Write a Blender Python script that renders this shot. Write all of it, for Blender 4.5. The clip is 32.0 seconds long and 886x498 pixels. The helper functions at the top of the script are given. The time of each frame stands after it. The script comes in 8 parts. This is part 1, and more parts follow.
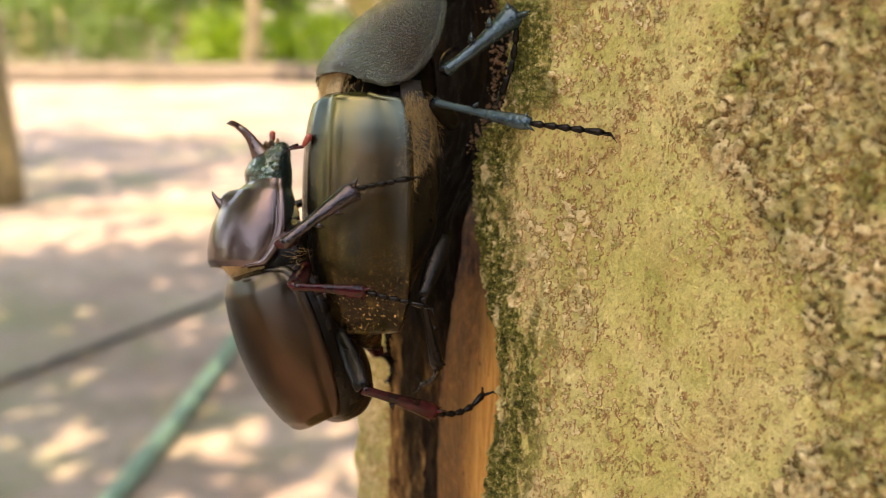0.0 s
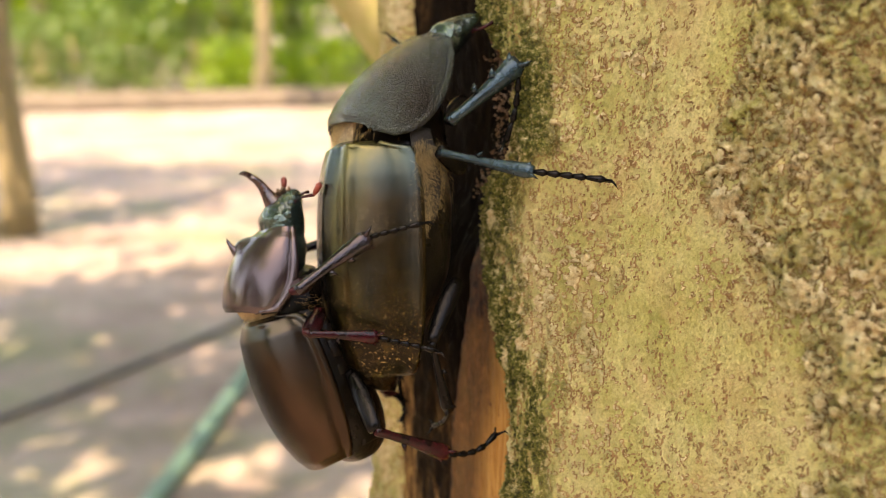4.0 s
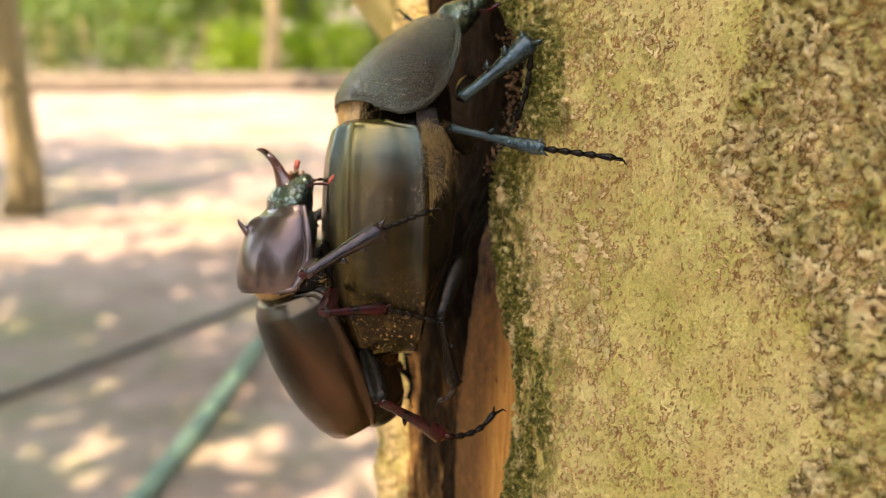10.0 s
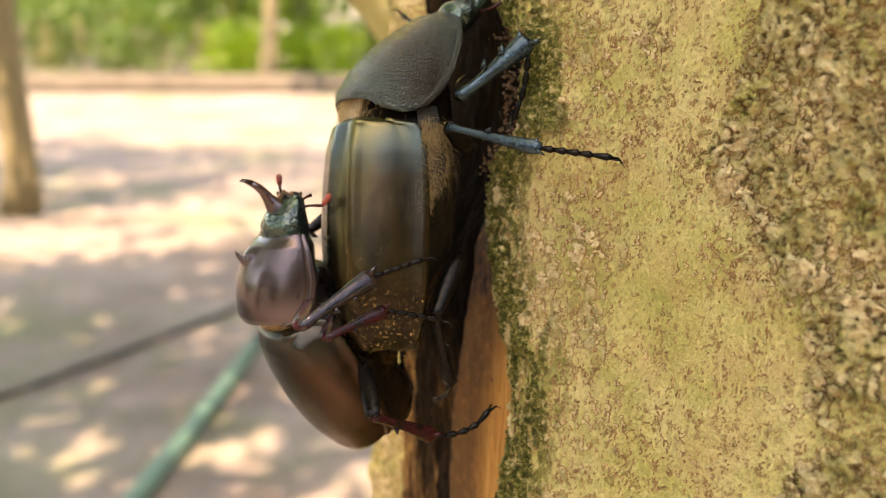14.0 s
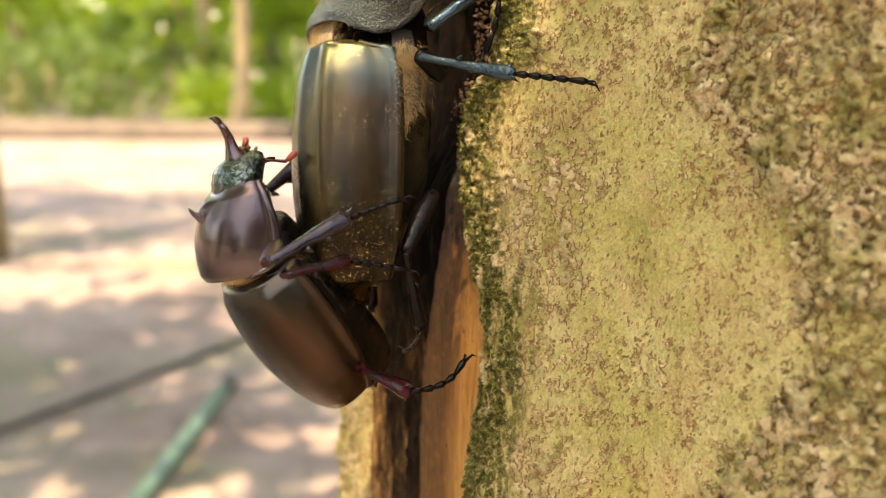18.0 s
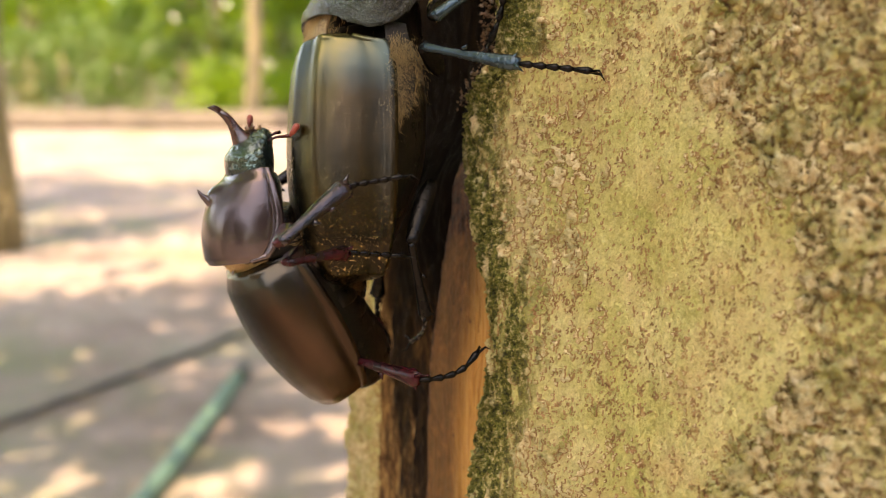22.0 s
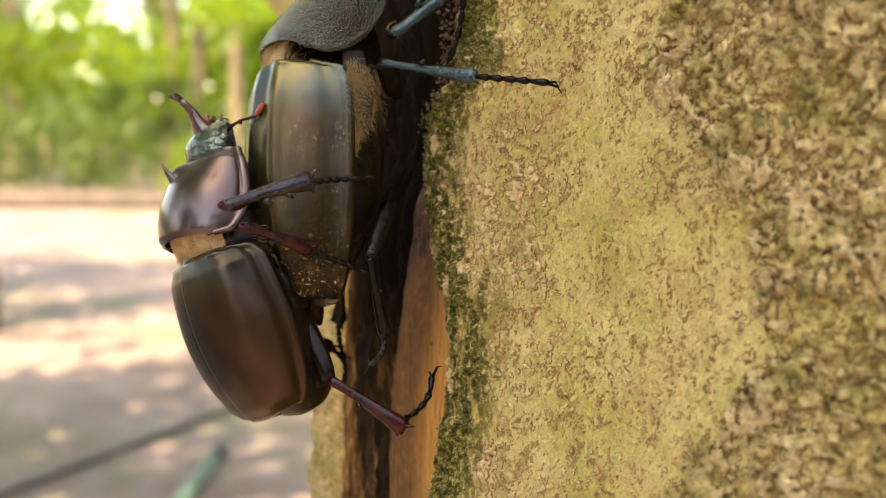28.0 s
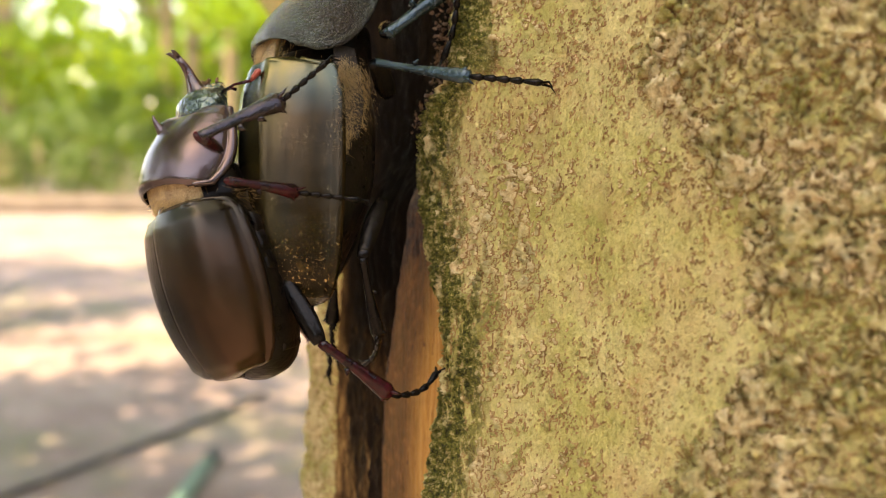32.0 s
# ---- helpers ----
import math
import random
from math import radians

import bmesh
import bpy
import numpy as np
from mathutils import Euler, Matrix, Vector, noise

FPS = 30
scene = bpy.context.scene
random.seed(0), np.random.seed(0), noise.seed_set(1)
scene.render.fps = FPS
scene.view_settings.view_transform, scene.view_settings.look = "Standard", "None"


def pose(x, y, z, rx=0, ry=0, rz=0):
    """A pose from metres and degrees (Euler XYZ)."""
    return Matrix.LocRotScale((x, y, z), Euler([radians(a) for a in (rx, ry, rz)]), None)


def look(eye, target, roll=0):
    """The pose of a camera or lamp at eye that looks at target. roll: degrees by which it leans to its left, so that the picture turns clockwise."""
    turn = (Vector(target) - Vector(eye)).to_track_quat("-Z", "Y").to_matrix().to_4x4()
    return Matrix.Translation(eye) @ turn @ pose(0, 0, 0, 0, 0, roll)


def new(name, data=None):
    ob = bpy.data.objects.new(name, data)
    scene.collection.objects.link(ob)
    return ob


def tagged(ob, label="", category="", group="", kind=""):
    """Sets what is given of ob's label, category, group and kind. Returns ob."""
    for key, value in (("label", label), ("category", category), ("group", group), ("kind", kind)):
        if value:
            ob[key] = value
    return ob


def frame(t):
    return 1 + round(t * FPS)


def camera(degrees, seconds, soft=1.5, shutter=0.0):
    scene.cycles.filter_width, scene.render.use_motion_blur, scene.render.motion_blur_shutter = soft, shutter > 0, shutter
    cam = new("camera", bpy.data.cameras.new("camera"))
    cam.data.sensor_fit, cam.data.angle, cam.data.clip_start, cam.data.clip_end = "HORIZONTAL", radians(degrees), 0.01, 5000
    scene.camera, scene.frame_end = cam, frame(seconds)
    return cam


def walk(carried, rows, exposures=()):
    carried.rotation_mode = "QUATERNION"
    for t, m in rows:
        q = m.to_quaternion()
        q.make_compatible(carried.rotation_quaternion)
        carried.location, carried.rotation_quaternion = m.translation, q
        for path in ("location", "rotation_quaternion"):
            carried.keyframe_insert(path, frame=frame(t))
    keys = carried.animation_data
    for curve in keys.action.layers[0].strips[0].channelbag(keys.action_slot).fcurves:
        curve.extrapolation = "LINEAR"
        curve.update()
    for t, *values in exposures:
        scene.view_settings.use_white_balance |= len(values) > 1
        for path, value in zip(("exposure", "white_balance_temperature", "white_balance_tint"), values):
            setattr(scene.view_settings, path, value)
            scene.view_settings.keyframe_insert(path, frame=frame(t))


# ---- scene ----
cam = camera(43.7, 32.0, soft=1.0)
METRES, EYE, TILT, LEAN, TURN = 0.050, 1.0, -13.0, 0.0, 0.0
ROWS = [
    (0.0, 0.0, 0.0, 0.0, 0.0, 0.0, -0.0),
    (0.5, -0.0005, -0.0063, 0.0048, 0.03, -0.01, 0.05),
    (1.0, 0.0002, -0.0067, 0.0062, 0.08, -0.06, 0.09),
    (1.5, -0.0052, -0.0091, 0.0089, 0.13, -0.06, 0.03),
    (2.0, 0.0013, -0.0158, 0.0164, 0.16, -0.1, 0.32),
    (2.5, 0.0026, -0.0353, 0.042, 0.3, 0.04, 0.85),
    (3.0, 0.0065, -0.0479, 0.0616, 0.45, 0.28, 0.98),
    (3.5, 0.0144, -0.0677, 0.0682, 0.64, 0.75, 1.2),
    (5.5, 0.0183, -0.0613, 0.0509, 1.07, 1.32, 0.71),
    (6.0, 0.0163, -0.0621, 0.0491, 1.01, 1.32, 0.65),
    (6.5, 0.0228, -0.0634, 0.044, 1.12, 1.42, 0.51),
    (7.0, 0.022, -0.0607, 0.0391, 1.05, 1.42, 0.4),
    (7.5, 0.0231, -0.0631, 0.0416, 1.0, 1.37, 0.32),
    (8.0, 0.0174, -0.0539, 0.043, 1.09, 1.12, 0.17),
    (8.5, 0.0164, -0.0542, 0.0382, 1.05, 0.9, -0.03),
    (9.0, 0.0055, -0.0601, 0.035, 1.36, 0.9, 0.05),
    (9.5, 0.0044, -0.0808, 0.0365, 1.14, 0.51, 0.02),
    (10.0, 0.0055, -0.088, 0.0345, 0.98, 0.42, 0.07),
    (10.5, 0.0063, -0.0928, 0.0294, 0.96, 0.42, 0.01),
    (11.0, 0.0061, -0.0825, 0.0189, 0.81, 0.4, -0.18),
    (11.5, 0.0047, -0.0823, 0.0237, 0.72, 0.27, -0.12),
    (12.0, 0.0079, -0.0882, 0.0228, 0.8, 0.38, -0.15),
    (12.5, 0.0056, -0.0846, 0.0215, 0.72, 0.28, -0.18),
    (13.0, 0.0054, -0.0869, 0.0221, 0.68, 0.35, -0.15),
    (13.5, 0.0061, -0.0844, 0.0238, 0.59, 0.41, -0.2),
    (14.0, 0.005, -0.0912, 0.0246, 0.77, 0.55, -0.27),
    (14.5, 0.002, -0.0742, 0.0242, 0.58, -0.1, -0.23),
    (16.5, 0.0022, -0.001, -0.2222, -0.41, 2.61, 0.03),
    (17.0, 0.005, 0.0148, -0.2642, -0.64, 2.81, 0.16),
    (17.5, 0.0162, 0.0239, -0.2777, -0.73, 3.0, -0.01),
    (18.0, 0.0083, 0.0339, -0.2657, -0.72, 3.07, -0.21),
    (18.5, -0.0036, 0.0391, -0.2654, -0.77, 3.07, -0.47),
    (19.0, 0.0065, 0.0315, -0.255, -0.69, 2.91, -0.24),
    (19.5, -0.0052, 0.0199, -0.2415, -0.53, 2.75, -0.27),
    (20.0, 0.0046, 0.0331, -0.2456, -0.36, 2.52, -0.27),
    (20.5, 0.0055, 0.0363, -0.2572, -0.33, 2.36, -0.49),
    (21.0, 0.0249, 0.0365, -0.2616, -0.2, 2.24, -0.3),
    (21.5, 0.026, 0.0451, -0.2628, -0.14, 2.22, -0.3),
    (22.0, 0.0273, 0.0345, -0.26, -0.04, 2.46, -0.05),
    (22.5, 0.025, 0.0281, -0.2661, 0.04, 3.5, -0.12),
    (23.0, 0.0225, 0.0254, -0.2837, -0.05, 4.06, -0.12),
    (23.5, 0.0227, 0.022, -0.3004, -0.18, 4.65, 0.08),
    (24.0, 0.0164, 0.0223, -0.3228, -0.25, 5.27, 0.26),
    (24.5, 0.0184, 0.0268, -0.3655, -0.33, 5.65, 0.35),
    (25.0, 0.035, 0.0494, -0.4108, -0.42, 5.97, 0.5),
    (25.5, 0.0379, 0.0501, -0.4165, -0.41, 6.14, 0.33),
    (26.0, 0.0656, 0.0747, -0.4351, -0.55, 6.43, 0.07),
    (26.5, 0.0752, 0.0655, -0.4259, -0.67, 6.61, 0.17),
    (28.5, 0.0859, 0.07, -0.4226, -1.15, 6.56, 0.05),
    (29.0, 0.0853, 0.0793, -0.4232, -1.24, 6.53, -0.04),
    (29.5, 0.0846, 0.0811, -0.4257, -1.25, 6.61, -0.03),
    (30.0, 0.0854, 0.0807, -0.4279, -1.32, 6.69, -0.0),
    (30.5, 0.0898, 0.0802, -0.4315, -1.31, 6.7, -0.0),
    (31.0, 0.0883, 0.0781, -0.4311, -1.24, 6.66, 0.03),
    (31.5, 0.0889, 0.0794, -0.4332, -1.36, 6.65, -0.02),
    (32.0, 0.0865, 0.0745, -0.4352, -1.34, 6.86, 0.06),
]
walk(cam, [(t, pose(0, 0, EYE, TILT, LEAN, TURN) @ pose(METRES * x, METRES * y, METRES * z, 90 + pitch, roll, yaw)) for t, x, y, z, yaw, pitch, roll in ROWS])
# a close-up lens: sharp at the beetles, soft in the garden behind
cam.data.dof.use_dof = True
cam.data.dof.focus_distance = 0.136
cam.data.dof.aperture_fstop = 24.0

# ---- daylight ----
SUN_FROM = Vector((-0.14, -0.36, 0.92)).normalized()
world = bpy.data.worlds.new("sky")
scene.world = world
world.use_nodes = True
_n = world.node_tree.nodes
_sky = _n.new("ShaderNodeTexSky")
_sky.sky_type = "NISHITA"
_sky.sun_disc = False
_sky.sun_elevation = math.asin(SUN_FROM.z)
_sky.sun_rotation = math.atan2(SUN_FROM.x, SUN_FROM.y)
world.node_tree.links.new(_sky.outputs[0], _n["Background"].inputs[0])
_n["Background"].inputs[1].default_value = 0.15
sun = new("sun", bpy.data.lights.new("sun", "SUN"))
sun.data.energy = 2.4
sun.data.angle = radians(0.55)
sun.data.color = (1.0, 0.93, 0.82)
sun.matrix_world = look(SUN_FROM * 50, (0, 0, 0))
scene.view_settings.exposure = 2.88
scene.view_settings.use_white_balance = True
scene.view_settings.white_balance_temperature = 10400.0
scene.view_settings.white_balance_tint = 18.0

# ---- materials ----


class Nodes:
    """A small helper to wire a material."""

    def __init__(self, name):
        self.mat = bpy.data.materials.new(name)
        self.mat.use_nodes = True
        self.tree = self.mat.node_tree
        self.bsdf = self.tree.nodes["Principled BSDF"]
        self.coords = self.tree.nodes.new("ShaderNodeTexCoord")

    def add(self, kind, **sockets):
        node = self.tree.nodes.new(kind)
        for key, value in sockets.items():
            self.put(node.inputs[key.replace("_", " ")], value)
        return node

    def put(self, socket, value):
        if isinstance(value, bpy.types.NodeSocket):
            self.tree.links.new(value, socket)
        else:
            socket.default_value = value

    def stretched(self, sx, sy, sz):
        m = self.tree.nodes.new("ShaderNodeMapping")
        m.inputs["Scale"].default_value = (sx, sy, sz)
        self.tree.links.new(self.coords.outputs["Object"], m.inputs["Vector"])
        return m.outputs[0]

    def noise(self, scale, detail=4.0, rough=0.6, vector=None, distortion=0.0):
        n = self.tree.nodes.new("ShaderNodeTexNoise")
        n.inputs["Scale"].default_value = scale
        n.inputs["Detail"].default_value = detail
        n.inputs["Roughness"].default_value = rough
        n.inputs["Distortion"].default_value = distortion
        self.tree.links.new(vector or self.coords.outputs["Object"], n.inputs["Vector"])
        return n.outputs["Fac"]

    def voronoi(self, scale, feature="F1", vector=None):
        n = self.tree.nodes.new("ShaderNodeTexVoronoi")
        n.feature = feature
        n.inputs["Scale"].default_value = scale
        self.tree.links.new(vector or self.coords.outputs["Object"], n.inputs["Vector"])
        return n.outputs["Distance"]

    def ramp(self, fac, *stops):
        n = self.tree.nodes.new("ShaderNodeValToRGB")
        while len(n.color_ramp.elements) < len(stops):
            n.color_ramp.elements.new(0.5)
        for e, (pos, col) in zip(n.color_ramp.elements, stops):
            e.position = pos
            e.color = (*col, 1.0) if isinstance(col, tuple) else (col, col, col, 1.0)
        self.tree.links.new(fac, n.inputs["Fac"])
        return n.outputs["Color"]

    def mix(self, fac, a, b, blend="MIX"):
        n = self.tree.nodes.new("ShaderNodeMix")
        n.data_type = "RGBA"
        n.blend_type = blend
        for key, value in ((0, fac), (6, a), (7, b)):
            if isinstance(value, tuple) and len(value) == 3:
                value = (*value, 1.0)
            self.put(n.inputs[key], value)
        return n.outputs[2]

    def attribute(self, name):
        n = self.tree.nodes.new("ShaderNodeAttribute")
        n.attribute_name = name
        return n.outputs["Fac"]

    def bump(self, height, distance, strength=1.0, after=None):
        n = self.tree.nodes.new("ShaderNodeBump")
        n.inputs["Distance"].default_value = distance
        n.inputs["Strength"].default_value = strength
        self.tree.links.new(height, n.inputs["Height"])
        if after:
            self.tree.links.new(after, n.inputs["Normal"])
        return n.outputs[0]

    def done(self, color=None, rough=None, normal=None, **more):
        for key, value in (("Base Color", color), ("Roughness", rough), ("Normal", normal), *[(k.replace("_", " "), v) for k, v in more.items()]):
            if value is None:
                continue
            if isinstance(value, tuple) and len(value) == 3:
                value = (*value, 1.0)
            self.put(self.bsdf.inputs[key], value)
        return self.mat


def mottled(name, dark, light, scale, rough=0.8, bump=0.0, bump_scale=None, detail=6.0, stretch=(1, 1, 1), **more):
    """Two colours of one stuff, at two scales, with fine relief."""
    n = Nodes(name)
    v = n.stretched(*stretch)
    coarse, fine = n.noise(scale, detail, 0.6, v), n.noise(scale * 6.3, 3.0, 0.6, v)
    both = n.mix(0.4, n.ramp(coarse, (0.3, 0.0), (0.7, 1.0)), n.ramp(fine, (0.3, 0.0), (0.7, 1.0)))
    col = n.mix(both, dark, light)
    normal = n.bump(n.noise(bump_scale or scale * 5, 5.0, 0.65, v), bump) if bump else None
    return n.done(col, rough, normal, **more)


def make_bark():
    n = Nodes("pale_yellow_bark")
    ground = n.ramp(n.noise(55, 6.0, 0.62), (0.30, (0.40, 0.385, 0.105)), (0.45, (0.58, 0.51, 0.19)), (0.58, (0.70, 0.60, 0.28)), (0.74, (0.64, 0.50, 0.22)))
    film = n.ramp(n.noise(210, 6.0, 0.72), (0.46, 0.0), (0.70, 0.4))
    ground = n.mix(film, ground, (0.46, 0.46, 0.14))
    grain = n.ramp(n.noise(1700, 4.0, 0.75), (0.30, (0.55, 0.50, 0.42)), (0.5, (1.0, 1.0, 1.0)), (0.70, (1.25, 1.2, 1.15)))
    ground = n.mix(0.6, ground, grain, "MULTIPLY")
    blush = n.ramp(n.noise(130, 4.0, 0.65), (0.50, 0.0), (0.70, 0.55))
    rust = n.ramp(n.noise(1100, 5.0, 0.75, n.stretched(1, 1, 0.8)), (0.57, 0.0), (0.62, 0.7))
    zone = n.ramp(n.noise(95, 5.0, 0.7), (0.44, 0.0), (0.60, 1.0))
    ground = n.mix(blush, ground, (0.62, 0.42, 0.20))
    ground = n.mix(n.mix(1.0, rust, zone, "MULTIPLY"), ground, (0.42, 0.21, 0.095))
    worm = n.ramp(n.noise(700, 4.0, 0.7), (0.3, (0.15, 0.065, 0.028)), (0.5, (0.36, 0.18, 0.075)), (0.7, (0.58, 0.38, 0.18)))
    col = n.mix(n.ramp(n.attribute("worm"), (0.1, 0.0), (0.5, 0.85)), ground, worm)
    flake = n.ramp(n.noise(760, 5.0, 0.75), (0.26, (0.30, 0.17, 0.085)), (0.38, (0.60, 0.42, 0.21)), (0.52, (0.78, 0.62, 0.34)), (0.72, (0.88, 0.77, 0.50)))
    flake = n.mix(n.ramp(n.noise(120, 4.0), (0.44, 0.0), (0.62, 0.75)), flake, n.ramp(n.noise(900, 4.0, 0.75), (0.35, (0.14, 0.15, 0.022)), (0.55, (0.38, 0.37, 0.075)), (0.7, (0.58, 0.53, 0.19))))
    rimmed = n.ramp(n.attribute("crust"), (0.02, 0.0), (0.18, 0.9), (0.42, 0.75), (0.62, 0.0))
    col = n.mix(rimmed, col, n.ramp(n.noise(600, 4.0, 0.7), (0.35, (0.27, 0.115, 0.045)), (0.65, (0.54, 0.30, 0.14))))
    col = n.mix(n.ramp(n.attribute("crust"), (0.40, 0.0), (0.62, 1.0)), col, flake)
    moss = n.ramp(n.noise(1150, 5.0, 0.8), (0.36, (0.016, 0.016, 0.006)), (0.46, (0.085, 0.090, 0.016)), (0.54, (0.20, 0.19, 0.04)), (0.62, (0.56, 0.44, 0.23)))
    col = n.mix(n.attribute("moss"), col, moss)
    h1 = n.bump(n.noise(900, 5.0, 0.75), 0.0011, 1.0)
    return n.done(col, 0.85, n.bump(n.noise(2800, 4.0, 0.7), 0.0004, 1.0, h1), Specular_IOR_Level=0.2)


def make_wound():
    n = Nodes("bare_orange_sapwood")
    fibre = n.noise(900, 4.0, 0.6, n.stretched(1, 1, 0.07))
    col = n.ramp(fibre, (0.34, (0.44, 0.205, 0.052)), (0.5, (0.54, 0.27, 0.075)), (0.66, (0.61, 0.33, 0.105)))
    stain = n.ramp(n.noise(90, 5.0, 0.65), (0.45, 0.0), (0.7, 1.0))
    col = n.mix(n.mix(0.4, (0, 0, 0), stain), col, (0.30, 0.10, 0.03))
    speck = n.ramp(n.voronoi(420), (0.11, 1.0), (0.20, 0.0))
    col = n.mix(n.mix(0.75, (0, 0, 0), speck), col, (0.10, 0.035, 0.016))
    col = n.mix(n.ramp(n.noise(1300, 5.0, 0.75, n.stretched(1, 1, 0.2)), (0.54, 0.0), (0.66, 0.7)), col, (0.26, 0.105, 0.032))
    wet = n.attribute("rot_shade")
    col = n.mix(wet, col, n.ramp(n.noise(500, 5.0, 0.7), (0.35, (0.012, 0.006, 0.004)), (0.55, (0.075, 0.028, 0.012)), (0.75, (0.24, 0.10, 0.038))))
    return n.done(col, n.ramp(wet, (0.0, 0.75), (1.0, 0.6)), n.bump(n.noise(1500, 4.0, 0.7, n.stretched(1, 1, 0.3)), 0.0010, 1.0), Specular_IOR_Level=0.12)


def make_deadwood():
    n = Nodes("rotten_ridge_wood")
    fibre = n.noise(560, 7.0, 0.75, n.stretched(1, 1, 0.24), 1.0)
    col = n.ramp(fibre, (0.32, (0.010, 0.008, 0.006)), (0.46, (0.12, 0.06, 0.028)), (0.58, (0.36, 0.20, 0.08)), (0.74, (0.56, 0.42, 0.22)))
    wet = n.ramp(n.noise(90, 5.0, 0.6, n.stretched(1, 1, 0.35)), (0.42, 0.0), (0.55, 1.0))
    col = n.mix(wet, col, n.mix(0.9, col, (0.010, 0.008, 0.007)))
    # nearly black: wet wood and painted shade in one mask
    soaked_shaded = n.attribute("rot_shade")
    col = n.mix(soaked_shaded, col, n.mix(0.97, col, (0.006, 0.004, 0.003)))
    return n.done(col, n.ramp(wet, (0.0, 0.85), (1.0, 0.55)), n.bump(fibre, 0.0012, 1.0), Specular_IOR_Level=0.03)


def make_shell(name, dark, light, scale, rough, bump, bump_scale, coat=0.3, dust=0.0, grain=0.0, shine=0.3, metallic=0.0, tint=(0.75, 0.66, 0.42)):
    """A beetle's shell: dark chitin with a thin gloss, fine pits and, where given, golden dust."""
    n = Nodes(name)
    col = n.mix(n.ramp(n.noise(scale, 5.0, 0.6), (0.35, 0.0), (0.65, 1.0)), dark, light)
    r = n.ramp(n.noise(scale * 4, 4.0), (0.3, rough * 0.8), (0.7, rough * 1.25))
    if dust:
        grains = n.ramp(n.voronoi(4600), (0.10, 1.0), (0.22, 0.0))
        where = n.ramp(n.noise(130, 4.0, 0.6), (0.40, 0.0), (0.62, 1.0))
        fac = n.mix(dust, (0, 0, 0), n.mix(1.0, grains, where, "MULTIPLY"))
        col = n.mix(fac, col, tint)
        r = n.mix(fac, r, (0.8, 0.8, 0.8))
    normal = n.bump(n.noise(bump_scale, 3.0, 0.6), bump)
    if grain:
        normal = n.bump(n.voronoi(3600), grain, 1.0, normal)
    return n.done(col, r, normal, Coat_Normal=normal, Coat_Weight=coat, Coat_Roughness=0.10, Metallic=metallic, IOR=1.5, Specular_IOR_Level=shine)


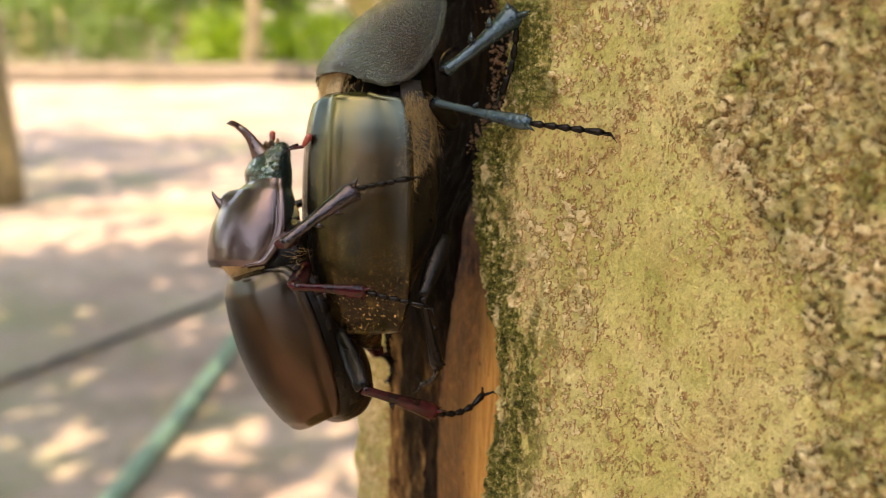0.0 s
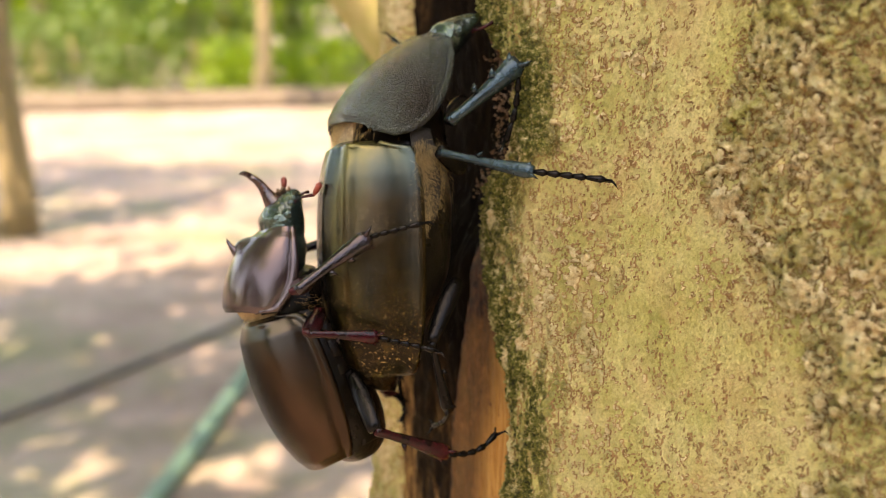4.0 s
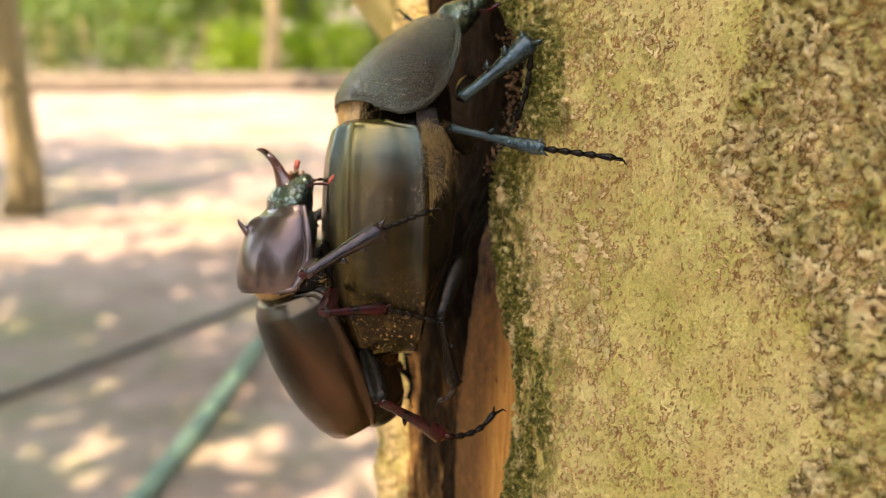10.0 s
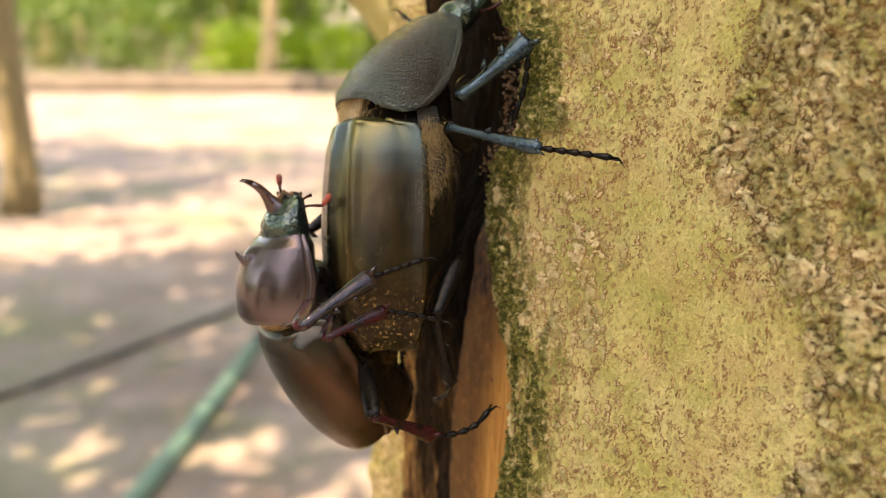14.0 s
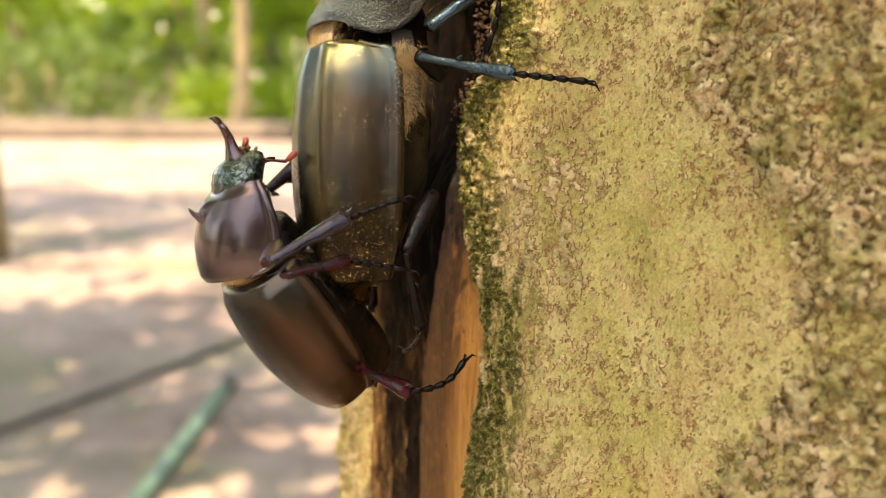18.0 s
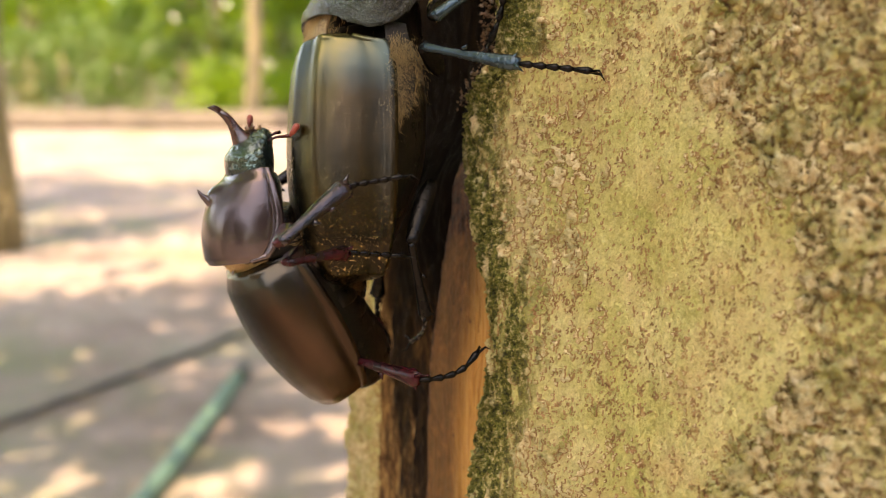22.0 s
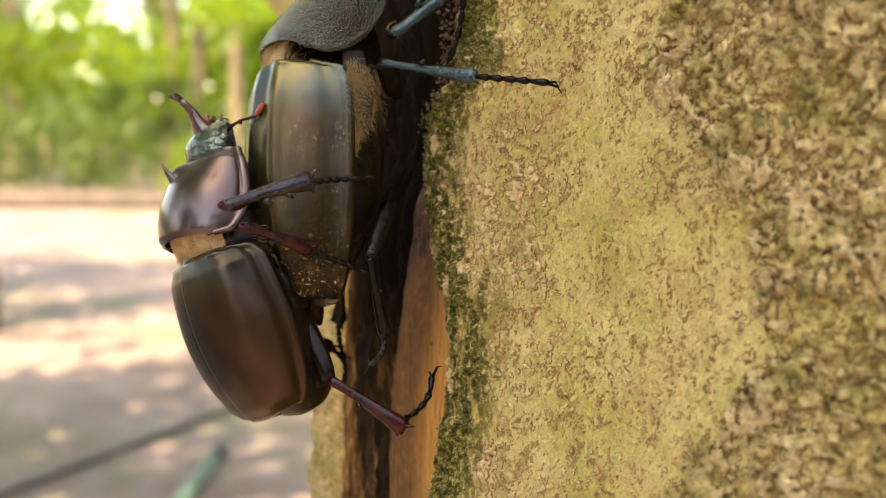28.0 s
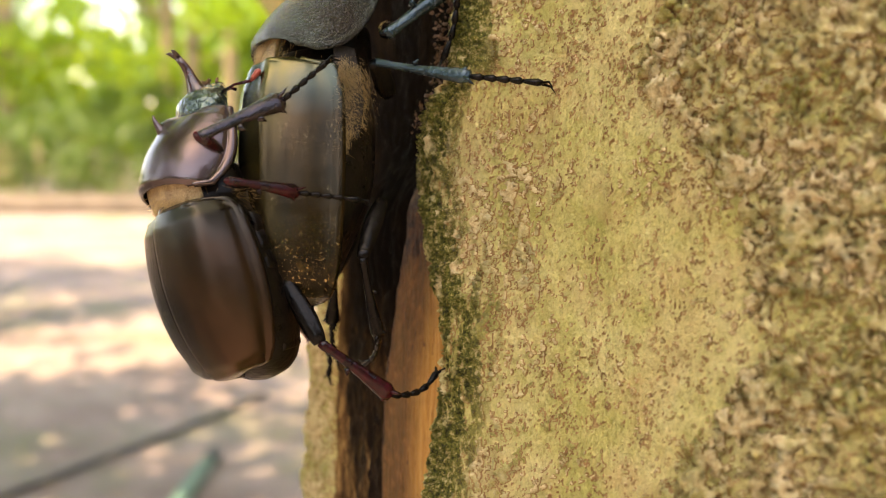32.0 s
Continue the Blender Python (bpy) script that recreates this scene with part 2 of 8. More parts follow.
def make_bronze(name, dark, mid, light, rough, base_z, tip, base_sheen, smear_shade=0.0, streak=0.25, film=340.0, metallic=0.75, pits=0.00004, band=0.0):
    """A wing case of bronze chitin: soft streaks along it, a cool sheen painted at its base, dried sap with gold grains
    and painted shade low on it.
    """
    n = Nodes(name)
    run = n.noise(330, 4.0, 0.6, n.stretched(1, 1, 0.10))
    cloud = n.noise(70, 5.0, 0.6, n.stretched(1, 1, 0.5))
    both = n.mix(streak, cloud, run)
    col = n.ramp(both, (0.34, dark), (0.50, mid), (0.66, light))
    xyz = n.tree.nodes.new("ShaderNodeSeparateXYZ")
    n.tree.links.new(n.coords.outputs["Object"], xyz.inputs[0])
    wob = n.add("ShaderNodeMath", Value=0.0)
    wob.operation = "MULTIPLY_ADD"
    n.put(wob.inputs[0], n.noise(120, 4.0))
    wob.inputs[1].default_value = 0.008
    n.put(wob.inputs[2], xyz.outputs["Z"])
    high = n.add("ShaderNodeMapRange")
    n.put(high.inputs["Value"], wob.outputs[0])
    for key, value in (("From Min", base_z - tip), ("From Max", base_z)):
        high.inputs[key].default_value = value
    # cool sheen at the wing case's base, put into its colour
    col = n.mix(n.mix(0.6, (0, 0, 0), high.outputs[0]), col, base_sheen)
    r = n.ramp(n.noise(500, 4.0), (0.3, rough * 0.8), (0.7, rough * 1.25))
    metal = metallic
    if band:  # a gold-green sheen, painted as a stripe along the shoulder's ridge
        stripe = n.ramp(n.add("ShaderNodeMapRange", **{"Value": xyz.outputs["X"], "From Min": -0.0098, "From Max": -0.0062}).outputs[0], (0.0, 0.0), (0.45, 1.0), (0.55, 1.0), (1.0, 0.0))
        patchy = n.ramp(n.noise(110, 4.0, 0.6, n.stretched(1, 1, 0.4)), (0.38, 0.0), (0.58, band))
        col = n.mix(n.mix(1.0, stripe, patchy, "MULTIPLY"), col, (0.16, 0.125, 0.022))
    if smear_shade:
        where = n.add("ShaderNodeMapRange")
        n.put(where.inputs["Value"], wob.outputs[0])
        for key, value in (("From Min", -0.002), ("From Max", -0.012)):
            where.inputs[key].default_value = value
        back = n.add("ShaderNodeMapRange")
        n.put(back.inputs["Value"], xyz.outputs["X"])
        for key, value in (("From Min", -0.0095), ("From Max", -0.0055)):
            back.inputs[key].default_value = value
        # the whole lower end darkened: the male's shade, painted into the colour
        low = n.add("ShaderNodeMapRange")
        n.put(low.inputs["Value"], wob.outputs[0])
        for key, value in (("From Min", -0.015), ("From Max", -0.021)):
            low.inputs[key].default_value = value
        soiled_shaded = n.mix(1.0, n.mix(1.0, where.outputs[0], back.outputs[0], "MULTIPLY"), low.outputs[0], "LIGHTEN")
        patch = n.mix(1.0, soiled_shaded, n.ramp(n.noise(240, 5.0, 0.7), (0.30, 0.0), (0.48, 1.0)), "MULTIPLY")
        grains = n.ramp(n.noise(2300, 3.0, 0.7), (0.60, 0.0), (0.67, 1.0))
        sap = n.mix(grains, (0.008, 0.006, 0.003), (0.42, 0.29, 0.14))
        col = n.mix(n.mix(smear_shade, (0, 0, 0), patch), col, sap)
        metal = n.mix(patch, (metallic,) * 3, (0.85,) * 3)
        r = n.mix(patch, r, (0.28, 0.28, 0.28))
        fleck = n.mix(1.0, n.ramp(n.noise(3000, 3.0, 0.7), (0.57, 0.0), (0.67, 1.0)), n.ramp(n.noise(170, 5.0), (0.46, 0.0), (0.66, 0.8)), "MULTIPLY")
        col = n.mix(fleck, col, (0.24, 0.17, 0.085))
    normal = n.bump(n.noise(6000, 3.0, 0.6), pits)
    normal = n.bump(n.noise(260, 3.0, 0.5), 0.00007, 0.7, normal)
    return n.done(col, r, normal, Metallic=metal, IOR=1.5, Specular_IOR_Level=0.3, Coat_Weight=0.14, Coat_Roughness=0.12, Coat_Normal=normal, Thin_Film_Thickness=film, Thin_Film_IOR=1.36)


M = {
    "bark": make_bark(),
    "wound": make_wound(),
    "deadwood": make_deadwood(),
    "f_elytra": make_bronze("bronze_brown_elytra", (0.003, 0.0025, 0.001), (0.016, 0.0105, 0.004), (0.060, 0.034, 0.013), 0.17, 0.003, 0.006, (0.050, 0.085, 0.080), smear_shade=0.97, streak=0.3, pits=0.00004, film=0.0, band=0.6),
    "f_pron": make_shell("pitted_black_pronotum", (0.032, 0.027, 0.022), (0.070, 0.098, 0.090), 60, 0.20, 0.0011, 1700, 0.35, dust=0.25, grain=0.00030, shine=0.5, metallic=0.65),
    "m_elytra": make_bronze("smooth_brown_elytra", (0.006, 0.0032, 0.0016), (0.022, 0.0115, 0.0058), (0.058, 0.030, 0.017), 0.19, 0.004, 0.005, (0.045, 0.048, 0.040), streak=0.18, film=0.0),
    "m_pron": make_shell("smooth_plum_pronotum", (0.050, 0.030, 0.029), (0.095, 0.070, 0.074), 80, 0.21, 0.000018, 2200, 0.25, grain=0.000012, shine=0.6, metallic=0.65),
    "head": make_shell("blue_black_head", (0.010, 0.022, 0.026), (0.055, 0.095, 0.070), 330, 0.16, 0.00060, 620, 0.6, shine=0.6, metallic=0.7),
    "horn": make_shell("dark_red_horn", (0.016, 0.007, 0.007), (0.060, 0.016, 0.012), 160, 0.22, 0.00006, 1500, 0.5, shine=0.5),
    "leg": make_shell("black_leg", (0.002, 0.002, 0.002), (0.008, 0.006, 0.005), 200, 0.20, 0.00008, 1300, 0.03, shine=0.1),
    "leg_red": make_shell("dark_red_leg", (0.003, 0.002, 0.0025), (0.045, 0.004, 0.007), 330, 0.15, 0.00010, 1300, 0.10, shine=0.18),
    "leg_blue": make_shell("steel_blue_leg", (0.008, 0.019, 0.026), (0.030, 0.062, 0.078), 260, 0.24, 0.00014, 1300, 0.3, grain=0.00004, metallic=0.7),
    "shin": make_shell("dull_red_shin", (0.005, 0.005, 0.007), (0.034, 0.020, 0.026), 330, 0.15, 0.00014, 1300, 0.3, shine=0.5, metallic=0.6),
    "belly": make_shell("black_belly", (0.002, 0.0015, 0.0012), (0.009, 0.005, 0.003), 120, 0.30, 0.00015, 900, 0.0, shine=0.16),
    "club": make_shell("red_antenna_club", (0.13, 0.022, 0.016), (0.30, 0.06, 0.04), 300, 0.4, 0.00003, 2000, 0.1),
    "membrane": mottled("orange_neck_membrane", (0.16, 0.09, 0.04), (0.56, 0.41, 0.23), 700, 0.7, 0.0004, 1600),
    "flank": mottled("dark_flank", (0.004, 0.003, 0.002), (0.014, 0.009, 0.005), 500, 0.7, 0.0003, 1400),
    "setae": mottled("golden_hair", (0.10, 0.06, 0.02), (0.32, 0.20, 0.075), 300, 0.6),
    "gold_hair": mottled("pale_gold_hair", (0.12, 0.082, 0.032), (0.38, 0.265, 0.115), 300, 0.6),
    "pale_hair": mottled("pale_orange_hair", (0.34, 0.20, 0.07), (0.75, 0.55, 0.28), 400, 0.6),
    "crumb": mottled("dried_sap", (0.018, 0.008, 0.004), (0.20, 0.10, 0.042), 900, 0.45, 0.0002, 1500),
}


# ---- making things ----
MM = 0.001


def part(name, bm, material, parent=None, label="", smooth=True, thick=0.0):
    """Links a bmesh (or a mesh) as one object under its thing."""
    if isinstance(bm, bpy.types.Mesh):
        me = bm
    else:
        me = bpy.data.meshes.new(name)
        bmesh.ops.recalc_face_normals(bm, faces=bm.faces)
        bm.to_mesh(me)
        bm.free()
    if not me.materials:
        me.materials.append(material)
        me.polygons.foreach_set("use_smooth", [smooth] * len(me.polygons))
    ob = new(name, me)
    ob.parent = parent
    if label:
        ob["label"] = label
    if thick:
        mod = ob.modifiers.new("thickness", "SOLIDIFY")
        mod.thickness, mod.offset = thick, -1.0
    return ob


def thing(name, matrix, label, category, group=""):
    ob = new(name)
    ob.empty_display_size = 0.01
    ob.matrix_world = matrix
    return tagged(ob, label, category, group)


def sheet(points, wrap=False, keep=None):
    """A mesh from an array of rows of points (rows, columns, 3); keep: which of its quads."""
    rows, cols, _ = points.shape
    me = bpy.data.meshes.new("sheet")
    idx = np.arange(rows * cols).reshape(rows, cols)
    if wrap:
        idx = np.concatenate([idx, idx[:, :1]], 1)
    quads = np.stack([idx[:-1, :-1], idx[:-1, 1:], idx[1:, 1:], idx[1:, :-1]], -1).reshape(-1, 4)
    if keep is not None:
        quads = quads[keep.reshape(-1)]
    me.vertices.add(rows * cols)
    me.vertices.foreach_set("co", points.reshape(-1).astype(np.float32))
    me.loops.add(quads.size)
    me.loops.foreach_set("vertex_index", quads.reshape(-1).astype(np.int32))
    me.polygons.add(len(quads))
    me.polygons.foreach_set("loop_start", np.arange(0, quads.size, 4, dtype=np.int32))
    me.polygons.foreach_set("use_smooth", np.ones(len(quads), dtype=bool))
    me.update(calc_edges=True)
    return me


def eased(v, keys, values, soft=0.06):
    """A soft curve through a few keys."""
    v = np.asarray(v, float)
    total = 0
    for k in (-1.5, -0.75, 0, 0.75, 1.5):
        total = total + np.interp(v + k * soft, keys, values)
    return total / 5


def tube(points, radii, sides=10, flat=1.0, axis=None):
    """A tapered tube along points, closed at both ends; flat squeezes it across one axis."""
    bm = bmesh.new()
    pts = [Vector(p) for p in points]
    rings = []
    ref = Vector(axis) if axis else Vector((0.31, 0.83, 0.46))
    for i, p in enumerate(pts):
        d = (pts[min(i + 1, len(pts) - 1)] - pts[max(i - 1, 0)]).normalized()
        a = d.cross(ref).normalized()
        b = d.cross(a).normalized()
        rings.append([bm.verts.new(p + radii[i] * (math.cos(k * math.tau / sides) * a + flat * math.sin(k * math.tau / sides) * b)) for k in range(sides)])
    for r, s in zip(rings, rings[1:]):
        for k in range(sides):
            bm.faces.new((r[k], r[(k + 1) % sides], s[(k + 1) % sides], s[k]))
    bm.faces.new(rings[0][::-1])
    bm.faces.new(rings[-1])
    return bm


def join(*bms):
    out = bms[0]
    for other in bms[1:]:
        me = bpy.data.meshes.new("joined")
        other.to_mesh(me)
        other.free()
        out.from_mesh(me)
        bpy.data.meshes.remove(me)
    return out


def ball(centre, size, segments=16, rings=10):
    bm = bmesh.new()
    bmesh.ops.create_uvsphere(bm, u_segments=segments, v_segments=rings, radius=1.0)
    bmesh.ops.transform(bm, matrix=Matrix.LocRotScale(Vector(centre), None, Vector(size)), verts=bm.verts)
    return bm


class Field:
    """Soft lattice noise over arrays, between -1 and 1."""

    def __init__(self, seed):
        self.table = np.random.default_rng(seed).uniform(-1, 1, (256, 256))

    def at(self, x, y):
        xi, yi = np.floor(x).astype(int), np.floor(y).astype(int)
        fx, fy = x - xi, y - yi
        fx, fy = fx * fx * fx * (fx * (fx * 6 - 15) + 10), fy * fy * fy * (fy * (fy * 6 - 15) + 10)
        t = self.table
        a, b = t[xi & 255, yi & 255], t[(xi + 1) & 255, yi & 255]
        c, d = t[xi & 255, (yi + 1) & 255], t[(xi + 1) & 255, (yi + 1) & 255]
        return (a * (1 - fx) + b * fx) * (1 - fy) + (c * (1 - fx) + d * fx) * fy

    def sum(self, x, y, octaves=4, rough=0.5):
        total, amp, norm = 0, 1.0, 0
        for k in range(octaves):
            total = total + amp * self.at(x * 2 ** k + 17.3 * k, y * 2 ** k - 9.1 * k)
            norm += amp
            amp *= rough
        return total / norm


def ramp01(x, a, b):
    t = np.clip((x - a) / (b - a), 0, 1)
    return t * t * (3 - 2 * t)


# ---- the tree ----
# its own space: x to the right, y away from the viewer, z along the stem; the stem leans away a little
TREE = pose(0, 0, EYE, TILT, 0, 0)
STEM = (110.0, 215.0)  # axis of the stem, mm
ROUND = 121.0
LIP_Z = [-40, -33, -20, -12, -0.5, 8, 15, 19.5, 29, 35, 41, 60]
LIP_DEG = [210.0, 210.7, 212.3, 212.0, 210.0, 209.2, 210.0, 213.2, 213.6, 211.5, 209.8, 206.0]
WOOD_DEG = [200.8, 200.8, 201.8, 203.2, 205.0, 205.8, 206.4, 207.5, 208.5, 209.0, 208.5, 205.5]
PATCH_Z = [-45, -30, -24, -18, -12, 0, 4, 9, 14, 24, 32, 45]
PATCH_DEG = [229.0, 229.5, 232.0, 235.0, 234.0, 232.6, 231.5, 228.6, 228.4, 230.2, 230.5, 231.0]


def stem_surface(deg, z):
    """Radius in mm, and the crust, moss and decay with painted shade of the stem, over arrays of degrees and heights in
    mm.
    """
    s = np.radians(deg) * ROUND
    lumps, fine, mask = Field(3), Field(5), Field(8)
    warp = fine.sum(s / 9, z / 9, 2) * 2.0
    lip = np.interp(z, LIP_Z, LIP_DEG) + 0.16 * fine.sum(z / 6.0 + 40, z * 0 + 2.5, 4)
    wood = np.interp(z, LIP_Z, WOOD_DEG) + 0.3 * fine.sum(z / 2.7 + 80, z * 0 + 7.5, 3)
    inside = lip - deg
    r = ROUND + eased(deg, [150, 200, 212, 222, 230, 236, 243, 252], [0, 0, 0, -2.6, -0.4, 2.0, 1.0, 0], 2.0)
    r = r + 0.7 * lumps.sum(s / 26, z / 34, 3)
    bark = ramp01(inside, 0.25, -0.05) + ramp01(deg, 190.5, 188.5)
    bark = np.clip(bark, 0, 1)
    # flaking crust on the bark, denser in the mossy patch
    patch = ramp01(deg - np.interp(z, PATCH_Z, PATCH_DEG) + 1.6 * mask.sum(s / 7, z / 7, 4), -0.6, 0.8)
    edge = ramp01(inside, -4.5, -0.8)
    amount = -0.17 + 0.42 * mask.sum(s / 6 + 5, z / 7, 4, 0.6) + 0.42 * patch + 0.26 * edge + 0.17 * ramp01(inside, -13, -5) - 0.12 * ramp01(inside, -8, -12) * (1 - patch)
    cell = fine.sum((s + warp) / 0.95, (z + 0.5 * warp) / 1.15, 4, 0.66)
    crust = ramp01(cell + amount, 0.20, 0.34) * bark
    grit = ramp01(fine.sum(s / 0.6 + 31, z / 0.6, 3, 0.6) + 0.5 * amount, 0.26, 0.40) * bark
    # worm-like wrinkles
    line = np.abs(lumps.sum((s + 0.9 * warp + 0.35 * z) / 1.5, (z - 0.3 * s + warp) / 2.0, 3, 0.55))
    worm = ramp01(line, 0.07, 0.02) * ramp01(mask.sum(s / 3 + 60, z / 3.5, 4, 0.6) + 0.4 * mask.sum(s / 17 + 3, z / 17, 2), 0.0, 0.2) * bark
    height = crust * (0.50 + 0.40 * patch + 0.12 * edge + 0.25 * fine.sum(s / 0.7, z / 0.7, 3)) + 0.30 * grit + 0.24 * worm
    height = height + 0.28 * fine.sum(s / 2.2, z / 2.8, 4, 0.55) + 0.16 * fine.sum(s / 0.9 + 7, z / 0.9, 3, 0.6) + patch * 0.6 * lumps.sum(s / 1.7, z / 1.7, 3, 0.6)
    height = height + edge * 0.3 * fine.sum(s / 0.75 + 3, z / 0.9, 3, 0.7)
    r = r + bark * height
    # a swollen lip, then the bare wood a bark's thickness deeper, then the rotten ridge
    r = r + 0.8 * np.exp(-((inside + 2.0) / 2.2) ** 2) * ramp01(inside, 0.3, -0.3)
    bare = ramp01(inside, 0.0, 0.5) * ramp01(deg, 188.5, 190.5)
    r = r - bare * (1.1 + 1.0 * ramp01(inside, 0.5, 3.0) + 0.10 * fine.sum(s / 0.7, z / 9, 3))
    deep = ramp01(z, 2, 16) * ramp01(inside, 1.2, 3.5)
    r = r - bare * deep * 5.0
    ridge = ramp01(wood - deg, -0.3, 0.8) * ramp01(deg, 189, 192.5)
    r = r + bare * ridge * (1.6 * lumps.sum(s / 3.4, z / 24, 4) + 1.3 * fine.sum(s / 1.2, z / 6, 4) - 1.2 * np.exp(-((wood - deg - 0.6) / 0.7) ** 2) - 1.2 * np.exp(-((deg - 200.6 + 0.7 * lumps.sum(z / 13, z * 0, 2)) / 0.7) ** 2))
    r = r + (2.2 + 4.6 * ramp01(-z, 2, 16)) * np.exp(-((deg - 185.0) / 4.0) ** 2) * (0.8 + 0.5 * lumps.sum(z / 18 + 3, z * 0 + 1.5, 3))
    strip = ramp01(inside, -6.4, -2.6) * ramp01(inside, 0.3, -0.1)
    moss = strip * ramp01(mask.sum(s / 1.3, z / 5.0, 4, 0.65) + 0.8 * strip - 0.48, -0.12, 0.20)
    moss = np.maximum(moss, 0.22 * patch * ramp01(mask.sum(s / 3 + 9, z / 3, 4, 0.6), -0.08, 0.30))
    rot_shade = bare * np.clip(ramp01(z, -7, 6) * ramp01(inside, 0.6, 2.6) + ramp01(wood - deg, -8.4, -3.6) * 0.8 + ramp01(wood - deg, -0.8, 0.3) * 0.35 + ramp01(z, 14, 19) * ramp01(inside, 0.0, 0.6), 0, 1)
    # the ridge blackens with height: wet wood, plus the beetles' shade painted in
    rot_shade = np.maximum(rot_shade * (wood - deg < 0), bare * (wood - deg >= 0) * ramp01(z + 6 * lumps.sum(s / 9, z / 9, 2), -22, -10))
    zone = np.where(bark > 0.5, 0, np.where(wood - deg > 0.0, 2, 1))
    return r, np.clip(np.maximum(crust, 0.8 * grit), 0, 1), moss * bark, rot_shade, zone, worm


def stem_parts(degs, zs, parent, zones=True):
    """The stem's skin over a range of degrees and heights, split into bark, bare wood and rotten ridge."""
    d, z = np.meshgrid(degs, zs)
    r, crust, moss, rot_shade, zone, worm = stem_surface(d, z)
    grow = 1.0 + 0.10 * ramp01(-z, 400, 1100) - 0.12 * ramp01(z, 200, 2200)
    a = np.radians(d)
    pts = np.stack([STEM[0] + r * grow * np.cos(a), STEM[1] + r * grow * np.sin(a), z], -1) * MM
    zone = zone[:-1, :-1] if zones else zone[:-1, :-1] * 0
    kinds = (("bark", "bark", "pale yellow bark with brown flakes and moss"),
             ("sapwood", "wound", "bare orange sapwood stained dark by sap"),
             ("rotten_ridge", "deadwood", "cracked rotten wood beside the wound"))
    for k, (name, material, label) in enumerate(kinds):
        keep = zone == k
        if not keep.any():
            continue
        me = sheet(pts, keep=keep)
        for key, values in (("crust", crust), ("moss", moss), ("rot_shade", rot_shade), ("worm", worm)):
            me.attributes.new(key, "FLOAT", "POINT").data.foreach_set("value", values.reshape(-1).astype(np.float32))
        bm = bmesh.new()
        bm.from_mesh(me)
        bmesh.ops.delete(bm, geom=[v for v in bm.verts if not v.link_faces], context="VERTS")
        bm.to_mesh(me)
        bm.free()
        part(name, me, M[material], parent, label)


tree = thing("tree", TREE, "yellow-barked tree with flaking moss-green crust and an open sap wound", "tree")
FINE_Z = np.arange(-52.0, 56.01, 0.19)
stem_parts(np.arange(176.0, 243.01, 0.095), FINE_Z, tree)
stem_parts(np.arange(243.0, 536.01, 2.0), np.arange(-52.0, 56.01, 6.0), tree, False)
stem_parts(np.arange(176.0, 536.01, 2.0), np.concatenate([np.arange(-1150.0, -52.0, 40.0), [-52.0]]), tree, False)
stem_parts(np.arange(176.0, 536.01, 2.0), np.concatenate([[56.0], np.arange(90.0, 2400.0, 40.0)]), tree, False)


# ---- beetles ----
# a beetle's own space: z to its head, y out of its back, x to its left; mm from the middle of the wing cases' base
def dome(zs, widths, heights, side=0, start=0.0, end=95.0, square=0.85, rows=48, cols=30, rim=0.0, lift=None, bumps=(), sweep=0.0, close=0.0, back=0.0, span=None, edge_keys=None):
    """A shell over a beetle's back: side -1 or 1 for one wing case, 0 for a whole shield."""
    v = np.linspace(0, 1, rows)
    z = np.interp(v, np.linspace(0, 1, len(zs)), zs)
    w, h = eased(v, np.linspace(0, 1, len(widths)), widths), eased(v, np.linspace(0, 1, len(heights)), heights)
    if close:
        shut = np.sqrt(np.clip(1 - (np.clip(v - 1 + close, 0, None) / close) ** 2, 0.0004, 1))
        w, h = w * shut, h * shut
    y0 = eased(v, np.linspace(0, 1, len(lift)), lift) if lift else v * 0
    phi = np.radians(np.linspace(start, end, cols) if side else np.linspace(*(span or (-end, end)), 2 * cols))
    wide = eased(v, np.linspace(0, 1, len(edge_keys)), edge_keys, 0.04) if edge_keys else v * 0 + 1
    bent = phi[None] * wide[:, None]
    sx = np.sign(np.sin(bent)) * np.abs(np.sin(bent)) ** square * (side or 1)
    cy = np.sign(np.cos(bent)) * np.abs(np.cos(bent)) ** min(0.9, square)
    x, y = w[:, None] * sx, h[:, None] * cy + y0[:, None]
    zz = z[:, None] + (sweep * (1 - v[:, None]) + back * v[:, None] ** 4) * np.sin(phi)[None] ** 2
    for pv, pphi, size, sv, sp in bumps:
        g = size * np.exp(-((v[:, None] - pv) / sv) ** 2 - ((np.degrees(phi)[None] - pphi) / sp) ** 2)
        x, y = x + g * np.sin(phi)[None] * (side or 1), y + g * np.cos(phi)[None]
    if rim:
        deg = np.abs(np.degrees(phi))
        edge = rim * (np.exp(-((deg - end + 2.0) / 2.4) ** 2) - 0.45 * np.exp(-((deg - end + 8.0) / 3.0) ** 2))[None]
        x, y = x + edge * np.sign(sx), y + 0.4 * edge
    return sheet(np.stack([x, y, zz], -1) * MM)


def blob(rings, sides=28):
    """A closed body from rings (z, y, half width, up, down)."""
    keys = np.linspace(0, 1, len(rings))
    v = np.linspace(0, 1, 26)
    z, y, w, up, down = (eased(v, keys, [r[k] for r in rings], 0.03) for k in range(5))
    a = np.linspace(0, math.tau, sides, endpoint=False)
    s, c = np.sin(a), np.cos(a)
    x = w[:, None] * s[None]
    yy = y[:, None] + np.where(c > 0, up[:, None] * c[None], down[:, None] * c[None])
    return sheet(np.stack([x, yy, z[:, None] + 0 * x], -1) * MM, wrap=True)


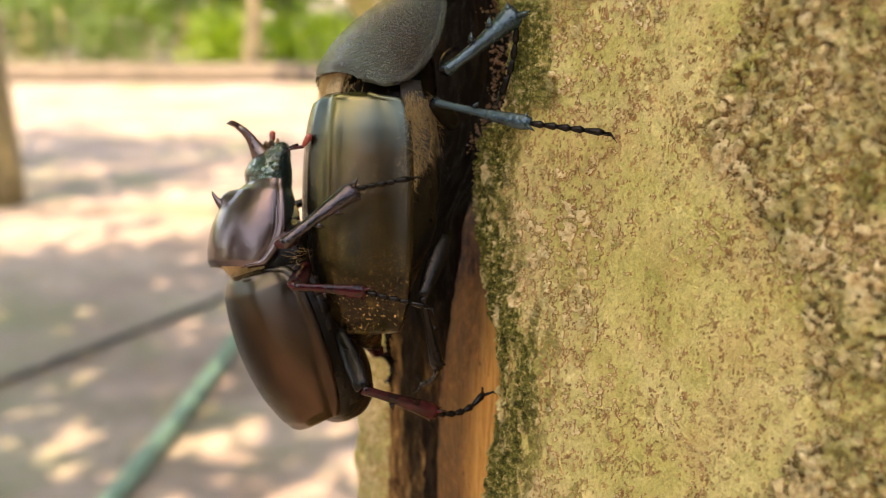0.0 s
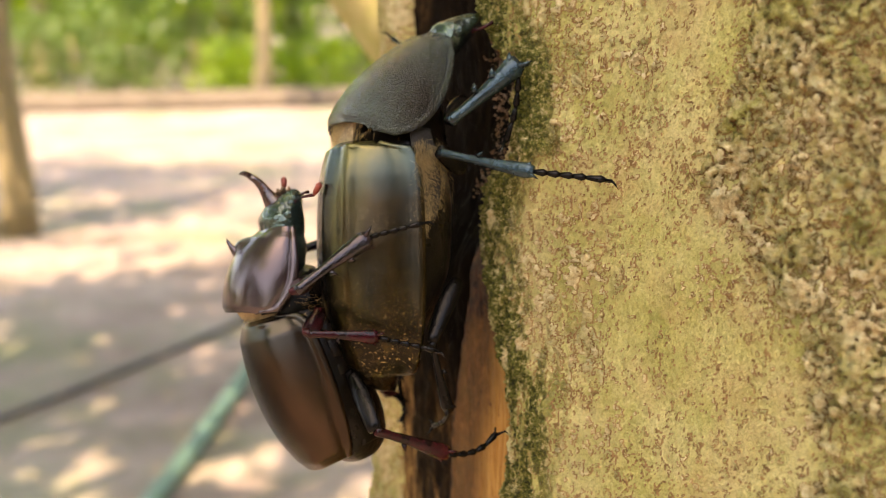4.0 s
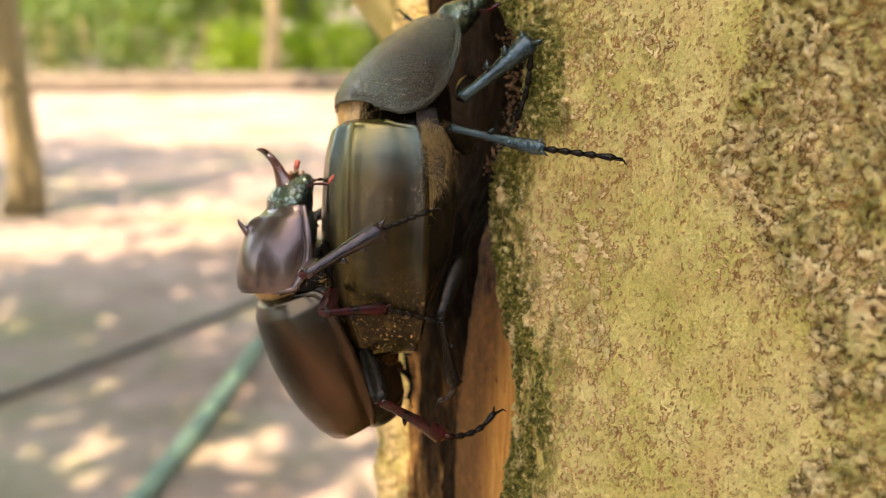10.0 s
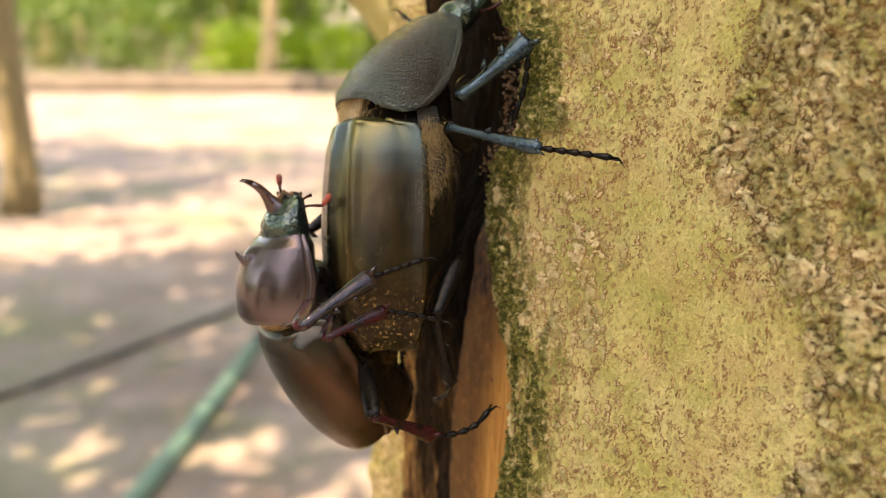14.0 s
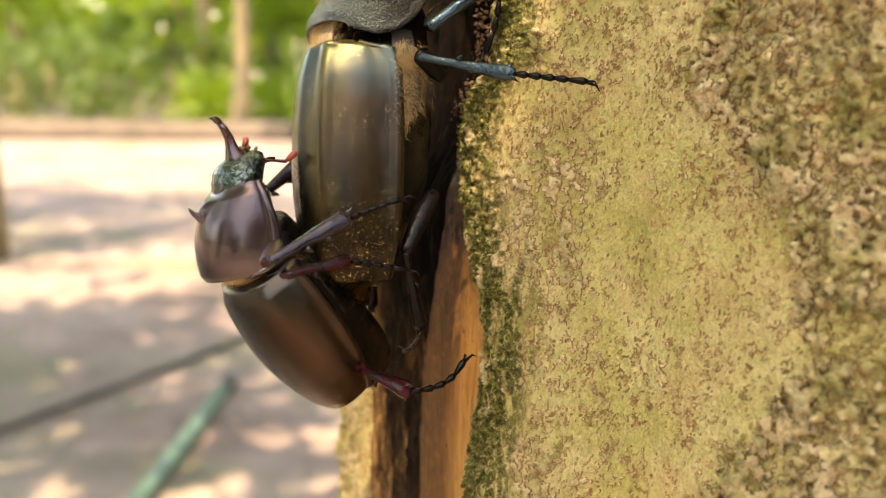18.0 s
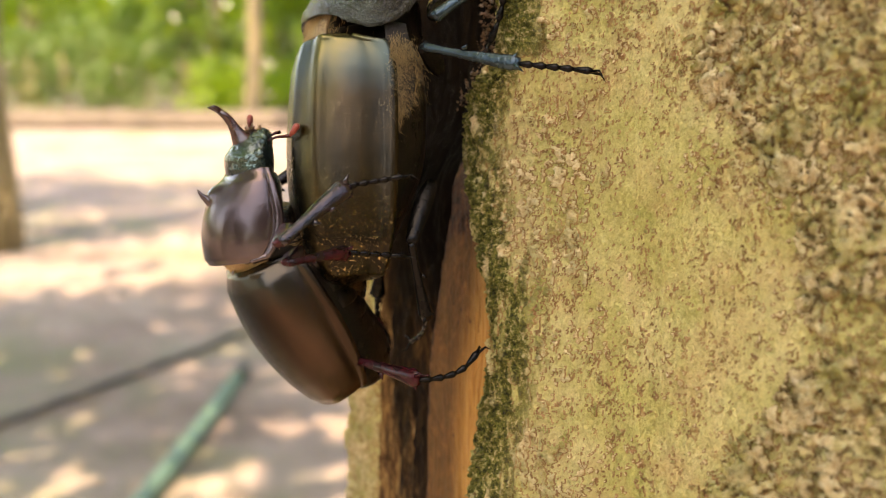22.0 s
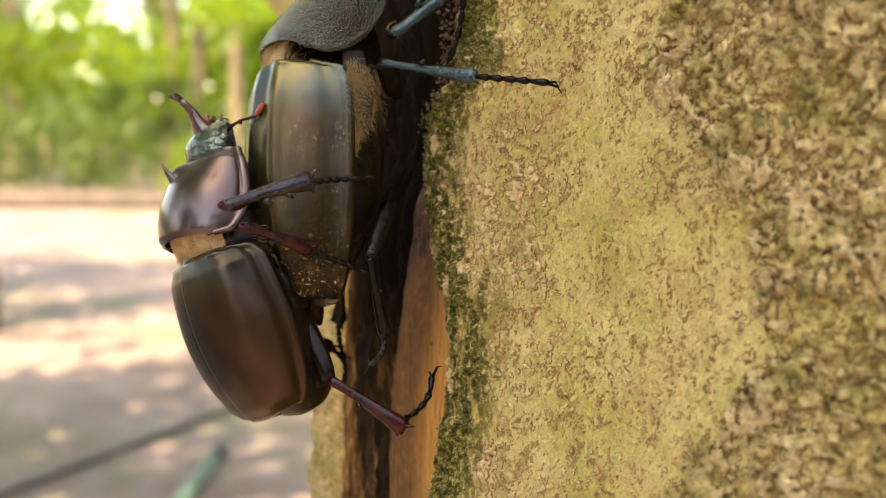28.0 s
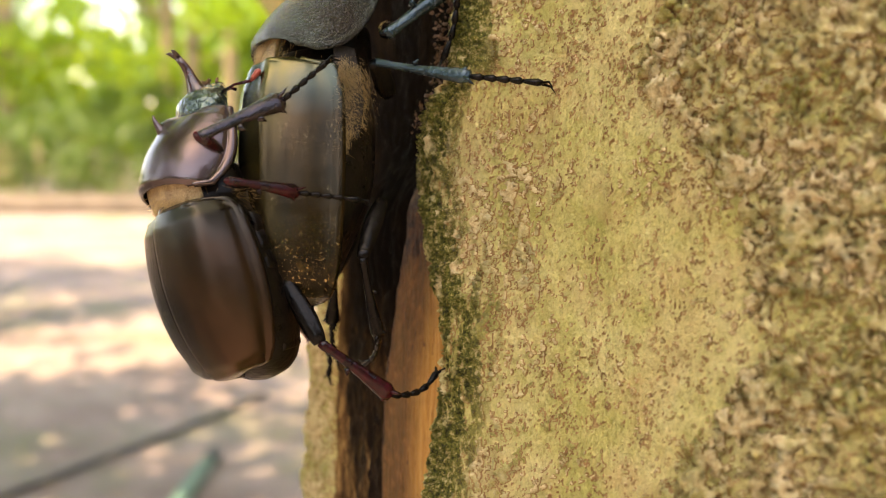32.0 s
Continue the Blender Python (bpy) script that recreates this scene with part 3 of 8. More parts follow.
def hairs(spots, length, spread, seed, width=0.035):
    """Tufts of fine hairs: spots are (place, direction) pairs in mm."""
    rng = random.Random(seed)
    verts, faces = [], []
    for p, d in spots:
        p, d = Vector(p), Vector(d).normalized()
        d = (d + Vector([rng.gauss(0, spread) for _ in range(3)])).normalized()
        ln = length * rng.uniform(0.6, 1.3)
        a = d.cross(Vector((0.3, 0.5, 0.8))).normalized() * width
        b = d.cross(a).normalized() * width
        droop = Vector([rng.gauss(0, 0.12) * ln for _ in range(3)])
        n = len(verts)
        mid, tip = p + d * ln * 0.55, p + d * ln + droop
        verts += [(p + a) * MM, (p - 0.5 * a + b) * MM, (p - 0.5 * a - b) * MM, (mid + 0.7 * a) * MM, (mid - 0.35 * a + 0.7 * b) * MM, (mid - 0.35 * a - 0.7 * b) * MM, tip * MM]
        for i in range(3):
            j = (i + 1) % 3
            faces += [(n + i, n + j, n + 3 + j, n + 3 + i), (n + 3 + i, n + 3 + j, n + 6)]
    me = bpy.data.meshes.new("hairs")
    me.from_pydata(verts, [], faces)
    return me


def aim(a, b, side=(0, -1, 0)):
    """The pose, in mm turned to metres, of a limb that starts at a and points its z to b, its x near side."""
    a, b = Vector(a) * MM, Vector(b) * MM
    z = (b - a).normalized()
    x = (Vector(side) - z * Vector(side).dot(z)).normalized()
    y = z.cross(x)
    m = Matrix((x, y, z)).transposed().to_4x4()
    m.translation = a
    return m


def femur_bm(length, r):
    z = [0, 0.12, 0.35, 0.65, 0.9, 1.0]
    k = [0.55, 0.74, 0.86, 0.78, 0.60, 0.52]
    return tube([(0, 0.10 * r * math.sin(a * 3) * MM, length * a * MM) for a in z], [r * b * MM for b in k], 14, 0.55, (1, 0, 0))


def tibia_bm(length, r, teeth=3):
    """A shin that widens to its end, with thorns on its outer edge and spurs at the end."""
    z = [0, 0.06, 0.2, 0.45, 0.7, 0.92, 1.0]
    k = [0.5, 0.6, 0.52, 0.62, 0.84, 1.08, 0.8]
    bms = [tube([(0, 0.12 * r * math.sin(a * 3) * MM, length * a * MM) for a in z], [r * b * MM for b in k], 12, 0.62, (1, 0, 0))]
    for i in range(teeth):
        a = 0.42 + 0.5 * i / max(1, teeth - 1)
        p = Vector((0.15 * r, -0.5 * r, length * a))
        q = p + Vector((0.05 * r, -0.75 * r, 0.55 * r))
        bms.append(tube([p * MM, p.lerp(q, 0.6) * MM, q * MM], [0.40 * r * MM, 0.22 * r * MM, 0.03 * r * MM], 7))
    for s in (-1, 1):
        p = Vector((0.4 * r * s, 0.3 * r, length * 0.96))
        q = p + Vector((0.3 * r * s, 0.5 * r, 1.2 * r))
        bms.append(tube([p * MM, p.lerp(q, 0.6) * MM, q * MM], [0.26 * r * MM, 0.17 * r * MM, 0.02 * r * MM], 7))
    return join(*bms)


def tarsus(length, r, curl, material, owner):
    """Five small joints in a row, then two hooked claws: the first joint carries the rest."""
    made, spot, n = None, Vector((0, 0, 0)), 5
    for i in range(n):
        ln = length * (0.16 if i < n - 1 else 0.24)
        ang = 1.35 * curl * ((i + 0.5) / n) ** 2
        d = Vector((0, math.sin(ang), math.cos(ang)))
        q = spot + d * ln
        bms = [tube([spot * MM, spot.lerp(q, 0.25) * MM, spot.lerp(q, 0.75) * MM, q * MM], [0.45 * r * MM, 0.7 * r * MM, 1.0 * r * MM, 0.6 * r * MM], 9)]
        for s in (-1, 1):
            p = spot.lerp(q, 0.8)
            e = p + d * 1.3 * r + Vector((s * 1.0 * r, -0.5 * r, 0))
            bms.append(tube([p * MM, e * MM], [0.16 * r * MM, 0.02 * r * MM], 5))
        ob = part("tarsal_joint" if made else "tarsus", join(*bms), material, made or owner)
        made = made or ob
        spot = q
    for s in (-1, 1):
        a = spot + Vector((s * 0.5 * r, 0.2 * r, 0))
        b = a + d * 1.8 * r + Vector((s * 1.5 * r, 0, 0))
        c = b + d * 1.4 * r + Vector((s * 0.9 * r, 1.6 * r, 0))
        part("claw", tube([spot * MM, a * MM, b * MM, c * MM], [0.3 * r * MM, 0.45 * r * MM, 0.3 * r * MM, 0.03 * r * MM], 7), material, made)
    return made


def set_local(ob, m):
    ob.matrix_basis = m
    return ob


def leg(owner, inverse, joints, radii, mats, teeth=3, curl=0.0, side=(0, -1, 0)):
    """A leg through hip, knee, ankle and toe, given in the tree's space."""
    hip, knee, ankle, toe = [Vector(p) for p in joints]
    femur = set_local(part("femur", femur_bm((knee - hip).length, radii[0]), mats[0], owner), inverse @ aim(hip, knee, side))
    female_femora.append((femur, hip, knee))
    female_limbs.append(set_local(part("tibia", tibia_bm((ankle - knee).length, radii[1], teeth), mats[1], owner), inverse @ aim(knee, ankle, side)))
    female_limbs.append(set_local(tarsus((toe - ankle).length, radii[2], curl, mats[2], owner), inverse @ aim(ankle, toe, side)))


female_limbs, female_femora = [], []
# the female, upright at the wound, her back turned out
FEMALE = Matrix(((-0.225, -0.974, 0, -8.6 * MM), (0.974, -0.225, 0, 150.6 * MM), (0, 0, 1, 19.0 * MM), (0, 0, 0, 1)))


def build_female():
    f = thing("female_beetle", TREE @ FEMALE, "large hornless bronze-black rhinoceros beetle feeding at the sap wound", "beetle", "mating beetles")
    zs = [1.0, 0.2, -3.5, -11, -19, -26, -30.6, -32.4]
    for s in (-1, 1):
        me = dome(zs, [8.4, 10.0, 10.8, 11.4, 11.5, 10.6, 8.6, 6.0], [8.6, 10.3, 11.3, 11.9, 11.7, 10.0, 7.4, 5.0], s, 0.6, 97, 0.66, rim=0.45, edge_keys=(0.80, 0.97, 1.0, 1.0, 1.0, 1.0, 1.0, 1.0, 1.0), rows=72, close=0.22, cols=64, back=2.4,
                  bumps=((0.09, 57, 0.9, 0.05, 10), (0.30, 52, 0.6, 0.34, 7), (0.86, 52, 0.5, 0.07, 18), (0.35, 22, 0.25, 0.3, 6)))
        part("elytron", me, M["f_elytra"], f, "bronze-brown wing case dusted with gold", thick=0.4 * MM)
    part("scutellum", dome([2.2, 1.0, -0.6, -2.2], [2.6, 2.6, 1.6, 0.1], [7.6, 8.8, 10.0, 10.8], 0, end=80, rows=12, cols=8), M["f_pron"], f, thick=0.3 * MM)
    part("abdomen", blob([(4, -1, 2, 2, 2), (3, -1, 9.0, 8, 6.5), (-6, -1, 11.0, 8, 8.6), (-16, -1, 11.2, 8, 8.0), (-23, -0.4, 9.2, 6, 5), (-28.5, 0.2, 5.6, 3.5, 3.0), (-30.4, 0.2, 0.5, 0.5, 0.5)]), M["belly"], f, "black underside")
    part("thorax", blob([(9, -2.5, 4, 4, 4), (7, -2.5, 7.4, 7.6, 6), (2, -2, 8.0, 8.2, 7), (-1, -2, 7.8, 8.0, 7)]), M["belly"], f)
    part("flank", dome([3, 0, -3, -6, -9, -12], [9.4, 10.4, 11.2, 11.4, 11.0, 9.4], [6.6, 8.0, 8.9, 8.8, 7.8, 6.0], 0, span=(-120, -92), rows=24, cols=10, lift=[-1.0] * 6), M["flank"], f, "dark hairy side plate", thick=0.3 * MM)
    part("neck_membrane", dome([0.6, 1.6, 3.2, 5.0, 6.4], [9.8, 10.4, 10.0, 9.0, 7.5], [9.2, 9.9, 9.5, 8.6, 7.4], 0, span=(-40, 96), rows=14, cols=14), M["membrane"], f, "orange membrane behind the shield", thick=0.4 * MM)
    p = part("pronotum", dome([-1.6, -0.4, 4, 9.5, 14.8, 17.2], [9.2, 10.5, 11.5, 10.4, 7.8, 5.0], [6.4, 7.6, 8.4, 7.6, 5.8, 3.6], 0, end=94, square=0.88, rim=0.5, rows=64, cols=64, sweep=0.6, edge_keys=(0.66, 0.92, 1.10, 1.14, 1.08, 0.92, 0.74)), M["f_pron"], f, "finely wrinkled black neck shield", thick=0.5 * MM)
    p.matrix_basis = pose(-1.2 * MM, 2.9 * MM, 1.9 * MM, 40, 0, 14)
    h = part("head", blob([(-1, 0, 3.6, 3.0, 2.5), (1.0, 0, 4.4, 3.4, 2.8), (3.2, -0.3, 3.6, 2.4, 2.4), (5.2, -0.9, 3.0, 1.5, 1.6), (6.4, -1.2, 2.0, 0.6, 0.8)]), M["head"], f, "small blunt head")
    h.matrix_basis = pose(0.6 * MM, -8.2 * MM, 16.2 * MM, 40, 0, 12)
    for s in (-1, 1):
        part("eye", ball((3.9 * s * MM, 0.4 * MM, 1.0 * MM), (0.7 * MM, 0.9 * MM, 0.95 * MM)), M["head"], h, "round glossy eye")
        bm = tube([(3.4 * s * MM, -1.2 * MM, 2.6 * MM), (5.0 * s * MM, -1.8 * MM, 3.2 * MM), (6.0 * s * MM, -2.2 * MM, 4.6 * MM)], [0.3 * MM, 0.22 * MM, 0.3 * MM], 8)
        part("antenna", bm, M["leg_red"], h)
    for ob in f.children:  # slender build
        slim = 0.79 if ob == p else 0.84 if ob == h else 0.75 if ob.name.startswith("neck") else 0.87
        ob.data.transform(Matrix.Diagonal((slim, slim, max(1.0, slim), 1)))
    inv = FEMALE.inverted()
    black, blue = M["leg"], M["leg_blue"]
    # the side turned to the viewer
    leg(f, inv, [(2.0, 148, 26.5), (0.2, 142.5, 22.8), (9.6, 142.5, 30.6), (9.2, 145.5, 18.5)], (1.6, 1.45, 0.5), (black, blue, black), 3, 0.3)
    leg(f, inv, [(1.5, 147, 16.5), (-1.2, 141.0, 18.8), (10.75, 135.5, 15.4), (20.6, 133.0, 13.85)], (1.7, 0.95, 0.5), (black, blue, black), 2, 0.0)
    leg(f, inv, [(0.5, 148, 2.0), (-2.6, 142.5, -6.2), (-0.6, 148, -16.0), (-1.6, 160, -20.5)], (1.4, 0.9, 0.45), (black, black, black), 2, 0.3)
    # the far side
    leg(f, inv, [(-4, 158, 26), (-8.0, 163, 31), (-4.5, 166, 36), (-9.5, 175, 41.5)], (1.5, 1.1, 0.45), (black, black, black), 2, 0.0, (0, 1, 0))
    leg(f, inv, [(-3, 160, 15), (-7.0, 168, 14), (-5.0, 176, 6), (-8.0, 186, 2)], (1.6, 1.1, 0.45), (black, black, black), 2, 0.0, (0, 1, 0))
    leg(f, inv, [(-4, 160, 0), (-8.0, 166, -6), (-8.6, 171, -13), (-9.0, 178, -19)], (1.7, 1.1, 0.5), (black, black, black), 2, 0.2, (0, 1, 0))
    # hair along the flank and round the neck
    rng = random.Random(4)
    spots = []
    for _ in range(3000):
        z = rng.triangular(-13, 1.5, -3)
        a = math.radians(-95 - abs(rng.gauss(0, 16)) * ramp01(z, -14, -4))
        spots.append(((9.75 * math.sin(a), 7.7 * math.cos(a) - 0.9, z), (0.4 * math.sin(a), 0.4 * math.cos(a), -0.9)))
    part("flank_hair", hairs(spots, 1.25, 0.45, 5, 0.022), M["gold_hair"], f, "golden hair on the flank")
    spots = []
    for _ in range(1500):
        a = math.radians(rng.gauss(-8, 22))
        spots.append(((7.6 * math.sin(a), 7.6 * math.cos(a), rng.uniform(-0.2, 5.0)), (0.45 * math.sin(a), 0.45 * math.cos(a), -0.9)))
    part("neck_hair", hairs(spots, 1.2, 0.35, 6, 0.03), M["pale_hair"], f, "orange hair behind the shield")
    return f


female = build_female()

# the male, clinging to her back
MALE_START = pose(-20 * MM, 149 * MM, -5 * MM, 0, -11, 76)


def build_male():
    m = thing("male_beetle", TREE @ MALE_START, "smaller brown rhinoceros beetle with a forked horn, clinging to the female", "beetle", "mating beetles")
    k = {}
    zs = [0.6, 0.1, -1.6, -6.5, -11.5, -16.0, -19.4, -21.4]
    for s in (-1, 1):
        me = dome(zs, [5.2, 6.7, 7.8, 8.6, 8.7, 8.0, 6.7, 5.2], [4.8, 5.8, 6.7, 7.4, 7.3, 6.4, 5.0, 3.6], s, 0.6, 97, 0.74, rim=0.42, edge_keys=(0.72, 0.95, 1.0, 1.0, 1.0, 1.0, 1.0, 1.0, 1.0), rows=84, close=0.05, cols=64, back=0.7,
                  bumps=((0.10, 58, 0.7, 0.05, 11), (0.26, 57, 0.3, 0.22, 12), (0.88, 48, 0.4, 0.06, 16)))
        part("elytron", me, M["m_elytra"], m, "smooth brown wing case", thick=0.35 * MM)
    part("scutellum", dome([1.6, 0.8, -0.5, -1.7], [1.9, 1.9, 1.2, 0.1], [4.8, 5.4, 6.0, 6.4], 0, end=80, rows=12, cols=8), M["m_pron"], m, thick=0.25 * MM)
    part("abdomen", blob([(2, -1, 2, 2, 2), (1, -1, 6.5, 6, 5.0), (-6, -1.5, 8.0, 6, 6.0), (-12, -1.5, 8.0, 6, 6.6), (-17, -2.0, 7.4, 4.8, 6.6), (-20.6, -2.6, 5.9, 3.4, 5.0), (-22.3, -3.0, 3.6, 2.2, 3.0), (-22.9, -3.2, 0.5, 0.5, 0.5)]), M["belly"], m, "black hairy underside")
    for i in range(7):
        z = -3.5 - 2.5 * i
        w = (7.3, 7.5, 7.6, 7.5, 7.3, 6.9, 6.2)[i]
        part("belly_ring", dome([z + 1.3, z + 0.6, z - 0.8, z - 1.3], [w - 0.1, w + 0.1, w + 0.22, w - 0.05], [-6.1, -6.4, -6.6, -6.1], 0, end=80, rows=8, cols=16, lift=[-1.2] * 4), M["belly"], m, thick=0.2 * MM)
    part("thorax", blob([(6, -1.5, 3, 3, 3), (4.6, -1.5, 5.6, 5.6, 5), (1, -1.5, 6.4, 6.2, 5.6), (-1.5, -1.5, 6.2, 5.8, 5.4)]), M["belly"], m)
    part("neck_membrane", dome([0.3, 1.2, 2.4, 3.6, 4.6], [5.2, 5.7, 5.9, 5.8, 5.4], [4.0, 4.5, 4.8, 4.9, 4.8], 0, span=(-70, 45), rows=14, cols=14), M["membrane"], m, "pale membrane behind the shield", thick=0.3 * MM)
    p = part("pronotum", dome([-1.3, -0.6, 2.4, 5.8, 8.6, 9.8], [6.3, 6.8, 7.1, 6.9, 6.1, 5.0], [6.4, 7.0, 7.3, 6.6, 4.9, 3.4], 0, end=92, square=0.95, rim=0.34, rows=72, cols=60, sweep=0.3, back=1.0, edge_keys=(0.66, 0.86, 0.98, 1.02, 1.0, 0.97, 0.94), bumps=((0.74, 0, 1.0, 0.08, 11), (0.62, 62, -0.10, 0.14, 18), (0.62, -62, -0.10, 0.14, 18))), M["m_pron"], m, "glossy plum-brown neck shield", thick=0.4 * MM)
    p.matrix_basis = pose(0, 0, 2.6 * MM, 14, 0, 0)
    part("hornlet", tube([(0, 5.9 * MM, 6.6 * MM), (0, 6.7 * MM, 7.0 * MM), (0, 7.4 * MM, 7.5 * MM), (0, 7.9 * MM, 8.1 * MM), (0, 8.1 * MM, 8.5 * MM)], [1.1 * MM, 0.66 * MM, 0.36 * MM, 0.2 * MM, 0.04 * MM], 12), M["m_pron"], p, "short thorn on the shield")
    k["pronotum"] = p
    part("prothorax", blob([(-2.2, 1.0, 3.4, 3.4, 3.4), (-1.0, 1.0, 5.0, 4.7, 4.2), (1.0, 1.0, 5.9, 5.5, 4.6), (3.4, 1.0, 5.8, 5.2, 4.6), (5.0, 1.0, 4, 4, 4)]), M["membrane"], p, "tan skin under the shield")
    part("collar", blob([(0.5, 1.0, 3, 3, 3), (2.5, 1.0, 5.6, 4.6, 4.4), (6.0, 1.2, 5.4, 4.4, 4.2), (9.0, 0.8, 4.5, 2.9, 3.8), (10.4, 0.8, 3.6, 2.3, 3.2)]), M["head"], p, "blue-black collar inside the shield")
    h = part("head", blob([(-3.4, -0.2, 3.0, 2.4, 2.4), (-1.6, 0, 4.0, 3.1, 3.0), (0.3, 0.1, 4.1, 3.3, 3.1), (1.9, -0.1, 3.4, 2.6, 2.7), (3.3, -0.8, 2.5, 1.6, 2.0), (4.3, -1.2, 1.7, 0.6, 0.9)]), M["head"], m, "glossy blue-black head")
    h.matrix_basis = pose(0, -2.2 * MM, 12.2 * MM, 18, 0, 0)
    k["head"] = h
    horn = [(0, 0.1, 1.6), (0, 0.9, 2.3), (0, 1.6, 3.1), (0, 2.2, 4.0), (0, 2.8, 4.9), (0, 3.6, 5.7), (0, 4.5, 6.3)]
    bms = [tube([Vector(q) * MM for q in horn], [2.3 * MM, 1.75 * MM, 1.15 * MM, 0.8 * MM, 0.62 * MM, 0.52 * MM, 0.44 * MM], 18)]
    for s in (-1, 1):
        tip = [(0, 4.3, 6.2), (0.3 * s, 4.9, 6.5), (0.55 * s, 5.4, 6.65), (0.8 * s, 5.8, 6.6)]
        bms.append(tube([Vector(q) * MM for q in tip], [0.42 * MM, 0.36 * MM, 0.26 * MM, 0.06 * MM], 10))
    part("horn", join(*bms), M["horn"], h, "dark red forked horn")
    for s in (-1, 1):
        part("eye", ball((3.5 * s * MM, 0.0 * MM, 0.7 * MM), (0.75 * MM, 0.9 * MM, 0.95 * MM)), M["head"], h, "round glossy eye")
        out, up = (0.75, 0.0) if s < 0 else (0.12, 0.5)  # one feeler held down and out, the other up
        root, bend = Vector((2.4 * s, -1.0, 2.4)), Vector((3.4 * s + 1.8 * s * out, -1.0 - 0.9 * out, 3.0 + 1.6 * up))
        end = bend + Vector((0.5 * s + 2.4 * s * out, -1.4 * out, 0.1 + 2.0 * up))
        tip = end + Vector((0.2 * s + 1.0 * s * out, -0.9 * out, 1.5 + 0.5 * up))
        part("antenna", tube([root * MM, bend * MM, end * MM], [0.24 * MM, 0.17 * MM, 0.24 * MM], 8), M["leg_red"], h)
        part("antenna_club", tube([end * MM, end.lerp(tip, 0.3) * MM, end.lerp(tip, 0.8) * MM, tip * MM], [0.24 * MM, 0.52 * MM, 0.62 * MM, 0.3 * MM], 10, 0.75), M["club"], h, "red antenna club")
        part("palp", tube([(1.2 * s * MM, -1.8 * MM, 3.2 * MM), (1.8 * s * MM, -2.6 * MM, 3.8 * MM), (1.6 * s * MM, -3.4 * MM, 4.0 * MM)], [0.2 * MM, 0.18 * MM, 0.26 * MM], 7), M["leg_red"], h)
    part("mouth_brush", ball((0, -1.6 * MM, 3.2 * MM), (1.5 * MM, 1.2 * MM, 1.4 * MM)), M["belly"], h)
    rng = random.Random(15)
    grit = [ball(Vector((rng.uniform(-1.6, 1.6), rng.uniform(-1.0, 0.9), rng.uniform(3.4, 4.6))) * MM, Vector([rng.uniform(0.2, 0.45) for _ in range(3)]) * MM, 6, 4) for _ in range(22)]
    part("snout_grit", join(*grit), M["crumb"], h, "brown crumbs on the snout", smooth=False)["kind"] = "stuff"
    lengths = {"fore": (9.0, 11.4, 7.8), "mid": (8.0, 9.0, 8.6), "hind": (9.4, 11.4, 10.4)}
    radii = {"fore": (1.7, 1.2, 0.44), "mid": (1.4, 0.9, 0.42), "hind": (1.5, 1.1, 0.5)}
    for far in ("", "far_"):
        for which in ("fore", "mid", "hind"):
            (a, b, c), (ra, rb, rc) = lengths[which], radii[which]
            k[far + which + "_femur"] = part("femur", femur_bm(a, ra), M["leg"] if which == "hind" else M["leg_red"], m)
            k[far + which + "_tibia"] = part("tibia", tibia_bm(b, rb, 3 if which == "fore" else 2), M["leg_red"] if which != "fore" else M["shin"], m)
            k[far + which + "_tarsus"] = tarsus(c, rc, -0.75 if which == "hind" else 0.0, M["leg"], m)
    rng = random.Random(14)
    spots = []
    for _ in range(1100):
        a = math.radians(rng.gauss(-12, 24))
        spots.append(((5.8 * math.sin(a), 4.8 * math.cos(a), rng.uniform(0.4, 3.4)), (0.45 * math.sin(a), 0.45 * math.cos(a), -0.9)))
    part("neck_hair", hairs(spots, 1.0, 0.35, 16, 0.028), M["pale_hair"], m, "pale hair behind the shield")
    spots = [((-6.6 + rng.uniform(-0.3, 0.3), rng.uniform(-4.5, -0.5), rng.uniform(-9, 2)), (-0.7, -0.7, -0.4)) for _ in range(300)]
    part("flank_hair", hairs(spots, 1.0, 0.45, 17, 0.02), M["setae"], m, "golden hair on the flank")
    return m, k


male, male_parts = build_male()

# crumbs of bark and dried sap in the wound by the female's head
rng = random.Random(21)
bms = []
for _ in range(380):
    z = rng.uniform(14, 34)
    d = math.radians(np.interp(z, LIP_Z, LIP_DEG) - rng.uniform(0.2, 3.2))
    r = ROUND - 1.8 + rng.uniform(-0.6, 1.2)
    s = rng.uniform(0.08, 0.32)
    bm = bmesh.new()
    bmesh.ops.create_icosphere(bm, subdivisions=1, radius=1.0)
    for vert in bm.verts:
        vert.co *= rng.uniform(0.6, 1.3)
    bmesh.ops.transform(bm, matrix=Matrix.LocRotScale(Vector((STEM[0] + r * math.cos(d), STEM[1] + r * math.sin(d), z)) * MM, Euler((rng.random() * 6, rng.random() * 6, 0)), Vector((s, s * 0.7, s * 1.2)) * MM), verts=bm.verts)
    bms.append(bm)
crumbs = part("dried_sap", join(*bms), M["crumb"], tree, "crumbs of bark and dried sap", smooth=False)
crumbs["kind"] = "stuff"

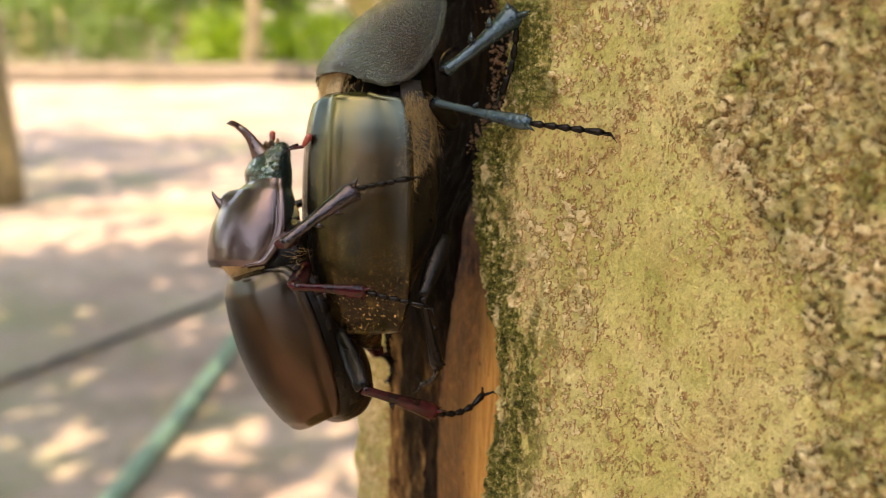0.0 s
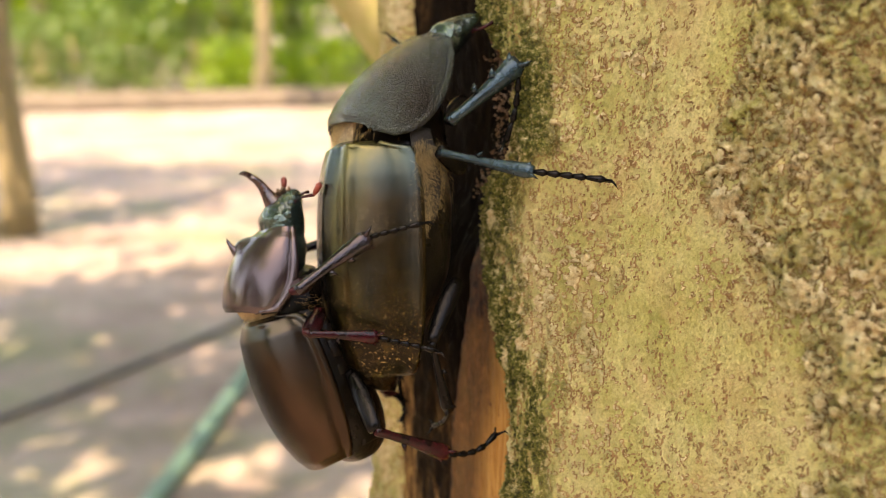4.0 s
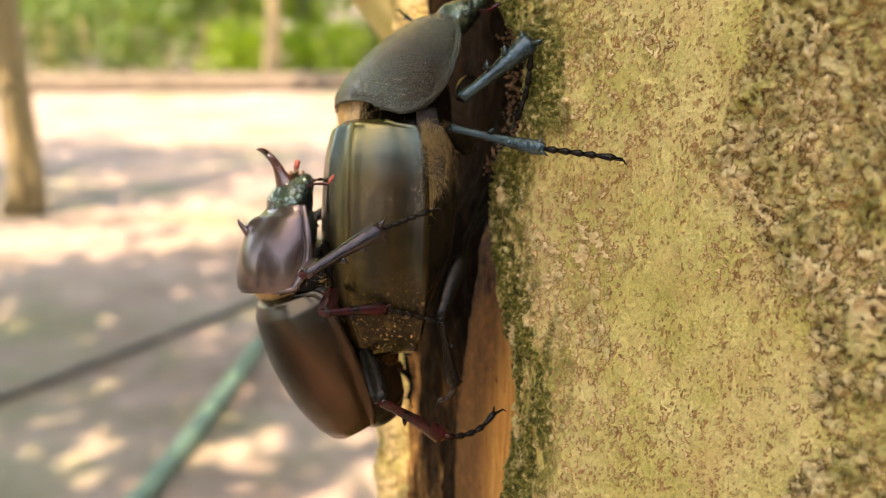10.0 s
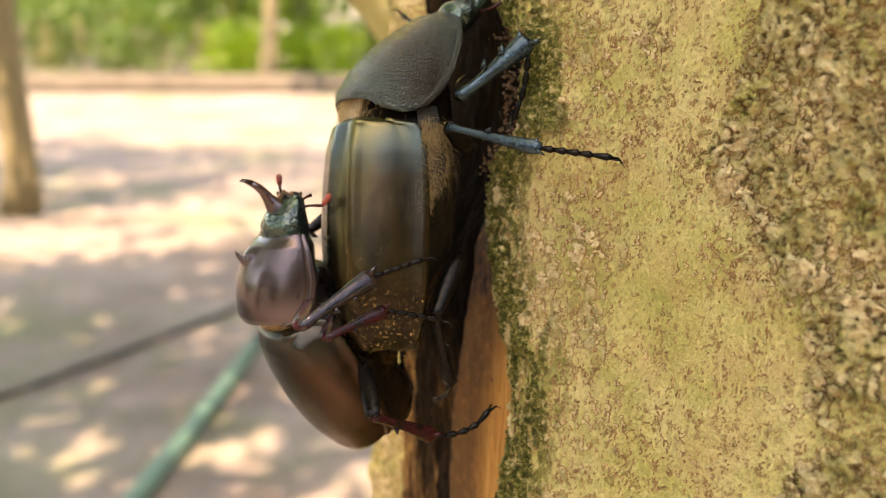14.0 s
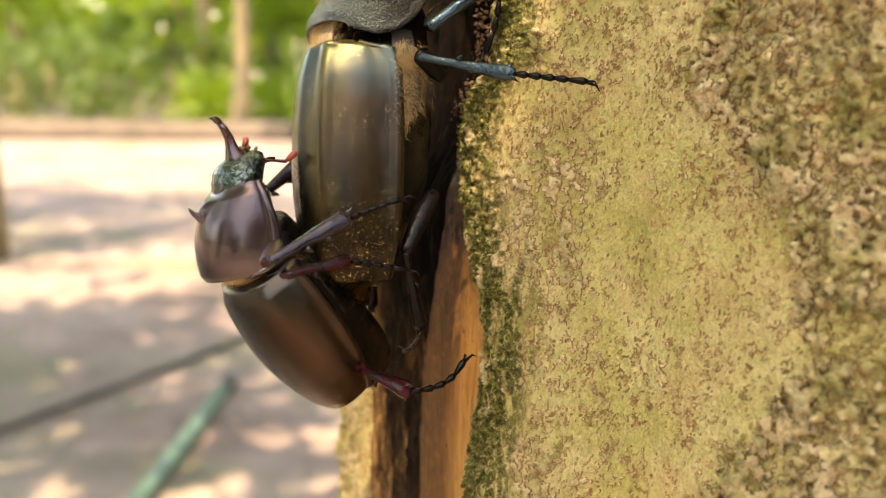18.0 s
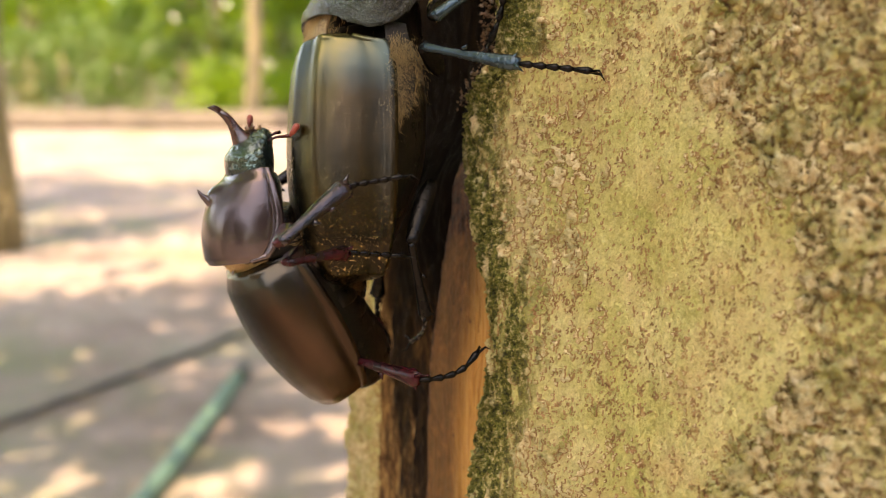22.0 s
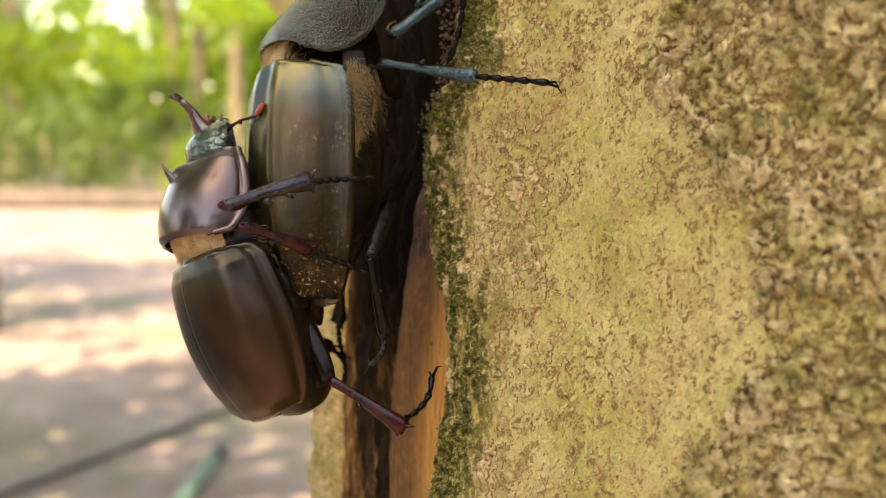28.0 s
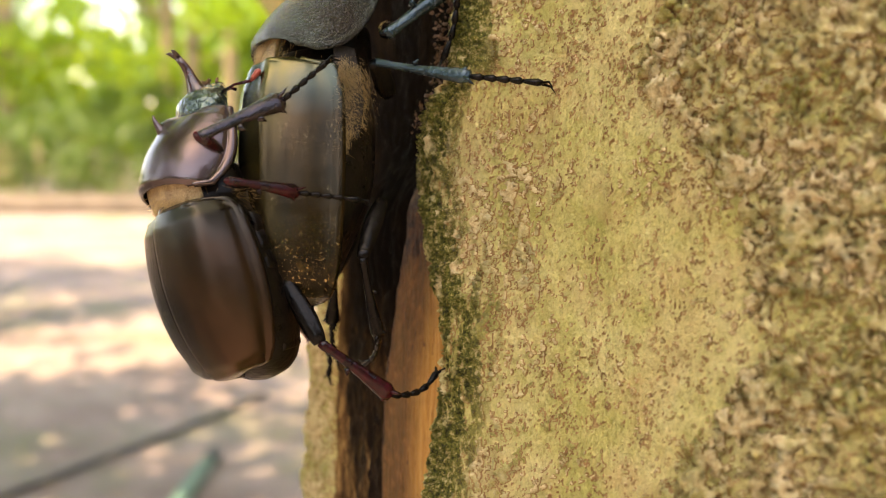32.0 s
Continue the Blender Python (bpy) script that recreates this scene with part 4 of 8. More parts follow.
# ---- the garden behind ----
def make_dirt():
    """Pale sandy dirt with dark damp spots and thin green growth."""
    n = Nodes("bare_dirt")
    col = n.mix(n.ramp(n.noise(1.6, 6.0, 0.6), (0.3, 0.0), (0.7, 1.0)), (0.14, 0.096, 0.082), (0.315, 0.250, 0.222))
    col = n.mix(n.ramp(n.noise(9.0, 5.0, 0.65), (0.45, 0.0), (0.7, 0.5)), col, (0.12, 0.08, 0.06))
    col = n.mix(n.ramp(n.noise(1.1, 5.0, 0.7), (0.48, 0.0), (0.62, 0.6)), col, (0.09, 0.12, 0.05))
    return n.done(col, 0.95, n.bump(n.noise(12, 5.0, 0.65), 0.01))


M["dirt"] = make_dirt()
M["leaf"] = mottled("green_leaf", (0.035, 0.09, 0.010), (0.18, 0.32, 0.03), 0.8, 0.5)
M["hedge"] = mottled("hedge_leaf", (0.012, 0.036, 0.006), (0.065, 0.14, 0.015), 0.8, 0.5)
M["wood_leaf"] = mottled("wood_leaf", (0.02, 0.06, 0.008), (0.11, 0.21, 0.02), 0.3, 0.6)
M["dark_leaf"] = mottled("dark_green_leaf", (0.012, 0.035, 0.006), (0.05, 0.11, 0.014), 0.6, 0.6)
M["far_bark"] = mottled("tan_bark", (0.14, 0.11, 0.06), (0.30, 0.235, 0.135), 6, 0.9, 0.01, 20)
M["stone"] = mottled("shaded_edging_stone", (0.05, 0.04, 0.03), (0.14, 0.11, 0.085), 3, 0.9, 0.01, 15)
M["hose"] = mottled("green_hose", (0.06, 0.13, 0.095), (0.11, 0.20, 0.145), 9, 0.5)
M["hose_black"] = mottled("black_hose", (0.05, 0.045, 0.04), (0.10, 0.09, 0.08), 9, 0.6)

for name in ("leaf", "hedge", "wood_leaf"):
    mat = M[name]
    t = mat.node_tree
    b = t.nodes["Principled BSDF"]
    tr = t.nodes.new("ShaderNodeBsdfTranslucent")
    tr.inputs[0].default_value = (0.36, 0.52, 0.02, 1)
    mx = t.nodes.new("ShaderNodeMixShader")
    mx.inputs[0].default_value = {"leaf": 0.5, "hedge": 0.15, "wood_leaf": 0.3}[name]
    t.links.new(b.outputs[0], mx.inputs[1])
    t.links.new(tr.outputs[0], mx.inputs[2])
    t.links.new(mx.outputs[0], t.nodes["Material Output"].inputs[0])

bm = bmesh.new()
bmesh.ops.create_grid(bm, x_segments=40, y_segments=40, size=300)
ground = part("ground", bm, M["dirt"])
tagged(ground, "bare sandy dirt ground in dappled shade", "ground", kind="structure")


def leaf_cloud(clumps, count, size, seed):
    """Many single leaves, folded along the midrib, gathered in clumps (x, y, z, rx, ry, rz)."""
    rng = np.random.default_rng(seed)
    n = len(clumps)
    c = np.array(clumps)[rng.integers(0, n, count)]
    d = rng.normal(size=(count, 3))
    d /= np.linalg.norm(d, axis=1)[:, None]
    p = c[:, :3] + d * c[:, 3:] * rng.uniform(0.35, 1.0, (count, 1)) ** 0.6
    u = rng.normal(size=(count, 3))
    u[:, 2] -= 0.4
    u /= np.linalg.norm(u, axis=1)[:, None]
    w = np.cross(u, rng.normal(size=(count, 3)))
    w /= np.linalg.norm(w, axis=1)[:, None]
    nrm = np.cross(u, w)
    ln = size * rng.uniform(0.7, 1.4, (count, 1))
    v = np.stack([p, p + u * ln * 0.5 + w * ln * 0.28 + nrm * ln * 0.08, p + u * ln, p + u * ln * 0.5 - w * ln * 0.28 + nrm * ln * 0.08], 1)
    me = bpy.data.meshes.new("leaves")
    f = np.arange(count * 4).reshape(-1, 4)
    tri = np.concatenate([f[:, [0, 1, 2]], f[:, [0, 2, 3]]])
    me.vertices.add(count * 4)
    me.vertices.foreach_set("co", v.reshape(-1).astype(np.float32))
    me.loops.add(tri.size)
    me.loops.foreach_set("vertex_index", tri.reshape(-1).astype(np.int32))
    me.polygons.add(len(tri))
    me.polygons.foreach_set("loop_start", np.arange(0, tri.size, 3, dtype=np.int32))
    me.update(calc_edges=True)
    return me


def garden_tree(x, y, radius, height, lean, crown, leaves, size, seed, label, low=0.55, foliage="leaf"):
    """A tree with limbs from low (a share of its height) upwards."""
    t = thing("tree", pose(x, y, 0), label, "tree", "garden trees")
    rng = random.Random(seed)
    top = Vector((lean, 0.1 * lean, height))
    pts = [Vector((0, 0, 0)).lerp(top, a) + Vector((rng.gauss(0, 0.03), rng.gauss(0, 0.03), 0)) * (a > 0) for a in (0, 0.04, 0.2, 0.4, 0.6, 0.8, 1)]
    part("trunk", tube(pts, [radius * q for q in (1.5, 1.15, 1.0, 0.9, 0.8, 0.6, 0.35)], 14), M["far_bark"], t)
    clumps = []
    for i in range(9):
        a = rng.uniform(0, math.tau)
        q = top * (low + (0.97 - low) * (i + 0.5) / 9)
        e = q + Vector((math.cos(a), math.sin(a), rng.uniform(0.0, 0.5))) * crown * rng.uniform(0.55, 0.95)
        part("limb", tube([q, q.lerp(e, 0.5) + Vector((0, 0, 0.1)), e], [radius * 0.4, radius * 0.25, radius * 0.1], 7), M["far_bark"], t)
        for k in range(4):
            s = crown * rng.uniform(0.18, 0.36)
            z = q.lerp(e, rng.uniform(0.4, 1.15)) + Vector([rng.gauss(0, 0.16) * crown for _ in range(3)])
            clumps.append((*z, s, s, s * 0.6))
    part("crown", leaf_cloud(clumps, leaves, size, seed), M[foliage], t, smooth=False)
    return t


garden_tree(-2.15, 5.3, 0.075, 4.6, 0.1, 1.5, 1700, 0.11, 11, "slim tan tree standing on bare dirt", 0.65)
garden_tree(-2.4, 14.2, 0.10, 5.0, 0.1, 2.0, 3200, 0.15, 21, "pale slim tree beside the hedge", 0.4)
for x, y, radius, height, seed in ((-3.4, 16.6, 0.12, 5.0, 12), (-2.6, 18.0, 0.10, 5.6, 13), (-6.8, 18.5, 0.16, 6.0, 14), (-0.6, 19.0, 0.14, 6.0, 15), (-9.8, 21.0, 0.18, 6.5, 16),
                                   (3.2, 19.0, 0.18, 6.5, 17), (-5.0, 22.0, 0.15, 6.5, 20), (0.8, 24.0, 0.18, 7.0, 22)):
    garden_tree(x, y, radius, height, 0.2, 2.6, 4200, 0.17, seed, "slim leafy tree behind the sunny clearing", 0.28)
# unseen crowns, added to shade the near ground
for x, y, height, seed in ((-2.9, 0.4, 5.2, 18), (-3.3, 2.6, 5.4, 19), (-4.6, 1.4, 5.0, 38), (1.2, 1.9, 5.6, 39), (0.9, 3.9, 5.2, 23), (-3.6, 4.4, 5.2, 30), (-3.0, -1.0, 5.2, 25), (-2.5, 1.0, 5.4, 42)):
    garden_tree(x, y, 0.12, height, 0.1, 2.2, 2200, 0.17, seed, "unseen leafy tree added to shade the near ground", 0.62)
# unseen dark trees, added to cut skylight and darken what the shells reflect
for x, y, height, seed in ((5.6, 2.2, 5.4, 26), (6.5, 7.5, 6.0, 27), (-9.0, -5.6, 5.5, 28), (2.0, -8.0, 4.6, 29), (-4.6, -8.0, 4.4, 34), (5.6, -4.6, 4.4, 24)):
    garden_tree(x, y, 0.14, height, 0.1, 3.0, 6500, 0.34, seed, "unseen dark leafy tree, added to darken reflections", 0.3, "dark_leaf")


def sun_filter_tree():
    """An unseen tall fine-leaved tree, added towards the sun: its thin crown dapples the stem."""
    spot = Vector((0.03, 0.14, 1.0)) + SUN_FROM * 7.6
    base = Vector((-5.4, -2.4, 0))
    t = thing("tree", pose(base.x, base.y, 0), "unseen tall fine-leaved tree, added to thin the sun on the stem", "tree", "garden trees")
    part("trunk", tube([(0, 0, 0), (0.05, 0, 1.5), (0, 0.05, 3.5), (0.1, 0, 5.5), (0.2, 0, 7.0)], [0.2, 0.15, 0.13, 0.1, 0.05], 12), M["far_bark"], t)
    local = spot - base
    part("limb", tube([(0, 0, 4.6), local.lerp(Vector((0, 0, 4.8)), 0.5), local + Vector((0, 0.5, 0.2))], [0.06, 0.04, 0.015], 8), M["far_bark"], t)
    rng = random.Random(41)
    clumps = [(*(local + Vector([rng.gauss(0, 0.35) for _ in range(3)])), 0.45, 0.45, 0.35) for _ in range(30)]
    part("crown", leaf_cloud(clumps, 600, 0.05, 50), M["leaf"], t, smooth=False)


def main_crown():
    """The tree's own crown, above and to the far side."""
    rng = random.Random(44)
    clumps = [(rng.gauss(1.5, 0.5), rng.gauss(0.9, 0.6), rng.uniform(2.3, 3.4), 0.5, 0.5, 0.35) for _ in range(24)]
    part("crown", leaf_cloud(clumps, 5200, 0.17, 43), M["leaf"], tree, smooth=False)


def shade_bough():
    """An unseen bough, added over the beetles to shade the stem: dense leaves in its middle, thin ones beside; the wind
    turns it about its base.
    """
    b = thing("bough", BOUGH, "unseen leafy bough added to shade the stem, swaying in the wind", "branch")
    end = Vector((-0.39, -1.35, 0.03))
    part("limb", tube([(0, 0.02, -0.02), end * 0.3 + Vector((0, 0, 0.06)), end * 0.7 + Vector((0, 0, 0.05)), end * 1.1], [0.03, 0.022, 0.014, 0.005], 9), M["far_bark"], b)
    rng = random.Random(61)
    for k in range(7):
        p = end * (0.55 + 0.07 * k)
        q = p + Vector((0.16 * (1 if k % 2 else -1), -0.06, rng.uniform(-0.05, 0.08)))
        part("twig", tube([p + Vector((0, 0, 0.03)), p.lerp(q, 0.6), q], [0.006, 0.004, 0.002], 6), M["far_bark"], b)
    dense = [(*(end + Vector((rng.uniform(-0.07, 0.14), rng.uniform(-0.12, 0.12), rng.uniform(-0.05, 0.05)))), 0.07, 0.07, 0.05) for _ in range(16)]
    part("foliage", leaf_cloud(dense, 620, 0.06, 62), M["leaf"], b, "dense green leaves", smooth=False)
    thin = [(*(end + Vector((rng.uniform(-0.42, -0.1), rng.uniform(-0.2, 0.2), rng.uniform(-0.05, 0.05)))), 0.08, 0.08, 0.05) for _ in range(12)]
    part("foliage", leaf_cloud(thin, 200, 0.06, 63), M["leaf"], b, "thin green leaves", smooth=False)
    return b


BOUGH = pose(0.11, 0.68, 3.0)
sun_filter_tree()
main_crown()
bough = shade_bough()


def hedge(x, y, sx, sy, height, leaves, seed, label, foliage="hedge"):
    h = thing("hedge", pose(x, y, 0), label, "hedge", "clipped hedges")
    rng = random.Random(seed)
    clumps = [(rng.uniform(-sx, sx), rng.uniform(-sy, sy), rng.uniform(0.15, 0.9) * height, 0.3, 0.3, 0.25) for _ in range(60)]
    part("foliage", leaf_cloud(clumps, leaves, 0.09, seed), M[foliage], h, smooth=False)
    for q in clumps[:10]:
        part("stem", tube([(q[0] * 0.9, q[1] * 0.9, 0), (q[0], q[1], q[2])], [0.02, 0.012], 6), M["far_bark"], h)
    return h


hedge(-2.1, 14.9, 1.1, 0.5, 0.75, 2600, 31, "bright green clipped hedge", "leaf")
hedge(-4.8, 15.4, 0.9, 0.6, 1.2, 2400, 32, "dark green hedge behind the clearing")
hedge(-0.5, 15.2, 1.0, 0.5, 1.6, 3400, 36, "dark green clipped hedge")
hedge(-3.8, 16.8, 2.2, 0.6, 1.7, 4200, 37, "tall dark green hedge behind the clearing")
hedge(-7.0, 15.8, 1.2, 0.6, 1.3, 2600, 33, "dark green hedge behind the clearing")

# stone coloured dark to stand in for the shaded strip below the hedges
bm = bmesh.new()
bmesh.ops.create_cube(bm, size=1.0, matrix=Matrix.LocRotScale(Vector((0, 0, 0.06)), None, Vector((26, 0.5, 0.28))))
bmesh.ops.bevel(bm, geom=bm.edges, offset=0.04, segments=2, affect="EDGES")
bank = part("edging", bm, M["stone"])
bank.matrix_world = pose(-3, 13.1, 0)
tagged(bank, "low weathered stone edging along the clearing, its dark colour standing in for shade", "edging", kind="structure")

hose = thing("hose", pose(0, 0, 0), "green garden hose lying on dirt", "hose")
part("pipe", tube([(-0.60, 3.15, 0.02), (-0.61, 2.8, 0.022), (-0.63, 2.4, 0.022), (-0.66, 2.0, 0.022), (-0.72, 1.4, 0.022)], [0.022] * 5, 10), M["hose"], hose)
part("coupling", tube([(-0.60, 3.12, 0.02), (-0.60, 3.22, 0.02)], [0.026, 0.026], 10), M["hose_black"], hose)
hose = thing("hose", pose(0, 0, 0), "black irrigation hose lying on dirt", "hose")
part("pipe", tube([(-2.0, 1.4, 0.015), (-1.5, 2.2, 0.015), (-1.16, 2.72, 0.015), (-0.77, 3.48, 0.015), (-0.55, 4.0, 0.015)], [0.011] * 5, 8), M["hose_black"], hose)

rng = random.Random(51)
clumps = []
for _ in range(220):
    a = rng.uniform(0, math.tau)
    r = rng.uniform(27, 36)
    clumps.append((r * math.cos(a), r * math.sin(a), rng.triangular(0.3, 5.0, 1.6), 3.0, 3.0, 1.2))
woods = part("far_woods", leaf_cloud(clumps, 60000, 0.6, 52), M["wood_leaf"], smooth=False)
tagged(woods, "dense green woods round the garden", "woods", kind="stuff")

# a second stem of the tree behind the beetles
part("limb", tube([(0.11, 0.33, -0.06), (0.06, 0.36, 0.02), (0.025, 0.365, 0.07), (-0.007, 0.37, 0.115), (-0.08, 0.38, 0.218), (-0.25, 0.42, 0.45)], [0.03, 0.036, 0.04, 0.04, 0.038, 0.03], 18), M["bark"], tree)


def rows_of(rows, base=None):
    """Rows of seconds, mm and degrees as poses."""
    made = [(t, pose(x * MM, y * MM, z * MM, rx, ry, rz)) for t, x, y, z, rx, ry, rz in rows]
    return [(t, base @ m) for t, m in made] if base else made


def motions():
    """The male climbs and rocks on the female; each limb goes from hold to hold."""
    walk(male, rows_of([
        (0, -23.18, 148.15, -2.84, -19.3, 2.3, 111.9), (0.5, -23.21, 148.12, -2.96, -19.8, 1.9, 113.1), (1, -23.25, 148.19, -2.88, -19.1, 1.1, 111.8),
        (1.5, -23.34, 148.28, -2.61, -18.4, 1.5, 112.4), (2, -23.22, 148.34, -2.73, -18.7, 1.4, 111.4), (2.5, -22.85, 148.44, -2.83, -19.3, 1.4, 111.9),
        (3, -22.96, 148.51, -2.49, -18.6, 1.3, 111.9), (3.5, -22.99, 148.59, -2.4, -19, 1.2, 111.6), (5.5, -23.82, 148.87, -2.9, -20.3, 0.7, 111.7),
        (6, -23.56, 148.95, -2.98, -20.9, 0.5, 111.5), (6.5, -24.03, 149.02, -2.94, -21, 0, 111.6), (7, -24.12, 149.1, -2.57, -20.3, 0.5, 111.1),
        (7.5, -24.13, 149.18, -2.57, -20.7, -0, 111.7), (8, -24.13, 149.26, -3.17, -21.8, -0.7, 111.3), (8.5, -23.87, 149.35, -2.84, -23.4, -1.2, 111.8),
        (9, -23.27, 149.44, -2.91, -26.5, -3.8, 112.6), (9.5, -22.47, 149.39, -3.4, -25.1, -4.4, 114.4), (10, -22.58, 149.33, -2.85, -25.3, -2, 115.3),
        (10.5, -22.56, 149.31, -3.62, -28.5, -2.9, 114.3), (11, -22.2, 149.37, -4.67, -30.3, -4.4, 115.4), (11.5, -22.28, 149.38, -6.04, -36.3, -5.1, 116),
        (12, -22.58, 149.35, -5.7, -34.7, -6, 118.8), (12.5, -21.8, 149.29, -5.87, -34.9, -5.4, 119.7), (13, -21.7, 149.25, -5.74, -36.3, -5.4, 120),
        (13.5, -22.21, 149.23, -6.15, -35.5, -6.7, 121.1), (14, -21.82, 149.22, -6.21, -34.7, -7.3, 120.8), (14.5, -21.25, 149.15, -6.25, -34.7, -7.4, 121),
        (16.5, -21.2, 148.72, -7.25, -37.5, -9.1, 123), (17, -21.13, 148.62, -7.27, -36.9, -7.2, 124.8), (17.5, -20.96, 148.59, -7.61, -36.6, -7, 125),
        (18, -21.51, 148.6, -7.96, -39.3, -3.4, 122.6), (18.5, -21.62, 148.65, -8.04, -39.9, -2.4, 120.5), (19, -21.63, 148.74, -8.12, -37.1, -4.6, 121.7),
        (19.5, -22.09, 148.8, -8.7, -40.5, -3.2, 120.2), (20, -22.2, 148.81, -9.62, -43.1, -1.7, 118.8), (20.5, -22.4, 148.8, -9.59, -42.1, -1.7, 117.1),
        (21, -22.08, 148.79, -9.15, -40.1, -2.8, 119.9), (21.5, -21.7, 148.75, -8.48, -38.9, -2.9, 120.3), (22, -21.76, 148.76, -7.73, -33.6, -3.2, 119.2),
        (22.5, -21.79, 148.7, -6.67, -30.2, -1.3, 118.1), (23, -21.92, 148.65, -6.51, -30.3, -0.5, 119.1), (23.5, -21.85, 148.61, -6.65, -32.9, 0.6, 120),
        (24, -21.78, 148.61, -7, -33, -1.1, 122.1), (24.5, -22.02, 148.71, -7.11, -33.8, -4.9, 123.5), (25, -21.55, 148.75, -7.43, -33.9, -4.3, 122.9),
        (25.5, -21.29, 148.78, -7.22, -33, -4.2, 123.7), (26, -21.73, 148.67, -8.24, -36.6, -0.9, 121.9), (26.5, -22.25, 148.62, -9.42, -40.7, 0.1, 119.8),
        (28.5, -21.22, 144.09, -5, -16.5, 6.9, 127.2), (29, -20.87, 143.97, -4.99, -17.6, 5.9, 127.2), (29.5, -20.77, 143.81, -4.54, -17.8, 4.5, 127.3),
        (30, -21.38, 143.54, -2.95, -17.7, 1.4, 127.3), (30.5, -22.06, 143.39, -2.22, -16.9, 0.2, 127.1), (31, -22.41, 143.28, -2.76, -17, 0.6, 127),
        (31.5, -22.54, 143.26, -2.18, -16.6, 4.4, 127), (32, -23.44, 143.19, -0.26, -15.5, 6.3, 127.1),
    ], TREE))
    walk(male_parts["pronotum"], rows_of([
        (0, 0, 0.5, 1.2, 27.5, -0, 0), (0.5, 0, 0.5, 1.2, 27.9, -0, 0), (1, 0, 0.5, 1.2, 27.6, -0, 0),
        (1.5, 0, 0.5, 1.2, 27.2, -0, 0), (2, 0, 0.5, 1.2, 27.5, -0, 0), (2.5, 0, 0.5, 1.2, 26.5, -0, 0),
        (3, 0, 0.5, 1.2, 27, -0, 0), (3.5, 0, 0.5, 1.2, 27.5, -0, 0), (5.5, 0, 0.5, 1.2, 29.1, -0, 0),
        (6, 0, 0.5, 1.2, 28.7, -0, 0), (6.5, 0, 0.5, 1.2, 28.9, -0, 0), (7, 0, 0.5, 1.2, 29.5, -0, 0),
        (7.5, 0, 0.5, 1.2, 30, -0, 0), (8, 0, 0.5, 1.2, 29.4, -0, 0), (8.5, 0, 0.5, 1.2, 28.4, -0, 0),
        (9, 0, 0.5, 1.2, 28.9, -0, 0), (9.5, 0, 0.5, 1.2, 27.8, -0, 0), (10, 0, 0.5, 1.2, 28.3, -0, 0),
        (10.5, 0, 0.5, 1.2, 28.3, -0, 0), (11, 0, 0.5, 1.2, 28.7, -0, 0), (11.5, 0, 0.5, 1.2, 29.4, -0, 0),
        (12, 0, 0.5, 1.2, 28.6, -0, 0), (12.5, 0, 0.5, 1.2, 29.7, -0, 0), (13, 0, 0.5, 1.2, 30.1, -0, 0),
        (13.5, 0, 0.5, 1.2, 29.4, -0, 0), (14, 0, 0.5, 1.2, 30.5, -0, 0), (14.5, 0, 0.5, 1.2, 29, -0, 0),
        (16.5, 0, 0.5, 1.2, 31.8, -0, 0), (17, 0, 0.5, 1.2, 29.8, -0, 0), (17.5, 0, 0.5, 1.2, 30.4, -0, 0),
        (18, 0, 0.5, 1.2, 28, -0, 0), (18.5, 0, 0.5, 1.2, 29.3, -0, 0), (19, 0, 0.5, 1.2, 28.4, -0, 0),
        (19.5, 0, 0.5, 1.2, 25.8, -0, 0), (20, 0, 0.5, 1.2, 25.6, -0, 0), (20.5, 0, 0.5, 1.2, 27, -0, 0),
        (21, 0, 0.5, 1.2, 28.1, -0, 0), (21.5, 0, 0.5, 1.2, 29.5, -0, 0), (22, 0, 0.5, 1.2, 28.6, -0, 0),
        (22.5, 0, 0.5, 1.2, 27.8, -0, 0), (23, 0, 0.5, 1.2, 28.6, -0, 0), (23.5, 0, 0.5, 1.2, 29.5, -0, 0),
        (24, 0, 0.5, 1.2, 29.3, -0, 0), (24.5, 0, 0.5, 1.2, 28.9, -0, 0), (25, 0, 0.5, 1.2, 29.3, -0, 0),
        (25.5, 0, 0.5, 1.2, 28, -0, 0), (26, 0, 0.5, 1.2, 29.9, -0, 0), (26.5, 0, 0.5, 1.2, 29.4, -0, 0),
        (28.5, 0, -0.5, 2.4, 24.9, -0, 0), (29, 0, -0.5, 2.4, 25.3, -0, 0), (29.5, 0, -0.5, 2.4, 24.8, -0, 0),
        (30, 0, -0.5, 1.8, 27.1, -0, 0), (30.5, 0, -0.5, 1.8, 28.4, -0, 0), (31, 0, -0.5, 1.8, 27.7, -0, 0),
        (31.5, 0, -0.5, 1.8, 26.3, -0, 0), (32, 0, -0.5, 1.8, 28.6, -0, 0),
    ]))
